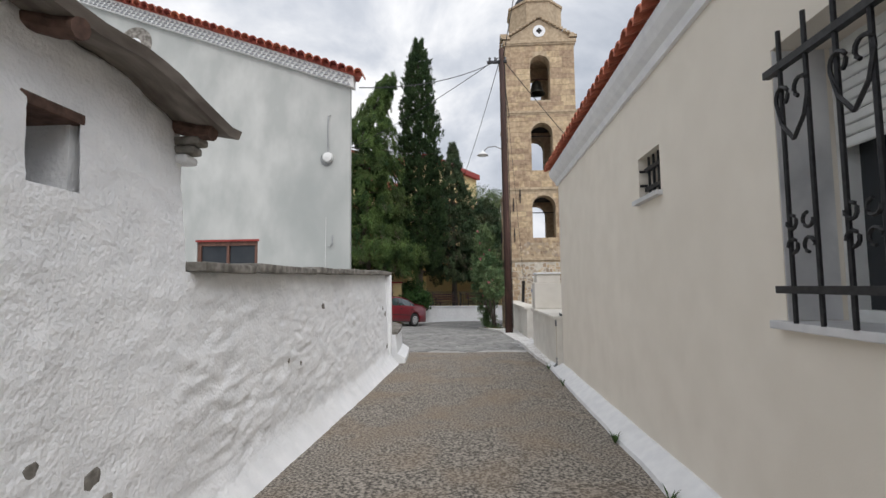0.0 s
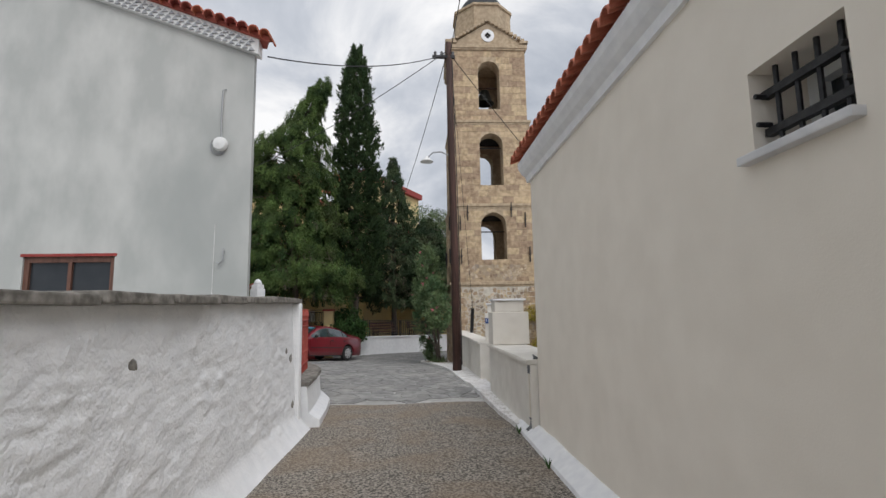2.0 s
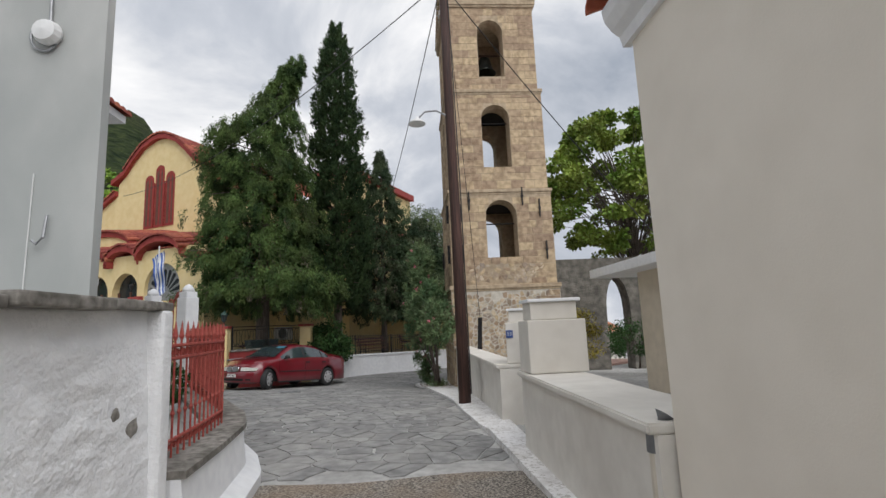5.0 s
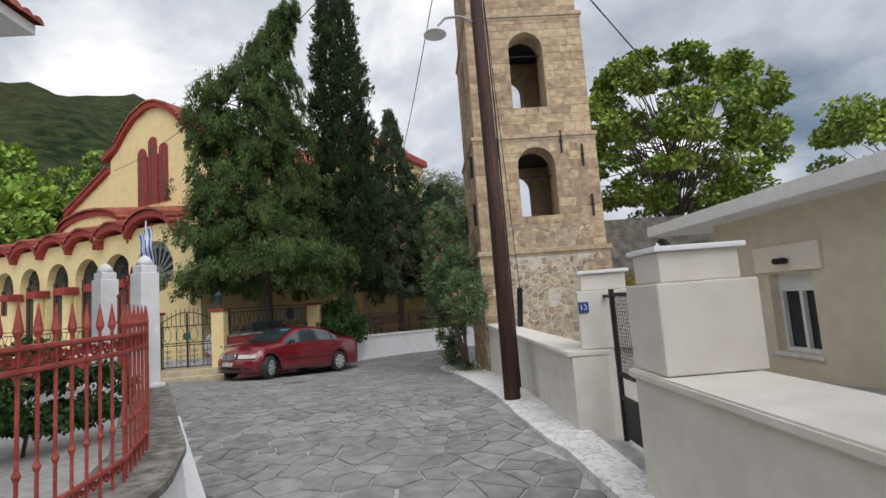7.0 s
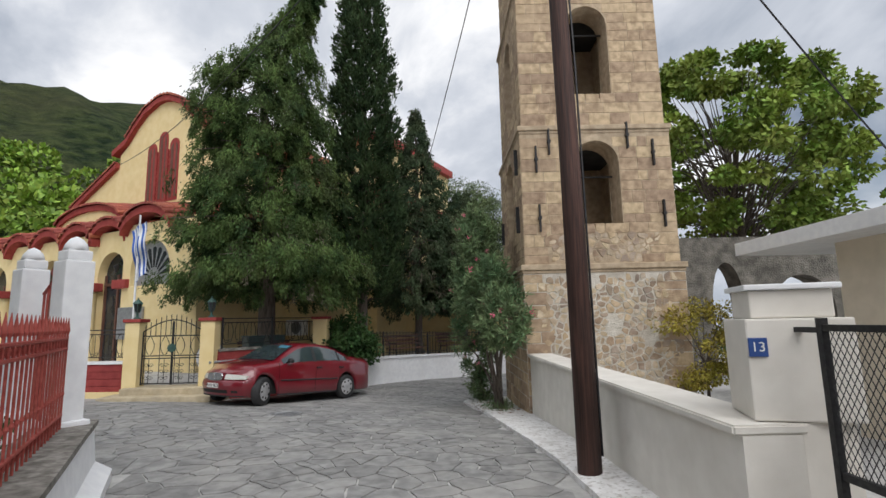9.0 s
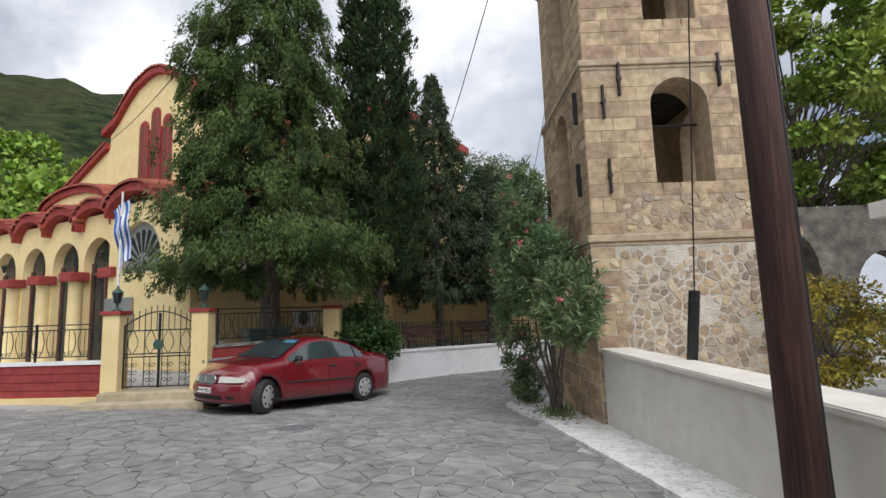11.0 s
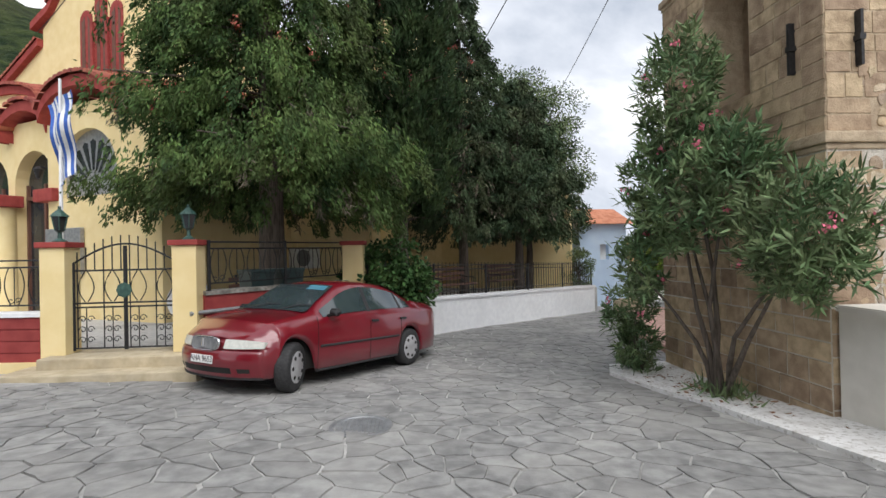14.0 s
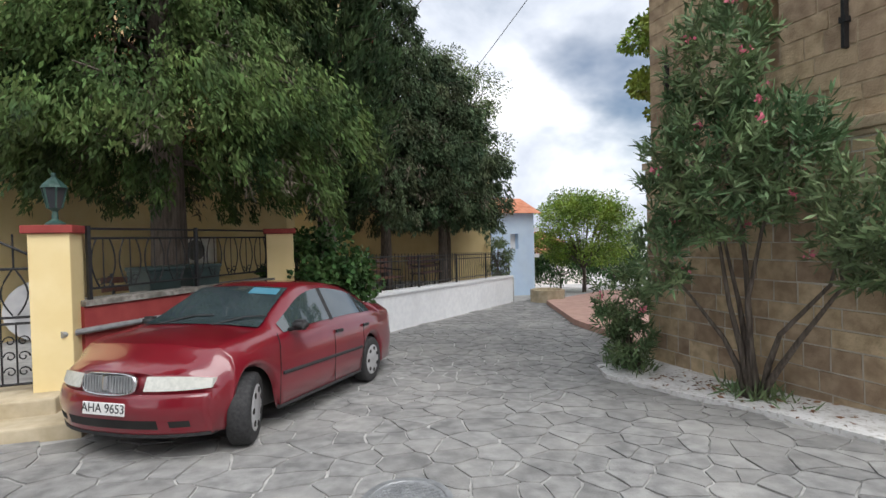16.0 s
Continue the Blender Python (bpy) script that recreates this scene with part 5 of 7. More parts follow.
def fence_run(pa, pb, za, zb, hgt, name_label, pitch=0.32, material=None, style=0):
    """A run of iron railing between two points on a wall."""
    material = material or M["iron"]
    a, b = Vector((*pa, za)), Vector((*pb, zb))
    L = (b.xy - a.xy).length
    ang = math.atan2(b.y - a.y, b.x - a.x)
    f = thing("iron_fence", pose(a.x, a.y, a.z, 0, 0, math.degrees(ang)), name_label, "fence", "iron fence runs")
    sl = (zb - za) / L
    for z in (0.1, hgt - 0.1, hgt):
        q = bmesh.new()
        tube(q, [(0, 0, z), (L, 0, z + sl * L)], 0.013, 6)
        part("rail", q, material, f)
    n = max(1, int(L / pitch))
    me_ = None
    for k in range(n):
        x = (k + 0.5) * L / n
        w = L / n
        if me_ is None:
            q = bmesh.new()
            if style == 0:
                for e in (-1, 1):
                    tube(q, [(e * 0.42 * w * math.sin(math.pi * (0.12 + 0.7 * u)), 0, 0.1 + (hgt - 0.2) * u) for u in np.linspace(0, 1, 9)], 0.008, 5)
                    tube(q, scroll(e * 0.05, 0.17, 0.05, 1.0, 0, e, 8), 0.007, 4)
                tube(q, [(0, 0, 0.1), (0, 0, hgt - 0.1)], 0.007, 5)
            else:
                tube(q, [(0, 0, 0.02), (0, 0, hgt + 0.06)], 0.01, 5)
            ob = part("panel_bar", q, material, f)
            me_ = ob.data
        else:
            ob = new("panel_bar", me_)
            ob.parent = f
        ob.location = (x, 0, sl * x)
    for k in range(int(L / 2) + 2):
        x = min(L, k * L / (int(L / 2) + 1))
        q = bmesh.new()
        box(q, x - 0.018, x + 0.018, -0.018, 0.018, sl * x - 0.02, sl * x + hgt + 0.03)
        part("post", q, material, f)
    return f


def wall_run(pa, pb, zb0, zta, ztb, thick, material, name, label, cap=None, planks=False):
    a, b = Vector(pa), Vector(pb)
    d = (b - a).normalized()
    nrm = Vector((-d.y, d.x))
    w = thing(name, pose(0, 0, 0), label, "wall")
    q = bmesh.new()
    c = [a, b, b + nrm * thick, a + nrm * thick]
    hexa(q, [(p.x, p.y, zb0) for p in c] + [(c[0].x, c[0].y, zta), (c[1].x, c[1].y, ztb), (c[2].x, c[2].y, ztb), (c[3].x, c[3].y, zta)])
    part("wall_body", q, material, w)
    if cap:
        o = nrm * 0.04
        c = [a - o, b - o, b + nrm * thick + o, a + nrm * thick + o]
        q = bmesh.new()
        hexa(q, [(p.x, p.y, z + 0.002) for p, z in zip(c, (zta, ztb, ztb, zta))] + [(p.x, p.y, z + 0.06) for p, z in zip(c, (zta, ztb, ztb, zta))])
        part("coping", q, cap, w)
    if planks:
        L = (b - a).length
        rows_n = 4
        for r_ in range(rows_n):
            q = bmesh.new()
            z0a, z0b = 0.02 + (zta - 0.02) * r_ / rows_n, -0.05 + (ztb + 0.05) * r_ / rows_n
            z1a, z1b = 0.02 + (zta - 0.02) * (r_ + 1) / rows_n - 0.015, -0.05 + (ztb + 0.05) * (r_ + 1) / rows_n - 0.015
            o = nrm * 0.014
            hexa(q, [(a.x - o.x, a.y - o.y, z0a), (b.x - o.x, b.y - o.y, z0b), (b.x, b.y, z0b), (a.x, a.y, z0a), (a.x - o.x, a.y - o.y, z1a), (b.x - o.x, b.y - o.y, z1b), (b.x, b.y, z1b), (a.x, a.y, z1a)])
            part("red_board", q, material, w)
    return w


wall_run((-16, 22.4), (-7.93, GY - 0.05), -0.5, 0.62, 0.62, 0.25, M["red_wall"], "red_wall", "low dark red wall before the church", M["white"], True)
wall_run((-16, 22.32), (-7.95, GY - 0.12), -0.6, -0.02, -0.02, 0.2, M["yellow"], "wall_plinth", "yellow painted wall plinth")
fence_run((-16, 22.5), (-7.93, GY + 0.05), 0.68, 0.68, 0.75, "black iron railing with hooped panels", 0.34)
wall_run((-5.75, GY + 0.02), (-3.95, 24.0), -0.6, 0.86, 0.86, 0.28, M["red_wall"], "red_wall", "low dark red boarded wall with grey coping", M["cap_stone"], True)
fence_run((-5.72, GY + 0.12), (-4.05, 24.1), 0.93, 0.93, 0.72, "black iron railing with hooped panels", 0.3)
gp = thing("gate_pillar", pose(-3.85, 24.15, -0.4), "yellow rendered fence pillar with red cap", "pillar", "church gate pillars")
part("shaft", rbox(-0.2, 0.2, -0.2, 0.2, -0.1, 2.0, 0.012), M["yellow"], gp)
part("cap", rbox(-0.24, 0.24, -0.24, 0.24, 2.002, 2.08, 0.01), M["red_trim"], gp)
wall_run((-3.7, 24.05), (3.4, 30.5), -1.2, 0.4, 0.15, 0.3, M["white"], "white_wall", "long white painted retaining wall", M["white"])
fence_run((-3.6, 24.3), (3.35, 30.65), 0.46, 0.21, 0.72, "dark iron railing on the white wall", 0.13, M["iron"], 1)
rail = thing("handrail", pose(-5.72, GY - 0.18, 0.62), "grey tube handrail along the red wall", "handrail")
q = bmesh.new()
tube(q, [(-0.15, 0, 0), (1.6, 1.95, 0.02)], 0.032, 10)
part("bar", q, M["grey_metal"], rail)
for u in (0.15, 0.9):
    q = bmesh.new()
    tube(q, [(-0.15 + 1.75 * u, 1.95 * u, 0), (-0.15 + 1.75 * u - 0.05, 1.95 * u + 0.16, -0.02)], 0.014, 6)
    part("bracket", q, M["grey_metal"], rail)
# raised yard behind the walls
bm = bmesh.new()
slab(bm, [(-16, 22.7), (-7.6, 22.0), (-5.8, 22.0), (-3.75, 24.3), (3.6, 30.8), (6, 40), (-30, 50), (-30, 25)], -1.0, 0.1)
tagged(part("yard_ground", bm, M["mortar"]), "pale paved church yard behind the walls", "yard", kind="structure")
# flagpole with striped flag
fp = thing("flagpole", pose(-9.0, 23.6, 0.1), "white flagpole with a drooping blue and white striped flag", "flagpole")
q = bmesh.new()
tube(q, [(0, 0, 0), (0.02, 0, 4.6)], 0.035, 8, 0.025)
part("pole", q, M["white"], fp)
flag = None
for st in range(9):
    q = bmesh.new()
    n = 14
    va, vb = [], []
    for k in range(n + 1):
        u = k / n
        x = 0.05 + 0.1 * math.sin(u * 6) * u + 0.2 * u
        y = 0.1 * math.sin(u * 9 + 1)
        zt = 4.45 - 1.5 * u
        s0, s1 = st / 9, (st + 1) / 9
        va.append(q.verts.new((x - 0.42 * s0 * (1 - 0.3 * u) + 0.1, y + 0.05 * math.sin(9 * s0), zt - 0.3 * s0)))
        vb.append(q.verts.new((x - 0.42 * s1 * (1 - 0.3 * u) + 0.1, y + 0.05 * math.sin(9 * s1), zt - 0.3 * s1)))
    for k in range(n):
        q.faces.new((va[k], va[k + 1], vb[k + 1], vb[k]))
    part("flag_stripe", q, M["flag_blue"] if st % 2 == 0 else M["shutter"], fp, smooth=True)
# wheelie bins, benches, carved stone
for x, y in ((-5.35, 22.9), (-4.95, 23.3)):
    b_ = thing("waste_bin", pose(x, y, 0.1, 0, 0, 45) @ Matrix.Scale(0.82, 4), "dark green wheeled plastic waste bin", "bin", "waste bins")
    q = bmesh.new()
    hexa(q, [(-0.2, -0.22, 0.5), (0.2, -0.22, 0.5), (0.2, 0.22, 0.5), (-0.2, 0.22, 0.5), (-0.26, -0.28, 1.28), (0.26, -0.28, 1.28), (0.26, 0.28, 1.28), (-0.26, 0.28, 1.28)])
    part("tub", q, M["bin"], b_)
    part("lid", rbox(-0.28, 0.28, -0.3, 0.3, 1.281, 1.34, 0.02), M["bin"], b_)
    q = bmesh.new()
    box(q, -0.04, 0.04, -0.04, 0.04, 0, 0.5)
    part("stand", q, M["iron"], b_)


def bench(m, label):
    b_ = thing("park_bench", m, label, "bench", "yard benches")
    for k in range(4):
        part("slat", rbox(-0.75, 0.75, -0.22 + k * 0.11, -0.13 + k * 0.11, 0.43, 0.46, 0.006, 1), M["brown_wood"], b_)
    for k in range(3):
        part("slat", rbox(-0.75, 0.75, 0.24 + k * 0.03, 0.27 + k * 0.03, 0.55 + k * 0.13, 0.64 + k * 0.13, 0.006, 1), M["brown_wood"], b_)
    for x in (-0.6, 0.6):
        q = bmesh.new()
        tube(q, [(x, -0.2, 0), (x, -0.18, 0.42), (x, 0.2, 0.42), (x, 0.36, 0.95)], 0.022, 6)
        tube(q, [(x, 0.3, 0), (x, 0.2, 0.42)], 0.022, 6)
        tube(q, [(x, -0.18, 0.42), (x, -0.2, 0.62), (x, 0.25, 0.64)], 0.018, 6)
        part("leg_frame", q, M["iron"], b_)


bench(pose(-5.6, 24.6, 0.1, 0, 0, 30), "brown slatted park bench with iron frame")
bench(pose(-1.6, 27.6, 0.1, 0, 0, 40), "brown slatted park bench with iron frame")
bench(pose(0.2, 29.2, 0.1, 0, 0, 40), "brown slatted park bench with iron frame")
stone = thing("carved_stone", pose(-7.2, 24.6, 0.1), "pale round carved stone resting in the yard", "carved stone")
q = bmesh.new()
lathe(q, [(0.05, -0.1), (0.42, -0.1), (0.45, 0.0), (0.42, 0.1), (0.05, 0.1)], 20, (0, 0, 0.45), "y")
part("disc", q, M["marble"], stone)

# ---- red railing on its curved base, white pillars ----
OUT = [(-1.45, 8.86), (-1.5, 9.6), (-1.6, 10.5), (-1.85, 11.2), (-2.35, 12.1), (-2.9, 13.1), (-3.4, 14.0), (-3.75, 14.65)]


def along(poly, n):
    seg = [math.dist(p, q) for p, q in zip(poly, poly[1:])]
    tot = sum(seg)
    out = []
    for k in range(n + 1):
        d = tot * k / n
        i = 0
        while i < len(seg) - 1 and d > seg[i]:
            d -= seg[i]
            i += 1
        u = d / seg[i]
        a, b = poly[i], poly[i + 1]
        t = Vector((b[0] - a[0], b[1] - a[1])).normalized()
        out.append((Vector((a[0] + (b[0] - a[0]) * u, a[1] + (b[1] - a[1]) * u)), Vector((-t.y, t.x))))
    return out


base_t = thing("low_wall", pose(0, 0, 0), "curved whitewashed base wall with grey stone top", "base wall")
bm, bt = bmesh.new(), bmesh.new()
pr = pt = None
for p, nrm in along(OUT, 40):
    g = h(p.x, p.y)
    o, i_ = p - nrm * 0.17, p + nrm * 0.42
    ring = [bm.verts.new(q) for q in ((o.x, o.y, g - 0.1), (o.x, o.y, g + 0.1), (p.x - nrm.x * 0.03, p.y - nrm.y * 0.03, g + 0.19), (p.x, p.y, 0.56), (i_.x, i_.y, 0.56), (i_.x, i_.y, g - 0.1))]
    e = p - nrm * 0.03
    top = [bt.verts.new(q) for q in ((e.x, e.y, 0.562), (e.x, e.y, 0.61), (i_.x, i_.y, 0.63), (i_.x, i_.y, 0.562))]
    if pr:
        for k in range(6):
            bm.faces.new((pr[k], ring[k], ring[(k + 1) % 6], pr[(k + 1) % 6]))
        for k in range(4):
            bt.faces.new((pt[k], top[k], top[(k + 1) % 4], pt[(k + 1) % 4]))
    else:
        bm.faces.new(ring[::-1])
        bt.faces.new(top[::-1])
    pr, pt = ring, top
bm.faces.new(pr)
bt.faces.new(pt)
part("wall_body", bm, M["white"], base_t)
part("stone_top", bt, M["cap_stone"], base_t, "rough grey stone top")
railing = thing("railing", pose(0, 0, 0), "red painted wrought iron railing with spear tips", "railing")
LINE = [(p + nrm * 0.2, nrm) for p, nrm in along(OUT, 54)][:51]
for zz in (0.74, 1.31, 1.4):
    q = bmesh.new()
    tube(q, [(p.x, p.y, zz) for p, _ in LINE[::2]], 0.014, 6)
    part("rail", q, M["rust_red"], railing)
bar_me = scr_me = None
for k, (p, nrm) in enumerate(LINE):
    if bar_me is None:
        q = bmesh.new()
        tube(q, [(0, 0, 0.62), (0, 0, 1.46)], 0.0085, 6)
        lathe(q, [(0.009, 1.44), (0.019, 1.465), (0.012, 1.51), (0.002, 1.58)], 6)
        lathe(q, [(0.009, 0.9), (0.016, 0.92), (0.009, 0.94)], 6)
        ob = part("spear_bar", q, M["rust_red"], railing)
        bar_me = ob.data
    else:
        ob = new("spear_bar", bar_me)
        ob.parent = railing
    ang = math.atan2(nrm.y, nrm.x) - math.pi / 2
    ob.matrix_basis = pose(p.x, p.y, 0, 0, 0, math.degrees(ang))
    if scr_me is None:
        q = bmesh.new()
        for e in (-1, 1):
            tube(q, scroll(e * 0.03, 1.355, 0.035, 1.2, 0, e, 8, 0.012), 0.008, 4)
            tube(q, scroll(e * 0.03, 0.7, 0.03, 1.2, 0, e, 8, 0.012), 0.007, 4)
        ob = part("scroll", q, M["rust_red"], railing)
        scr_me = ob.data
    else:
        ob = new("scroll", scr_me)
        ob.parent = railing
    ob.matrix_basis = pose(p.x, p.y, 0, 0, 0, math.degrees(ang))
for x, y in ((-3.85, 14.35), (-4.75, 14.95)):
    p = thing("white_pillar", pose(x, y, 0, 0, 0, -30), "whitewashed square gate pillar with stepped domed top", "pillar", "white gate pillars")
    part("shaft", rbox(-0.125, 0.125, -0.125, 0.125, -0.2, 2.12, 0.02), M["white"], p)
    part("foot", rbox(-0.17, 0.17, -0.17, 0.17, 0.0, 0.66, 0.03), M["white"], p)
    part("neck", rbox(-0.105, 0.105, -0.105, 0.105, 2.12, 2.22, 0.02), M["white"], p)
    q = bmesh.new()
    lathe(q, [(0.105, 2.22), (0.09, 2.28), (0.055, 2.33), (0.0, 2.36)], 12)
    part("domed_top", q, M["white"], p, smooth=True)
rg = thing("red_gate", pose(-4.0, 14.45, 0.6, 0, 0, 142), "red wrought iron gate leaf with scrolls, standing open", "gate")
for k in range(6):
    q = bmesh.new()
    tube(q, [(0.04 + k * 0.12, 0, 0), (0.04 + k * 0.12, 0, 1.25 + 0.35 * (1 - k / 5))], 0.012, 6)
    part("gate_bar", q, M["rust_red"], rg)
q = bmesh.new()
tube(q, [(0, 0, 1.65), (0.2, 0, 1.55), (0.4, 0, 1.35), (0.66, 0, 1.25)], 0.018, 6)
for e in (0.12, 0.36):
    tube(q, scroll(e, 1.62 - e * 0.5, 0.09, 1.3, 0, 1, 14), 0.012, 5)
part("curved_top", q, M["rust_red"], rg)
for zz in (0.1, 0.9):
    q = bmesh.new()
    tube(q, [(0, 0, zz), (0.68, 0, zz)], 0.014, 6)
    part("rail", q, M["rust_red"], rg)

# ---- red saloon car ----
FW, RW = Vector((-4.19, 20.22)), Vector((-2.79, 22.36))
fwd = (FW - RW).normalized()
left = Vector((-fwd.y, fwd.x))
ctr = (FW + RW) / 2 - left * 0.74
pit = math.degrees(math.atan2(h(*RW) - h(*FW), 2.55))
CAR = Matrix.Translation((ctr.x, ctr.y, (h(*FW) + h(*RW)) / 2 + 0.005)) @ pose(0, 0, 0, 0, 0, math.degrees(math.atan2(fwd.y, fwd.x))) @ pose(0, 0, 0, 0, pit, 0) @ Matrix.Scale(0.965, 4)
car = thing("car", CAR, "dark red saloon car with dusty paint, parked on the paving", "car")
XF, XR, WR = 1.275, -1.275, 0.3


def cur(x, pts):
    return float(np.interp(x, [p[0] for p in pts], [p[1] for p in pts]))


def smooth_cur(x, pts):
    """A soft curve through points."""
    xs, zs = [p[0] for p in pts], [p[1] for p in pts]
    i = max(0, min(len(xs) - 2, int(np.searchsorted(xs, x)) - 1))
    sl = [(zs[k + 1] - zs[k]) / (xs[k + 1] - xs[k]) for k in range(len(xs) - 1)]
    g = [sl[0]] + [0 if a * b < 0 else (2 * a * b / (a + b) if a + b else 0) for a, b in zip(sl, sl[1:])] + [sl[-1]]
    d = xs[i + 1] - xs[i]
    u = max(0, min(1, (x - xs[i]) / d))
    return zs[i] * (1 + 2 * u) * (1 - u) ** 2 + zs[i + 1] * u * u * (3 - 2 * u) + d * (g[i] * u * (1 - u) ** 2 - g[i + 1] * u * u * (1 - u))


# curves along the length: hood/roof line, belt line, half width, cabin half width
TOP = [(-2.33, 0.74), (-2.28, 0.95), (-2.15, 1.01), (-1.75, 1.04), (-1.55, 1.065), (-1.2, 1.2), (-0.75, 1.325), (-0.3, 1.362), (0.0, 1.358), (0.25, 1.32), (0.65, 1.12), (0.98, 0.95), (1.3, 0.9), (1.7, 0.83), (1.95, 0.76), (2.05, 0.72), (2.1, 0.68)]
BELT = [(-2.33, 0.7), (-2.2, 0.9), (-1.6, 0.94), (-1.0, 0.93), (0.0, 0.9), (1.0, 0.86), (1.5, 0.79), (1.95, 0.68), (2.1, 0.63)]
HALF = [(-2.33, 0.62), (-2.2, 0.74), (-1.9, 0.81), (-1.3, 0.845), (0, 0.85), (1.0, 0.845), (1.5, 0.83), (1.82, 0.81), (2.0, 0.79), (2.1, 0.76)]
ROOFH = [(-2.33, 0.5), (-1.7, 0.62), (-1.2, 0.58), (-0.5, 0.55), (0.1, 0.555), (0.7, 0.62), (1.0, 0.68), (1.7, 0.64), (2.1, 0.56)]
stations = sorted(set([round(x, 3) for x in np.linspace(-2.33, 2.1, 70)] + [round(c + 0.34 * math.cos(a), 3) for c in (XF, XR) for a in np.linspace(0, math.pi, 15)]))


def rounded(x, y, z):
    """Draws the front corners back in plan, leans the face back and swells the bumper."""
    f = max(0, min(1, (x - 1.3) / 0.8))
    f = f * f * (3 - 2 * f)
    x = min(x, 1.62) + 0.62 * max(0, x - 1.62)
    return x - f * (0.28 * (abs(y) / 0.8) ** 2.6 + 0.6 * max(0, z - 0.5) ** 1.5 + 0.25 * max(0, 0.32 - z) - 0.03 * math.exp(-((z - 0.42) / 0.09) ** 2))


def nose(y, z):
    """How far forward the front of the body reaches at a place across it."""
    return rounded(2.1, y, z)


def section(x):
    top, belt, w, rw = smooth_cur(x, TOP), smooth_cur(x, BELT), smooth_cur(x, HALF), smooth_cur(x, ROOFH)
    low = 0.2
    for c in (XF, XR):
        if abs(x - c) < 0.345:
            low = max(low, WR + math.sqrt(max(0, 0.345 ** 2 - (x - c) ** 2)))
    pts = [(w - 0.06, low), (w - 0.01, low + 0.03), (w, max(low + 0.05, 0.42)), (w, max(low + 0.07, 0.55)), (w - 0.015, max(low + 0.09, belt - 0.08)), (w - 0.05, max(low + 0.1, belt))]
    top = max(top, pts[-1][1] + 0.005)
    pts += [(rw + 0.03, top - 0.05 if top - belt > 0.12 else top - 0.012), (rw - 0.06, top - 0.012), (rw * 0.5, top + 0.008), (0, top + 0.015)]
    return pts


bm = bmesh.new()
prev = None
for x in stations:
    s = section(x)
    ring = [bm.verts.new((rounded(x, y, z), y, z)) for y, z in s] + [bm.verts.new((rounded(x, y, z), -y, z)) for y, z in s[-2::-1]]
    if prev:
        for k in range(len(ring) - 1):
            bm.faces.new((prev[k], prev[k + 1], ring[k + 1], ring[k]))
    else:
        bm.faces.new(ring[::-1])
    prev = ring
rows_n = []
for k in range(9):
    y, z = section(2.1)[k]
    rows_n.append([prev[k]] + [bm.verts.new((nose(y * (1 - i / 10), z), y * (1 - i / 10), z)) for i in range(1, 20)] + [prev[-1 - k]])
for a, b in zip(rows_n, rows_n[1:]):
    for k in range(20):
        bm.faces.new((a[k], a[k + 1], b[k + 1], b[k]))
bm.faces.new(rows_n[-1] + [prev[9]])
bmesh.ops.recalc_face_normals(bm, faces=bm.faces[:])
body = part("body", bm, M["paint_red"], car, smooth=True)


def skin(x, u, out=0.006):
    """A point on the side of the cabin: u 0 at the belt, 1 at the roof edge."""
    s = section(x)
    a, b = Vector(s[5]), Vector(s[6])
    p = a.lerp(b, u)
    return p.x + out, p.y + out * 0.3


def side_glass(x0, x1, u1a, u1b, sgn):
    q = bmesh.new()
    n = 8
    va, vb = [], []
    for k in range(n + 1):
        x = x0 + (x1 - x0) * k / n
        y, z = skin(x, 0.08)
        va.append(q.verts.new((x, sgn * y, z)))
        y, z = skin(x, u1a + (u1b - u1a) * k / n)
        vb.append(q.verts.new((x, sgn * y, z)))
    for k in range(n):
        f = (va[k], va[k + 1], vb[k + 1], vb[k])
        q.faces.new(f if sgn < 0 else f[::-1])
    return part("side_window", q, M["car_glazing"], body, smooth=True)


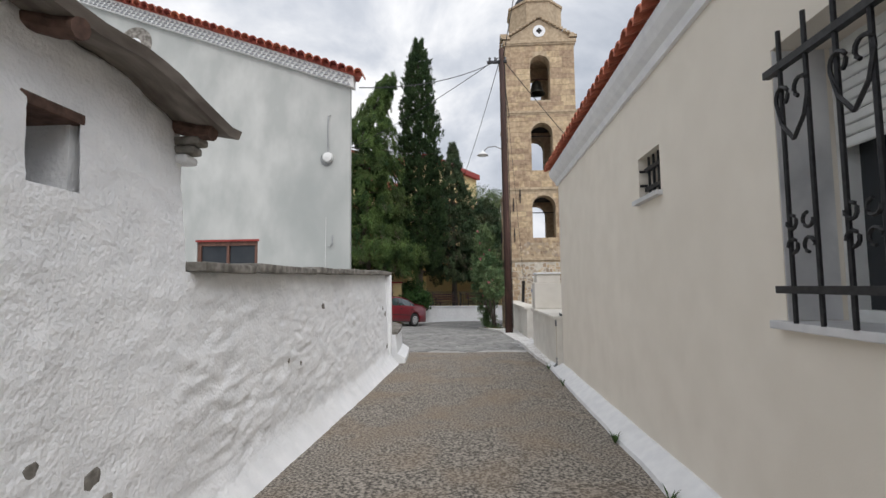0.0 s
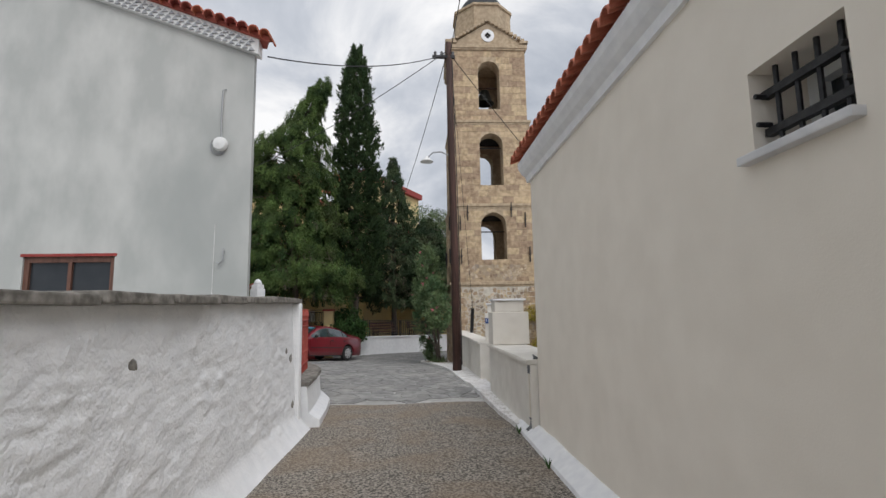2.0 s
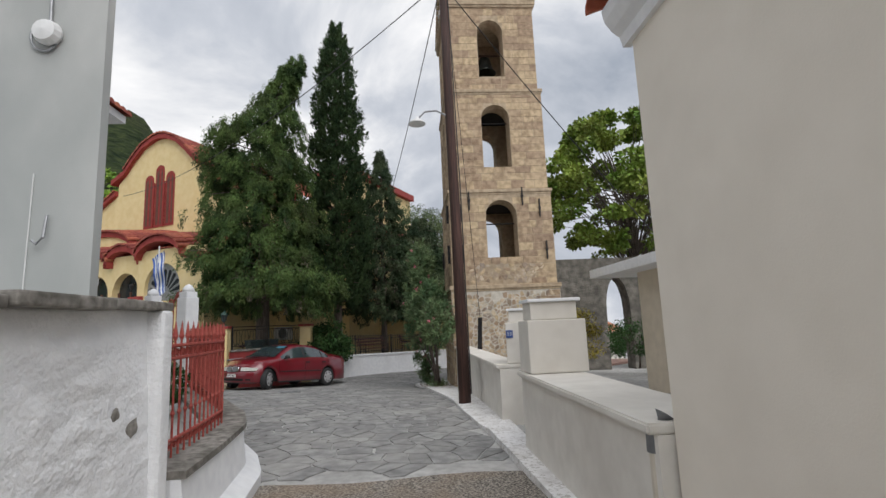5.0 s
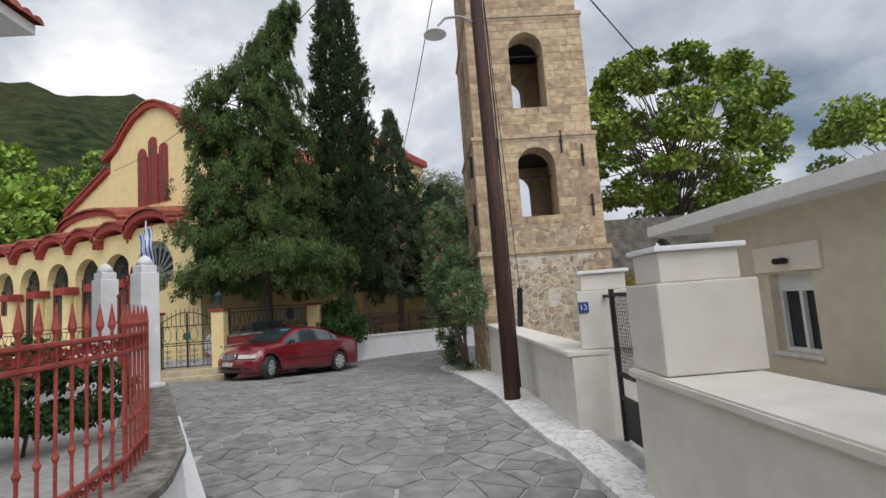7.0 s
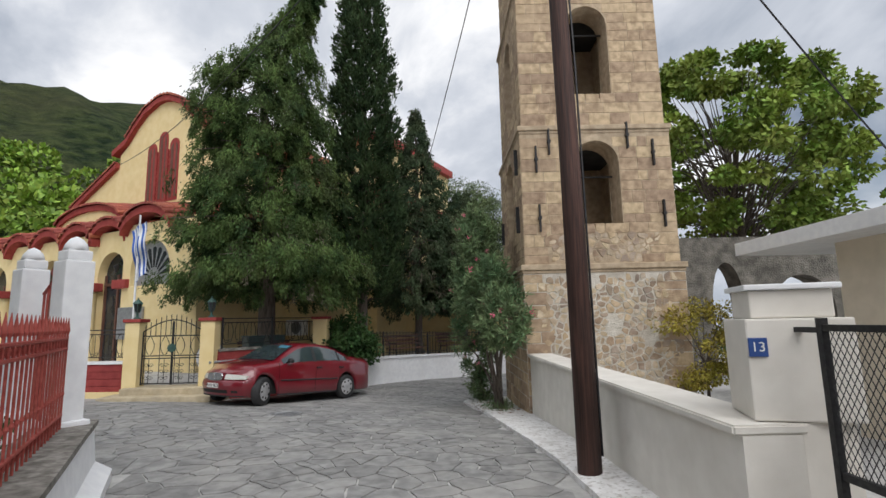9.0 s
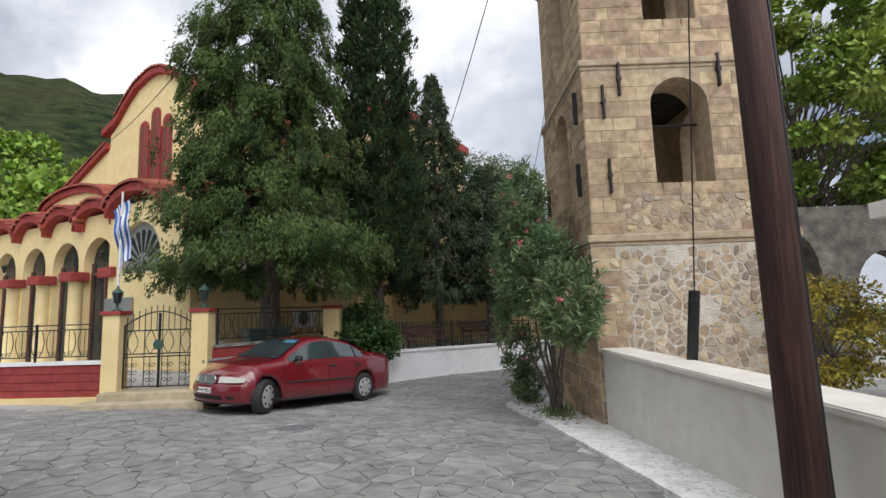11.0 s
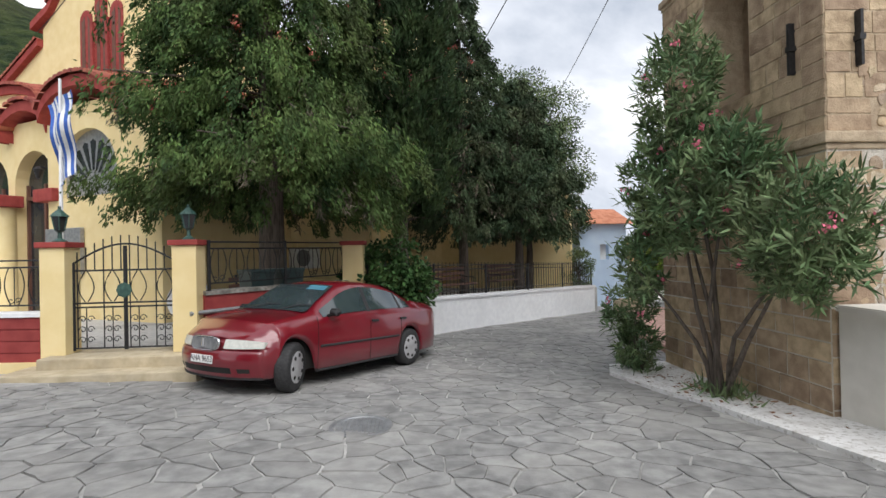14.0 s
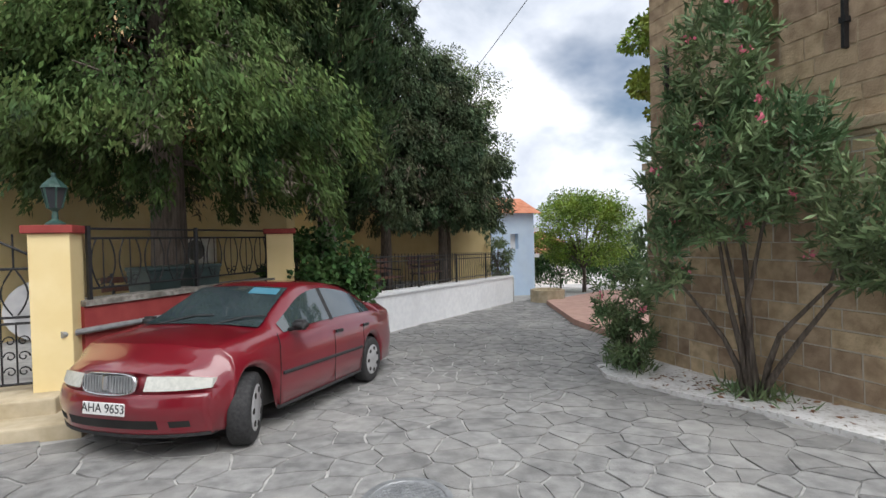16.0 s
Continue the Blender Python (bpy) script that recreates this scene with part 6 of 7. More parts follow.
M["car_glazing"] = mat("car_glazing", (0.03, 0.045, 0.05), (0.05, 0.07, 0.075), 2, 0.04, 0.0, coat=1.0)
for sgn in (1, -1):
    side_glass(-0.14, 0.78, 0.93, 0.75, sgn)
    side_glass(-0.96, -0.22, 0.88, 0.93, sgn)
    side_glass(-1.28, -1.02, 0.6, 0.86, sgn)
    for x0, x1 in ((-0.22, -0.14), (-1.02, -0.96)):
        q = bmesh.new()
        pts = [(x, u) for x, u in ((x0, 0.05), (x1, 0.05), (x1, 0.93), (x0, 0.93))]
        v = []
        for x, u in pts:
            y, z = skin(x, u, 0.007)
            v.append(q.verts.new((x, sgn * y, z)))
        q.faces.new(v if sgn < 0 else v[::-1])
        part("window_pillar", q, M["rubber"], body)
    # belt, rub strip, sill
    q = bmesh.new()
    tube(q, [(x, sgn * (cur(x, HALF) + 0.004), 0.52) for x in np.linspace(-0.9, 0.86, 12)], 0.017, 6)
    part("rub_strip", q, M["rubber"], body)
    q = bmesh.new()
    tube(q, [(x, sgn * (cur(x, HALF) - 0.02), 0.215) for x in np.linspace(-0.9, 0.9, 8)], 0.02, 6)
    part("sill", q, M["rubber"], body)
    for x in (-0.35, -1.1):
        part("door_handle", rbox(x, x + 0.16, sgn * 0.855 - 0.012, sgn * 0.855 + 0.012, 0.775, 0.81, 0.006), M["rubber"], body)
    for x in (0.9, -0.18, -0.98):
        q = bmesh.new()
        tube(q, [(x, sgn * (cur(x, HALF) + 0.0005), 0.24), (x, sgn * (cur(x, HALF) + 0.0015), 0.6), (x, sgn * (cur(x, HALF) - 0.013), 0.8), (x, sgn * (cur(x, HALF) - 0.046), 0.89)], 0.0045, 4)
        part("door_seam", q, M["dark"], body)
    q = bmesh.new()
    box(q, 0.6, 0.72, sgn * 0.9 - 0.07, sgn * 0.9 + 0.07, 0.9, 1.0)
    bmesh.ops.bevel(q, geom=q.edges[:], offset=0.025, segments=3, affect="EDGES")
    tube(q, [(0.68, sgn * 0.78, 0.9), (0.66, sgn * 0.9, 0.93)], 0.02, 6)
    part("door_mirror", q, M["rubber"], body, "black door mirror", smooth=True)
# windscreen and rear window follow the skin
for x0, x1, nm in ((0.32, 0.98, "windscreen"), (-1.5, -0.82, "rear_window")):
    q = bmesh.new()
    rows_q = []
    for k in range(9):
        x = x0 + (x1 - x0) * k / 8
        t_ = smooth_cur(x, TOP)
        wv = smooth_cur(x, ROOFH) - 0.03
        rows_q.append([q.verts.new((x + 0.004, wv * s_, t_ + 0.021 - 0.018 * s_ * s_)) for s_ in np.linspace(-1, 1, 9)])
    for a_, b_ in zip(rows_q, rows_q[1:]):
        for k in range(8):
            q.faces.new((a_[k], b_[k], b_[k + 1], a_[k + 1]))
    bmesh.ops.recalc_face_normals(q, faces=q.faces[:])
    part(nm, q, M["car_glazing"], body, smooth=True)
q = bmesh.new()
for s_ in (-0.45, 0.15):
    tube(q, [(0.99, s_, 0.965), (0.86, s_ + 0.28, 1.035), (0.84, s_ + 0.5, 1.045)], 0.009, 4)
part("wiper", q, M["rubber"], body)
q = bmesh.new()
band_v = []
for x_ in (0.36, 0.47):
    wv = smooth_cur(x_, ROOFH) - 0.06
    band_v.append([q.verts.new((x_ + 0.006, wv * s_, smooth_cur(x_, TOP) + 0.026 - 0.018 * s_ * s_)) for s_ in np.linspace(0.3, 0.95, 9)])
for k in range(8):
    q.faces.new((band_v[0][k], band_v[1][k], band_v[1][k + 1], band_v[0][k + 1]))
M["sunband"] = mat("blue_sun_band", (0.06, 0.2, 0.28), (0.1, 0.26, 0.34), 4, 0.1, 0.0)
part("sun_band", q, M["sunband"], body)
# front: grille, lamps, bumper, plate
q = bmesh.new()
lathe(q, [(0.0, 1.916), (1.0, 1.918), (1.0, 1.948), (0.86, 1.958), (0.86, 1.933), (0.0, 1.93)], 28, axis="y")
for v_ in q.verts:
    x_, y_, z_ = v_.co
    sx = math.copysign(abs(x_) ** 0.55, x_)
    v_.co = (y_ - 0.02 * abs(sx) - 0.1 * (z_ * 0.09) - 0.008, sx * 0.26, 0.6 + math.copysign(abs(z_) ** 0.6, z_) * 0.085)
gr = part("grille_surround", q, M["chrome"], body, "chrome grille surround", smooth=True)
for k in range(17):
    y_ = -0.22 + k * 0.0275
    part("grille_slat", rbox(1.918, 1.936, y_ - 0.006, y_ + 0.006, 0.535, 0.665, 0.003, 1), M["grey_metal"], gr)
part("badge", rbox(1.93, 1.953, -0.025, 0.025, 0.555, 0.67, 0.01), M["chrome"], gr)


def strip(y0, y1, za, zb, out, n=14, taper=0.0, nz=5):
    """A thin raised panel across the nose, between two heights."""
    q = bmesh.new()
    rows_s = []
    for k in range(n + 1):
        y_ = y0 + (y1 - y0) * k / n
        e = taper * (k / n) ** 3
        lo, hi = za + e * 0.3, zb - e
        zs_ = [lo + (hi - lo) * m_ / nz for m_ in range(nz + 1)]
        rows_s.append([q.verts.new((nose(y_, lo) - 0.06, y_, lo))] + [q.verts.new((nose(y_, z_) + out, y_, z_)) for z_ in zs_] + [q.verts.new((nose(y_, hi) - 0.06, y_, hi))])
    m_ = nz + 3
    for p, r2 in zip(rows_s, rows_s[1:]):
        for k in range(m_):
            q.faces.new((p[k], p[(k + 1) % m_], r2[(k + 1) % m_], r2[k]))
    q.faces.new(rows_s[0])
    q.faces.new(rows_s[-1][::-1])
    bmesh.ops.recalc_face_normals(q, faces=q.faces[:])
    return q


for sgn in (1, -1):
    part("headlight", strip(sgn * 0.31, sgn * 0.745, 0.55, 0.655, 0.01, 18, 0.03), M["lens"], body, "cloudy headlight")
    part("fog_lamp", strip(sgn * 0.5, sgn * 0.63, 0.275, 0.325, 0.011, 6), M["dark"], body)
    q = bmesh.new()
    box(q, -2.33, -2.2, sgn * 0.5 - 0.12, sgn * 0.5 + 0.12, 0.72, 0.84)
    part("tail_light", q, M["red_trim"], body)
q = strip(-0.745, 0.745, 0.21, 0.525, 0.008, 40, 0.0, 10)
bump_ = part("front_bumper", q, M["paint_red"], body, smooth=True)
part("air_intake", strip(-0.42, 0.42, 0.265, 0.335, 0.011), M["dark"], bump_)
part("chin_strip", strip(-0.74, 0.74, 0.195, 0.222, 0.012, 30), M["rubber"], bump_)
plate = part("number_plate", rbox(1.95, 1.962, -0.2, 0.2, 0.37, 0.465, 0.004, 1), M["plate"], bump_, "white number plate")
lettering("AHA 9653", 0.096, Matrix(((0, 0, 1, 1.9635), (1, 0, 0, 0), (0, 1, 0, 0.42), (0, 0, 0, 1))), plate, M["rubber"])
q = bmesh.new()
box(q, -1.95, 1.6, -0.68, 0.68, 0.22, 0.62)
part("underbody", q, M["dark"], body)
for nm, x, sgn, steer in (("wheel", XF, 1, 24), ("wheel", XF, -1, 24), ("wheel", XR, 1, 0), ("wheel", XR, -1, 0)):
    q = bmesh.new()
    lathe(q, [(0.19, -0.09), (0.27, -0.092), (0.292, -0.075), (0.3, -0.04), (0.3, 0.04), (0.292, 0.075), (0.27, 0.092), (0.19, 0.09)], 32, axis="y")
    tyre = part("wheel", q, M["rubber"], car, "black tyre with silver wheel trim", smooth=True)
    tyre.matrix_basis = pose(x, sgn * 0.75, WR, 0, 0, steer)
    q = bmesh.new()
    lathe(q, [(0.195, 0.06), (0.2, 0.088), (0.185, 0.094), (0.12, 0.1), (0.05, 0.106), (0.0, 0.106)], 28, axis="y")
    if sgn < 0:
        for v_ in q.verts:
            v_.co.y *= -1
        bmesh.ops.reverse_faces(q, faces=q.faces[:])
    rim = part("wheel_trim", q, M["hubcap"], tyre, smooth=True)
    q = bmesh.new()
    for k in range(7):
        a = 2 * math.pi * k / 7
        lathe(q, [(0.026, 0.09 * sgn), (0.026, 0.104 * sgn)], 8, (0.145 * math.cos(a), 0, 0.145 * math.sin(a)), "y")
    part("trim_hole", q, M["dark"], tyre)

# ---- vegetation ----


def leaves(name, c, d, L, W, material, parent, seed=0, label=""):
    """Many small pointed leaves as one mesh: c places, d directions (both N x 3)."""
    r = np.random.default_rng(seed)
    n = len(c)
    d = d / (np.linalg.norm(d, axis=1, keepdims=True) + 1e-9)
    s = np.cross(d, r.normal(size=(n, 3)))
    s /= np.linalg.norm(s, axis=1, keepdims=True) + 1e-9
    ln = (L * r.uniform(0.6, 1.3, (n, 1)))
    wd = (W * r.uniform(0.7, 1.3, (n, 1)))
    v = np.empty((n, 4, 3))
    v[:, 0], v[:, 2] = c, c + d * ln
    v[:, 1], v[:, 3] = c + d * ln * 0.45 + s * wd / 2, c + d * ln * 0.45 - s * wd / 2
    me_ = bpy.data.meshes.new(name)
    me_.vertices.add(4 * n)
    me_.vertices.foreach_set("co", v.ravel())
    me_.loops.add(4 * n)
    me_.loops.foreach_set("vertex_index", np.arange(4 * n, dtype=np.int32))
    me_.polygons.add(n)
    me_.polygons.foreach_set("loop_start", np.arange(0, 4 * n, 4, dtype=np.int32))
    me_.update(calc_edges=True)
    me_.materials.append(material)
    ob = new(name, me_)
    ob.parent = parent
    if label:
        tagged(ob, label)
    return ob


def conifer(m, height, low, radii, material, label, n_br, clumps, per, L, W, hang=0.5, path=((0, 0), (20, 0)), trunk_r=0.22, seed=1, name="cypress_tree", dead=0.0):
    """A conifer: tapered trunk, limbs and clumped sprays that hang (hang > 0) or rise (hang < 0). radii: (height, radius), path: (height, shift in x)."""
    r = np.random.default_rng(seed)
    t = thing(name, m, label, "tree")
    q = bmesh.new()
    tube(q, [(cur(height * 0.95 * u, path), 0, height * 0.95 * u - 0.15) for u in np.linspace(0, 1, 12)], trunk_r, 10, 0.03)
    part("trunk", q, M["bark"], t, smooth=True)
    cs, ds, dc, dd = [], [], [], []
    q = bmesh.new()
    for k in range(n_br):
        z = low + (height - low) * ((k + r.uniform(0, 1)) / n_br) ** 1.1
        a = k * 2.39996 + r.uniform(-0.35, 0.35)
        R = cur(z, radii) * r.uniform(0.6, 1.18)
        o = np.array([cur(z, path), 0, z])
        hd = np.array([math.cos(a), math.sin(a), 0])
        end = o + hd * R + np.array([0, 0, R * (r.uniform(0.0, 0.3) - 0.25 * hang)])
        if R > 0.6 and k % 3 == 0:
            tube(q, [o, o * 0.5 + end * 0.5 + np.array([0, 0, 0.12 * R]), end * 0.97 + o * 0.03], 0.035, 4, 0.008)
        side = np.array([-hd[1], hd[0], 0])
        nc = max(2, int(clumps * (0.35 + R / 2)))
        for c in range(nc):
            f = r.uniform(0.3, 1.0) ** 0.55
            p = o + (end - o) * f + side * r.normal() * 0.22 * R * f + np.array([0, 0, r.normal() * 0.08])
            ln = r.uniform(0.25, 0.7) * abs(hang) + 0.12
            s_ = r.uniform(0, 1, per)
            down = np.array([0, 0, -1.0 if hang > 0 else 1.0])
            wid = (0.05 + 0.026 * R) * (1 - 0.65 * s_)[:, None]
            pts = p + (down * ln + hd * 0.3 * ln) * s_[:, None] + r.normal(size=(per, 3)) * wid * np.array([1, 1, 0.5])
            d = hd * 0.45 + r.normal(size=(per, 3)) * 0.4 + down * 0.9
            if r.uniform() < dead and z < height * 0.45:
                dc.append(pts[: per // 2])
                dd.append(d[: per // 2])
            else:
                cs.append(pts)
                ds.append(d)
    part("limb", q, M["bark"], t)
    leaves("crown", np.concatenate(cs), np.concatenate(ds), L, W, material, t, seed)
    if dc:
        leaves("dead_sprays", np.concatenate(dc), np.concatenate(dd), L * 1.2, W * 0.7, M["dead_twig"], t, seed + 1, "dry grey-brown hanging sprays")
    return t


M["dead_twig"] = mat("dry_grey_brown_twig", (0.11, 0.095, 0.07), (0.2, 0.175, 0.13), 3, 0.9, 0.0, per_island=0.3, spec=0.15)
conifer(pose(-5.36, 23.9, 0.1), 12.2, 2.5, [(2.2, 1.5), (2.9, 2.6), (3.7, 2.6), (4.8, 1.9), (7, 1.7), (8.6, 1.75), (9.5, 1.35), (10.2, 0.65), (12.2, 0.25)], M["conifer"], "large spreading conifer with drooping green sprays", 320, 7, 120, 0.11, 0.03, 0.8, [(0, 0), (5, 0), (9, -0.35), (10.5, 0.4), (12.2, 1.2)], 0.27, 3, "conifer_tree", 0.05)
conifer(pose(-2.95, 26.0, 0.1), 14.6, 2.0, [(1.9, 0.8), (3.2, 1.3), (6.5, 1.2), (10, 0.95), (13, 0.62), (14.6, 0.12)], M["cypress"], "tall narrow dark green cypress tree", 620, 6, 34, 0.15, 0.045, -0.4, [(0, 0), (15, 0)], 0.2, 5)
conifer(pose(-1.2, 28.6, 0.1), 9.9, 1.9, [(1.8, 1.5), (3, 1.8), (6, 1.2), (8.5, 0.5), (9.9, 0.08)], M["fir"], "dark green fir tree with layered branches", 300, 7, 36, 0.14, 0.04, 0.35, [(0, 0), (15, 0)], 0.16, 7, "fir_tree", 0.08)
conifer(pose(0.6, 29.3, 0.1), 6.6, 1.9, [(1.8, 1.4), (2.8, 1.9), (5, 1.3), (6.6, 0.2)], M["fir"], "dense dark fir tree with brown inner twigs", 260, 7, 36, 0.14, 0.04, 0.35, [(0, 0), (15, 0)], 0.15, 8, "fir_tree", 0.08)


def broadleaf(m, height, crown, n, L, W, material, label, seed=1, trunk_r=0.2, limbs=9, name="tree", clump=0.55, fork=0.35):
    """A broadleaf tree: trunk, limbs to each clump, leaves in clumps. crown: (centre z, radius xy, radius z)."""
    r = np.random.default_rng(seed)
    t = thing(name, m, label, "tree" if height > 3 else "shrub")
    q = bmesh.new()
    tube(q, [(0, 0, -0.2), (0.05, 0.03, height * fork * 0.5), (0, 0, height * fork)] + ([(0.05, 0, height * (fork + 0.4))] if height > 5 else []), trunk_r, 10, trunk_r * (0.2 if height > 5 else 0.7))
    part("trunk", q, M["bark"], t, smooth=True)
    q = bmesh.new()
    cs, ds = [], []
    cz, rx, rz = crown
    for k in range(limbs):
        a = k * 2.39996
        w = math.sqrt((k + 0.5) / limbs)
        zz = r.uniform(-0.85, 0.95)
        s_ = math.sqrt(max(0.05, 1 - zz * zz)) * (0.55 + 0.45 * w)
        end = np.array([rx * s_ * math.cos(a), rx * s_ * math.sin(a), cz + rz * zz])
        st = np.array([0, 0, height * (fork * r.uniform(0.75, 1) + (0.4 * r.uniform(0, 1) if height > 5 else 0))])
        tube(q, [st, st * 0.5 + end * 0.5 + np.array([0, 0, 0.1 * rz]), end], min(0.03, trunk_r * 0.3), 5, 0.008)
        m_ = n // limbs
        f = r.normal(size=(m_, 3))
        f /= np.linalg.norm(f, axis=1, keepdims=True)
        c = end + f * (r.uniform(0.15, 1, (m_, 1)) ** 0.5) * clump * rx * np.array([1, 1, 0.6]) * r.uniform(0.6, 1.25)
        cs.append(c)
        ds.append(f + np.array([0, 0, -0.35]) + r.normal(size=(m_, 3)) * 0.6)
    part("limb", q, M["bark"], t)
    leaves("crown", np.concatenate(cs), np.concatenate(ds), L, W, material, t, seed)
    return t


broadleaf(pose(9.9, 26.2, -0.5), 11.0, (7.5, 3.9, 3.4), 34000, 0.19, 0.14, M["plane_leaf"], "tall plane tree with yellow-green leaves and gaps", 11, 0.24, 150, "plane_tree", 0.13, 0.3)
broadleaf(pose(20.5, 27, -0.5), 10.5, (7.2, 3.0, 2.8), 9000, 0.24, 0.17, M["plane_leaf"], "tall plane tree with yellow-green leaves and gaps", 12, 0.26, 34, "plane_tree", 0.3)
broadleaf(pose(1.3, 31.0, 0.1), 7.4, (4.4, 1.9, 2.8), 24000, 0.11, 0.035, M["olive"], "bushy grey-green tree behind the white wall", 13, 0.14, 60, "tree", 0.36)
broadleaf(pose(2.3, 33.0, -0.4), 6.6, (3.9, 1.6, 2.6), 16000, 0.1, 0.05, M["fir"], "dense dark green tree behind the white wall", 14, 0.13, 46, "tree", 0.4)
broadleaf(pose(-0.2, 32.5, 0.1), 8.5, (5.4, 2.1, 2.6), 16000, 0.11, 0.04, M["olive"], "bushy grey-green tree behind the white wall", 15, 0.14, 46, "tree", 0.38)
broadleaf(pose(8.9, 34.5, -0.9), 4.4, (2.6, 2.0, 1.45), 30000, 0.12, 0.05, M["bush"], "rounded bright green tree with bare stems", 16, 0.1, 50, "tree", 0.42, 0.25)
broadleaf(pose(4.3, 18.55, 0.0), 2.0, (0.95, 0.65, 0.8), 5500, 0.07, 0.035, M["ochre_bush"], "yellow-green climbing shrub at the tower foot", 17, 0.03, 22, "shrub", 0.5)
broadleaf(pose(7.3, 21.0, 0.0), 1.4, (0.8, 0.8, 0.5), 4000, 0.07, 0.035, M["ivy"], "dark green shrub behind the wall", 18, 0.03, 22, "shrub", 0.5)
broadleaf(pose(-3.2, 24.7, 0.1), 1.7, (0.8, 0.75, 0.75), 7000, 0.1, 0.075, M["ivy"], "dense ivy shrub spilling over the wall", 19, 0.03, 26, "shrub", 0.5)
broadleaf(pose(2.9, 30.6, 0.1), 1.5, (0.7, 0.45, 0.6), 3000, 0.09, 0.03, M["olive"], "grey-green shrub at the wall end", 20, 0.03, 20, "shrub", 0.5)
broadleaf(pose(-3.9, 12.4, 0.3), 1.3, (0.65, 0.38, 0.45), 4500, 0.06, 0.035, M["ivy"], "leafy garden shrub behind the red railing", 21, 0.02, 18, "shrub", 0.5)
broadleaf(pose(-3.55, 12.9, 0.3), 0.8, (0.45, 0.3, 0.25), 3000, 0.055, 0.03, M["ivy"], "low garden shrub with blue flowers", 22, 0.02, 14, "shrub", 0.5)

for k, (x, y) in enumerate(((7.2, 37.5), (10.2, 38.5), (13.2, 38), (16, 40))):
    broadleaf(pose(x, y, h(x, y)), 2.4, (1.2, 1.5, 0.9), 5000, 0.13, 0.07, M["ivy"], "dark green roadside shrub at the far end", 40 + k, 0.05, 26, "shrub", 0.5)

# garden soil behind the railing
bm = bmesh.new()
slab(bm, [(-2.0, 8.9), (-2.0, 10.7), (-2.9, 12.4), (-4.0, 14.4), (-7.5, 14.6), (-7.5, 11.5), (-2.4, 9.9)], -0.3, 0.32)
tagged(part("garden_ground", bm, M["mortar"]), "pale paved front garden behind the railing", "garden", kind="structure")


def oleander(x, y, masses, seed, label):
    """Bare leaning stems that fork into whorls of long narrow leaves. masses: (x, y, z, rx, ry, rz, stems, whorls)."""
    r = np.random.default_rng(seed)
    t = thing("oleander", pose(x, y, h(x, y)), label, "shrub", "oleanders")
    cs, ds, fl = [], [], []
    for mx_, my_, mz_, ax, ay, az_, stems, whorls in masses:
        ctr_ = np.array([mx_, my_, mz_])
        ends = []
        for k in range(stems):
            u = r.normal(size=3)
            u /= np.linalg.norm(u)
            end = ctr_ + u * np.array([ax, ay, az_]) * 0.7
            knee = np.array([0.35 * mx_ + r.normal() * 0.06, 0.35 * my_ + r.normal() * 0.06, 0.42 * mz_])
            q = bmesh.new()
            tube(q, [(r.normal() * 0.05, r.normal() * 0.05, -0.1), knee * 0.55 + np.array([0.03, 0.02, 0]), knee, ctr_ * 0.5 + knee * 0.5, end], 0.04, 7, 0.008)
            part("stem", q, M["bark"], t, smooth=True)
            ends.append((knee, end))
        for j in range(whorls):
            u = r.normal(size=3)
            u /= np.linalg.norm(u)
            p = ctr_ + u * np.array([ax, ay, az_]) * r.uniform(0.35, 1.0) ** 0.6
            m_ = 22
            axis = u * 0.5 + np.array([0, 0, 0.5])
            cs.append(p + axis * r.uniform(-0.12, 0.12, (m_, 1)) + r.normal(size=(m_, 3)) * 0.02)
            ds.append(axis * 0.7 + r.normal(size=(m_, 3)) * 0.62)
            if r.uniform() < 0.035:
                fl.append(p + axis * 0.2)
    leaves("foliage", np.concatenate(cs), np.concatenate(ds), 0.15, 0.027, M["oleander"], t, seed)
    for p in fl:
        c = np.repeat(p[None], 16, 0) + r.normal(size=(16, 3)) * 0.025
        leaves("flower", c, r.normal(size=c.shape) + np.array([0, 0, 0.4]), 0.036, 0.03, M["flower"], t, seed, "pink flowers")
    c = np.stack([r.normal(size=200) * 0.12, r.normal(size=200) * 0.18, np.full(200, 0.05)], 1)
    leaves("ground_shoots", c, r.normal(size=(200, 3)) * 0.6 + np.array([0, 0, 0.8]), 0.2, 0.022, M["oleander"], t, seed)
    return t


oleander(0.74, 19.7, [(-0.32, 0.25, 2.45, 0.55, 0.8, 0.85, 2, 230), (-0.35, 0.1, 3.45, 0.42, 0.55, 0.75, 1, 120), (0.02, -1.2, 1.8, 0.5, 0.6, 0.6, 2, 150), (-0.6, 0.6, 1.5, 0.3, 0.4, 0.45, 1, 40), (-0.1, -0.35, 2.5, 0.4, 0.55, 0.65, 1, 90)], 31, "tall leggy oleander with pink flowers by the tower")
oleander(0.55, 21.4, [(-0.05, 0, 0.95, 0.36, 0.42, 0.5, 3, 55), (0, -0.1, 0.4, 0.3, 0.35, 0.3, 2, 40)], 32, "low oleander bush at the tower corner")
r_ = np.random.default_rng(77)
t_ = tagged(leaves("fallen_leaves", np.stack([0.8 + 0.25 * r_.normal(size=160), 20.1 + 0.6 * r_.normal(size=160), np.zeros(160)], 1) + np.array([0, 0, -0.22]), r_.normal(size=(160, 3)) * np.array([1, 1, 0.1]), 0.09, 0.03, M["dry"], None, 5), "scattered dry brown fallen leaves", "fallen leaves", kind="stuff")
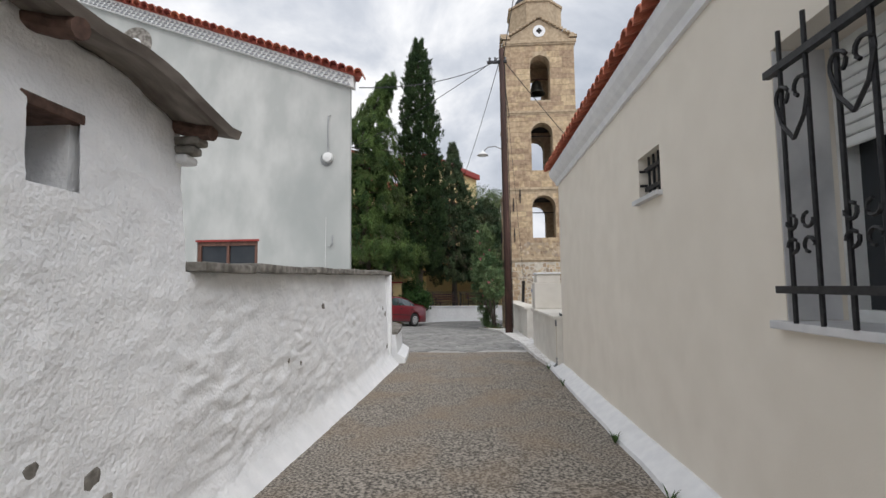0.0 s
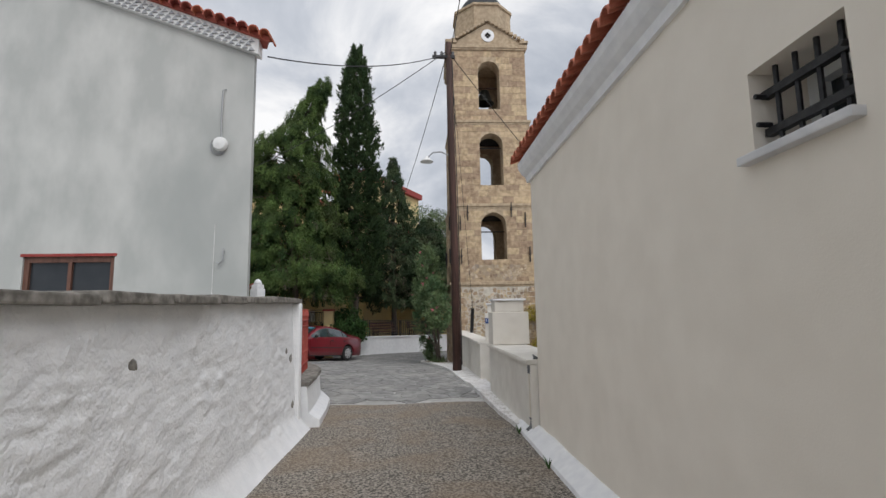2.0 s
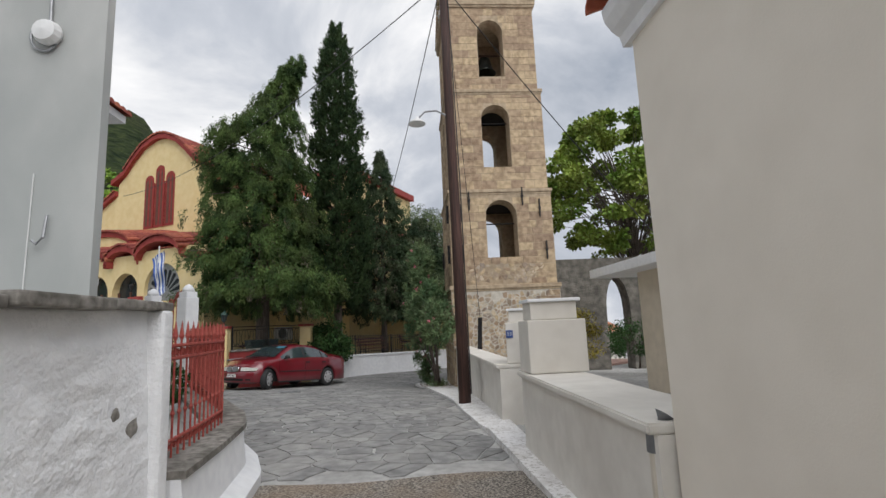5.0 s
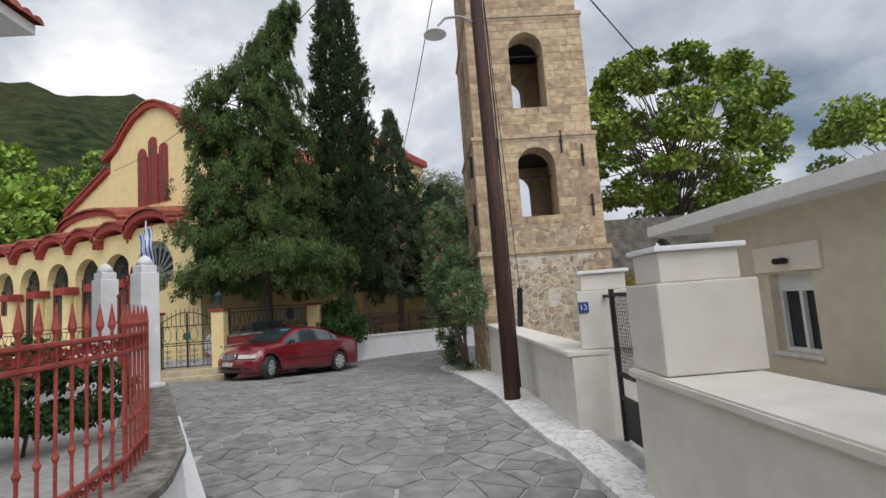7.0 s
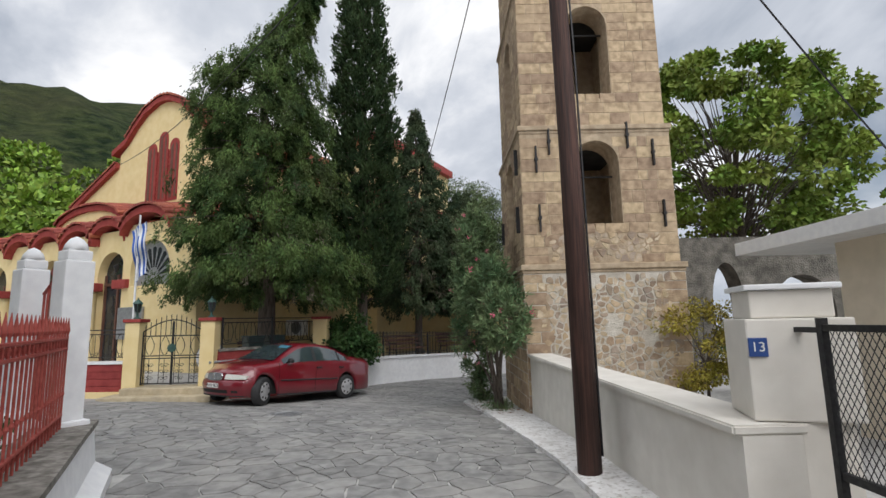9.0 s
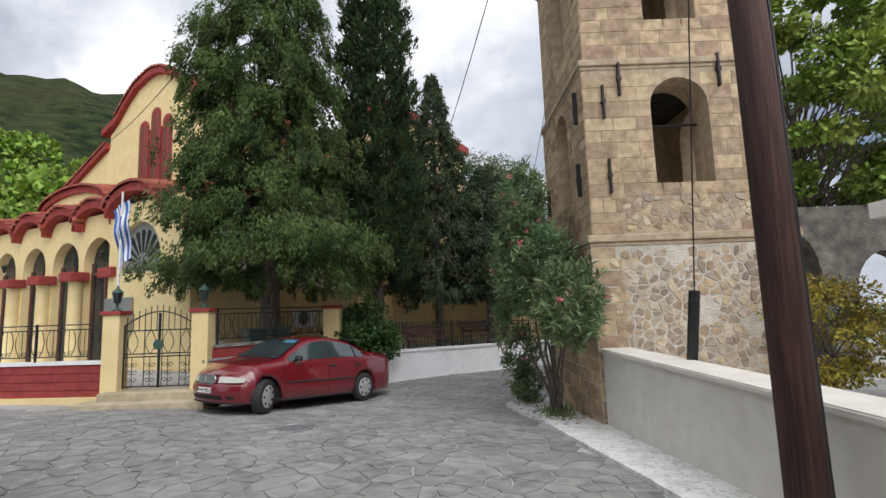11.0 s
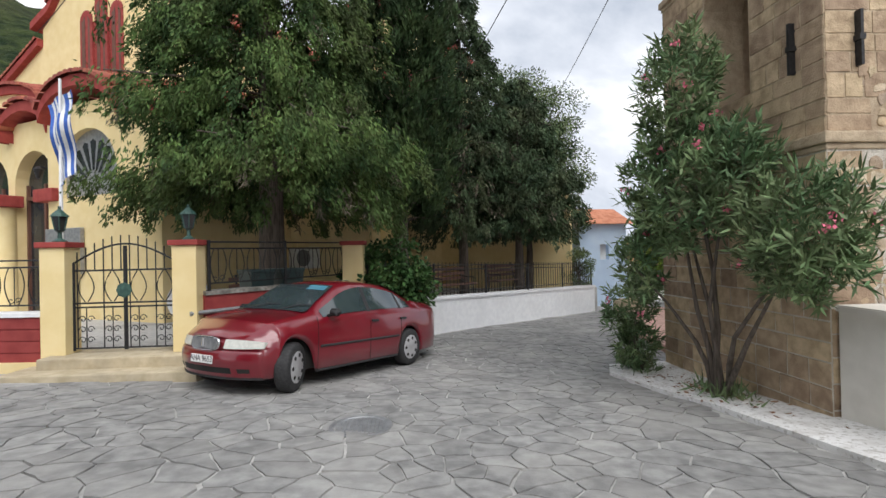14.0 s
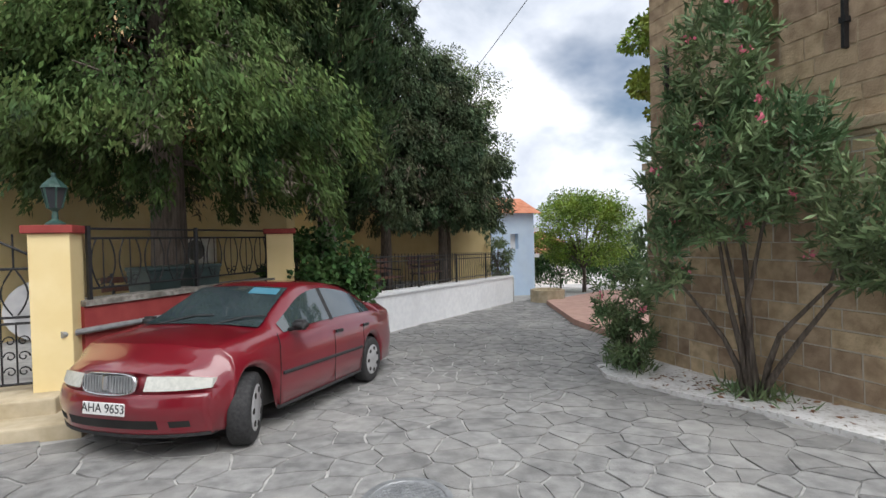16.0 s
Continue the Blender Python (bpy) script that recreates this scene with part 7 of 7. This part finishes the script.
for v_ in t_.data.vertices:
    v_.co.z = h(v_.co.x, v_.co.y) + 0.06 + 0.01 * (v_.index % 3)

# ---- far end of the road ----
blue = thing("blue_house", pose(3.75, 32.9, -0.9, 0, 0, 12), "pale blue rendered house with orange tiled roof", "house")
bm = bmesh.new()
arch_wall(bm, 0, 2.1, 0, 3.3, 0, 0.3, [(0.9, 1.3, 1.9, 2.5, 0)])
box(bm, 0, 0.3, 0.3, 5, 0, 3.3)
box(bm, 1.8, 2.1, 0.3, 5, 0, 3.3)
part("wall", bm, M["pale_blue"], blue)
part("window", (lambda b: (box(b, 0.9, 1.3, 0.2, 0.22, 1.9, 2.5), b)[1])(bmesh.new()), M["shutter"], blue)
bm = bmesh.new()
hexa(bm, [(-0.2, -0.25, 3.3), (2.3, -0.25, 3.3), (2.3, 5, 3.3), (-0.2, 5, 3.3), (0.0, 0.8, 3.95), (2.1, 0.8, 3.95), (2.1, 5, 3.95), (0, 5, 3.95)])
part("roof", bm, M["tile_orange"], blue)
bm = bmesh.new()
box(bm, 2.1, 2.9, 0.6, 4, 2.6, 2.75)
box(bm, 2.1, 2.9, 0.6, 4, 1.5, 1.65)
part("balcony", bm, M["shutter"], blue)
bm = bmesh.new()
tube(bm, [(1.2, 2, 3.9), (1.2, 2, 5.2)], 0.015, 5)
for k in range(4):
    tube(bm, [(0.9, 2, 4.7 + 0.13 * k), (1.5, 2, 4.7 + 0.13 * k)], 0.01, 4)
part("aerial", bm, M["grey_metal"], blue)
far = thing("far_house", pose(15.5, 50, -3.5), "distant house with orange tiled roof", "house")
bm = bmesh.new()
box(bm, -3, 4, 0, 6, 0, 3.6)
part("wall", bm, M["piers"], far)
bm = bmesh.new()
hexa(bm, [(-3.4, -0.4, 3.6), (4.4, -0.4, 3.6), (4.4, 6.4, 3.6), (-3.4, 6.4, 3.6), (-1, 3, 5.4), (2, 3, 5.4), (2, 3.2, 5.4), (-1, 3.2, 5.4)])
part("roof", bm, M["tile_orange"], far)
bm = bmesh.new()
slab(bm, [(1.6, 22.2), (2.1, 25), (3.9, 29.2), (9, 33), (12, 30), (4.5, 22.2)], lambda x, y: h(x, y) - 0.2, lambda x, y: h(x, y) + 0.12)
tagged(part("pavement", bm, M["pink"]), "raised pink paved terrace beside the road", "pavement", kind="structure")
planter = thing("planter", pose(4.4, 30.0, h(4.4, 30)), "low round stone planter at the roadside", "planter")
bm = bmesh.new()
lathe(bm, [(0.55, 0), (0.55, 0.4), (0.48, 0.4), (0.46, 0.3), (0.0, 0.3)], 12)
part("ring_wall", bm, M["step"], planter)
# wooded hill on the left
hill_v, hill_f = [], []
NA, NR = 70, 26
for i in range(NA + 1):
    az = radians(-100 + 92 * i / NA)
    for j in range(NR + 1):
        d = 52 + 330 * (j / NR) ** 1.5
        u = (d - 52) / 250
        env = min(1, max(0, (radians(-12) - az) / radians(16)))
        z = -3 + env * (100 * math.sin(min(1.0, u) * math.pi / 2) ** 1.1 + 7 * noise.noise((az * 9, d * 0.02, 0)) + 1.5 * noise.noise((az * 40, d * 0.1, 3)))
        hill_v.append((d * math.sin(az), d * math.cos(az), z))
for i in range(NA):
    for j in range(NR):
        a = i * (NR + 1) + j
        hill_f.append((a, a + NR + 1, a + NR + 2, a + 1))
tagged(raw("hill", hill_v, hill_f, M["hill"], smooth=True), "dark green wooded hillside behind the church", "hill", kind="structure")
r_ = np.random.default_rng(9)
cs, ds = [], []
for k in range(150):
    az, d = radians(r_.uniform(-75, -22)), r_.uniform(62, 110)
    u = (d - 52) / 250
    env = min(1, max(0, (radians(-12) - az) / radians(16)))
    z = -3 + env * 100 * math.sin(u * math.pi / 2) ** 1.1
    f = r_.normal(size=(260, 3))
    f /= np.linalg.norm(f, axis=1, keepdims=True)
    cs.append(np.array([d * math.sin(az), d * math.cos(az), z + 1.8]) + f * np.array([2.6, 2.6, 2.2]) * r_.uniform(0.6, 1.2))
    ds.append(f + r_.normal(size=(260, 3)) * 0.5)
tagged(leaves("hillside_trees", np.concatenate(cs), np.concatenate(ds), 0.9, 0.7, M["bush"], None, 4), "bright green trees at the foot of the hill", "trees", kind="stuff")

# ---- manhole, litter ----
mh = thing("manhole_cover", pose(-3.18, 18.78, h(-3.18, 18.78) + 0.008) @ Matrix.Scale(0.78, 4), "round grey cast iron manhole cover set in the paving", "manhole cover")
bm = bmesh.new()
lathe(bm, [(0.36, -0.02), (0.36, 0.012), (0.31, 0.012), (0.305, 0.002), (0.0, 0.002)], 32)
part("rim", bm, M["grey_metal"], mh)
bm = bmesh.new()
for i in range(-6, 7):
    for j in range(-6, 7):
        if math.hypot(i, j) < 6.1:
            box(bm, i * 0.046 - 0.015, i * 0.046 + 0.015, j * 0.046 - 0.012, j * 0.046 + 0.012, 0.002, 0.01)
part("tread", bm, M["grey_metal"], mh)

# ---- tower stones ----


def courses(z0, z1, half, lv, seed, rub=False):
    """Rows of stones on one face: (x0, x1, z0, z1), leaving the opening free."""
    r = random.Random(seed)
    z = z0
    out = []
    while z < z1 - 0.08:
        hh = min(r.uniform(0.15, 0.25), z1 - z)
        zm = z + hh / 2
        spans = [(-half, half)]
        if lv in OPEN:
            w, sill, spring, rise = OPEN[lv]
            if sill - 0.02 < z + hh and z < spring + rise:
                ww = w if zm < spring else w * math.sqrt(max(0, 1 - ((max(z, spring) - spring) / rise) ** 2))
                if zm > sill:
                    spans = [(-half, -ww - 0.01), (ww + 0.01, half)]
        for a, b in spans:
            x = a
            while x < b - 0.02:
                ll_ = r.uniform(0.18, 0.5)
                x2 = x + ll_ if b - x - ll_ > 0.2 else b
                out.append((x, x2, z, z + hh))
                x = x2
        z += hh
    return out


stone_meshes = {}


def stone_mesh(w_, h_, material, k):
    key = (round(w_, 2), round(h_, 2), material.name, k)
    if key not in stone_meshes:
        q = bmesh.new()
        j = 0.002
        rr = random.Random(k * 7 + int(w_ * 100))
        o = lambda: rr.uniform(0, 0.009)
        x0, x1, z0, z1 = -w_ / 2 + j, w_ / 2 - j, -h_ / 2 + j, h_ / 2 - j
        base_ = [(x0, 0.02, z0), (x1, 0.02, z0), (x1, 0.02, z1), (x0, 0.02, z1)]
        front = [(x0 + 0.004 + o(), -0.006, z0 + 0.004 + o()), (x1 - 0.004 - o(), -0.006 - o() * 0.5, z0 + 0.004 + o()), (x1 - 0.004 - o(), -0.006, z1 - 0.004 - o()), (x0 + 0.004 + o(), -0.006 - o() * 0.5, z1 - 0.004 - o())]
        va = [q.verts.new(p) for p in base_]
        vb = [q.verts.new(p) for p in front]
        q.faces.new(vb)
        for i in range(4):
            q.faces.new((va[i], va[(i + 1) % 4], vb[(i + 1) % 4], vb[i]))
        me_ = bpy.data.meshes.new("stone")
        q.to_mesh(me_)
        q.free()
        me_.materials.append(material)
        stone_meshes[key] = me_
    return stone_meshes[key]


far_q = bmesh.new()
n_stone = 0
for side in (0, 3):
    turn = pose(0, 0, 0, 0, 0, 90 * side)
    for lv, (z0, z1, ra, rb) in enumerate(LEVELS):
        half = (ra + rb) / 2
        for i, (a, b, c0, c1) in enumerate(courses(z0 + (0.12 if lv else 0), z1 - 0.07, half, lv, 10 * side + lv)):
            cx, cz = (a + b) / 2, (c0 + c1) / 2
            w_, h_ = b - a, c1 - c0
            material = M["stone"]
            if side == 0 and abs(cx) < 1.02 and (lv == 0 or (lv == 1 and cz < 3.1 and abs(cx) < 0.9)):
                continue
            loc = turn @ Matrix.Translation((cx, -half, cz))
            if n_stone < 240 and lv < 3:
                n_stone += 1
                ob = new("stone", stone_mesh(round(w_, 2), round(h_, 2), material, i % 5))
                ob.parent = tower
                ob.matrix_basis = loc
            else:
                mm = stone_mesh(round(w_, 2), round(h_, 2), M["stone_far"], i % 5)
                vs = [far_q.verts.new(loc @ v_.co) for v_ in mm.vertices]
                for p in mm.polygons:
                    far_q.faces.new([vs[k] for k in p.vertices])
tagged(part("ashlar_facing", far_q, M["stone_far"], tower), kind="stuff")

def clip(poly, a, b, gap):
    """Keeps the part of a polygon that is nearer to a than to b, less half a joint."""
    mx, my = (a[0] + b[0]) / 2, (a[1] + b[1]) / 2
    nx, ny = b[0] - a[0], b[1] - a[1]
    ln = math.hypot(nx, ny)
    nx, ny = nx / ln, ny / ln
    f = lambda p: (p[0] - mx) * nx + (p[1] - my) * ny + gap
    out = []
    for p, q in zip(poly, poly[1:] + poly[:1]):
        fp, fq = f(p), f(q)
        if fp <= 0:
            out.append(p)
        if (fp < 0) != (fq < 0):
            u = fp / (fp - fq)
            out.append((p[0] + (q[0] - p[0]) * u, p[1] + (q[1] - p[1]) * u))
    return out


# irregular rubble in pale mortar on the lower south face
rr_ = random.Random(21)
cells = {(i, j): ((i + rr_.uniform(0.0, 1.0)) * 0.14, (j + rr_.uniform(0.0, 1.0)) * 0.092) for i in range(-11, 12) for j in range(-1, 36) if rr_.random() > 0.18}
rub_v, rub_f, n_rub = [], [], 0
for (i, j), p in cells.items():
    lv = 0 if p[1] < 2.27 else 1
    if abs(p[0]) > (1.25 if lv == 0 else 1.0) + 0.14 * math.sin(p[1] * 9) or p[1] < 0 or p[1] > 3.05 or 2.22 < p[1] < 2.56 or noise.noise((p[0] * 1.9, p[1] * 1.9, 6)) > 0.33:
        continue
    poly = [(p[0] - 0.17, p[1] - 0.12), (p[0] + 0.17, p[1] - 0.12), (p[0] + 0.17, p[1] + 0.12), (p[0] - 0.17, p[1] + 0.12)]
    for di in range(-3, 4):
        for dj in range(-3, 4):
            o = cells.get((i + di, j + dj))
            if o and (di or dj) and len(poly) > 2:
                poly = clip(poly, p, o, rr_.uniform(0.002, 0.018))
    if len(poly) < 3:
        continue
    rim_ = []
    for a, b in zip(poly, poly[1:] + poly[:1]):
        for u in (0.15, 0.5, 0.85):
            x, z = a[0] + (b[0] - a[0]) * u, a[1] + (b[1] - a[1]) * u
            rim_.append((x + 0.018 * noise.noise((x * 16, z * 16, 2)), z + 0.018 * noise.noise((x * 16, z * 16, 5))))
    half = 1.505 if lv == 0 else 1.455
    n = len(rim_)
    mx_, mz_ = sum(q[0] for q in rim_) / n, sum(q[1] for q in rim_) / n
    out_ = rr_.uniform(0.002, 0.016)
    vs = [(mx_ + (x - mx_) * 0.9, -half - out_, mz_ + (z - mz_) * 0.9) for x, z in rim_] + [(x, -half + 0.008, z) for x, z in rim_]
    fs = [tuple(range(n))] + [(k, n + k, n + (k + 1) % n, (k + 1) % n) for k in range(n)]
    kind_ = M["rubble_stone"] if rr_.random() < 0.7 else M["stone"]
    if n_rub < 290:
        n_rub += 1
        raw("rubble_stone", vs, fs, kind_, tower)
    else:
        o = len(rub_v)
        rub_v += vs
        rub_f += [tuple(o + k for k in f) for f in fs]
if rub_v:
    tagged(raw("rubble_facing", rub_v, rub_f, M["rubble_far"], tower), kind="stuff")

# ---- crazy paving ----


def paved(x, y):
    if y < 10.62 or y > 33:
        return False
    if y < 14.7:
        xl = float(np.interp(y, [p[1] for p in OUT], [p[0] for p in OUT])) - 0.02
    elif y < 21:
        xl = -13
    else:
        xl = -13 if y < 21.0 else -9
    xr = float(np.interp(y, [8.5, 10.5, 12, 13.6, 15, 16.5, 18, 19.3, 20.3, 21.3, 22, 25, 29, 33], [1.2, 1.08, 1.02, 0.86, 0.8, 0.66, 0.52, 0.42, 0.24, 0.12, 1.5, 2.1, 4, 6]))
    if not xl + 0.2 < x < xr - 0.02:
        return False
    if y > 20.9 and x < -5.4:
        return False
    if y > 21.5 and (x + 5.75) * 2.25 / 1.8 + 21.6 < y and x < -3.7:
        return False
    if x > -3.9 and (x + 3.7) * 0.908 + 23.85 < y:
        return False
    if math.hypot(x + 3.18, y - 18.78) < 0.12:
        return False
    return True


pr_ = random.Random(12)
CELL = 0.25
pts_g = {}
for i in range(-53, 28):
    for j in range(40, 134):
        if pr_.random() < 0.27:
            continue
        pts_g[i, j] = ((i + pr_.uniform(0.02, 0.98)) * CELL, (j + pr_.uniform(0.02, 0.98)) * CELL)


def chipped(poly):
    """The outline of a stone with uneven, broken edges."""
    out = []
    for a, b in zip(poly, poly[1:] + poly[:1]):
        n = 1 + int(math.dist(a, b) / 0.09)
        for k in range(n):
            x, y = a[0] + (b[0] - a[0]) * k / n, a[1] + (b[1] - a[1]) * k / n
            out.append((x + 0.03 * noise.noise((x * 5, y * 5, 1)) + 0.008 * noise.noise((x * 23, y * 23, 4)), y + 0.03 * noise.noise((x * 5, y * 5, 7)) + 0.008 * noise.noise((x * 23, y * 23, 9))))
    return out


cand = []
for (i, j), p in pts_g.items():
    if not paved(*p):
        continue
    poly = [(p[0] - 0.9, p[1] - 0.9), (p[0] + 0.9, p[1] - 0.9), (p[0] + 0.9, p[1] + 0.9), (p[0] - 0.9, p[1] + 0.9)]
    for di in range(-3, 4):
        for dj in range(-3, 4):
            o = pts_g.get((i + di, j + dj))
            if o and (di or dj):
                poly = clip(poly, p, o, 0.004 + 0.02 * abs(noise.noise((p[0] * 3, p[1] * 3, di + 2 * dj))))
            if len(poly) < 3:
                break
        if len(poly) < 3:
            break
    if len(poly) >= 3:
        area = abs(sum(a[0] * b[1] - b[0] * a[1] for a, b in zip(poly, poly[1:] + poly[:1]))) / 2
        if area > 0.004:
            cand.append((p, chipped(poly)))
cand.sort(key=lambda c_: abs(c_[0][0] + 1.8) + 0.9 * abs(c_[0][1] - 17.5))
pave = thing("paving", pose(0, 0, 0), "grey slate crazy paving with pale mortar joints", "paving", kind="structure")
far_v, far_f = [], []
for k, (p, poly) in enumerate(cand):
    tilt_x, tilt_y, up_ = pr_.uniform(-0.006, 0.006), pr_.uniform(-0.006, 0.006), pr_.uniform(0.0, 0.005)
    top, bot = [], []
    for x, y in poly:
        sx, sy = p[0] + (x - p[0]) * 0.985, p[1] + (y - p[1]) * 0.985
        z = h(x, y) + up_ + tilt_x * (x - p[0]) + tilt_y * (y - p[1])
        top.append((sx, sy, z))
        bot.append((x, y, h(x, y) - 0.03))
    n = len(poly)
    fs = [tuple(range(n))] + [(i, n + i, n + (i + 1) % n, (i + 1) % n) for i in range(n)]
    if k < 300:
        raw("flagstone", top + bot, fs, M["slate"], pave)
    else:
        o = len(far_v)
        far_v += top + bot
        far_f += [tuple(o + i for i in f) for f in fs]
tagged(raw("outer_flagstones", far_v, far_f, M["slate_far"], pave), kind="stuff")
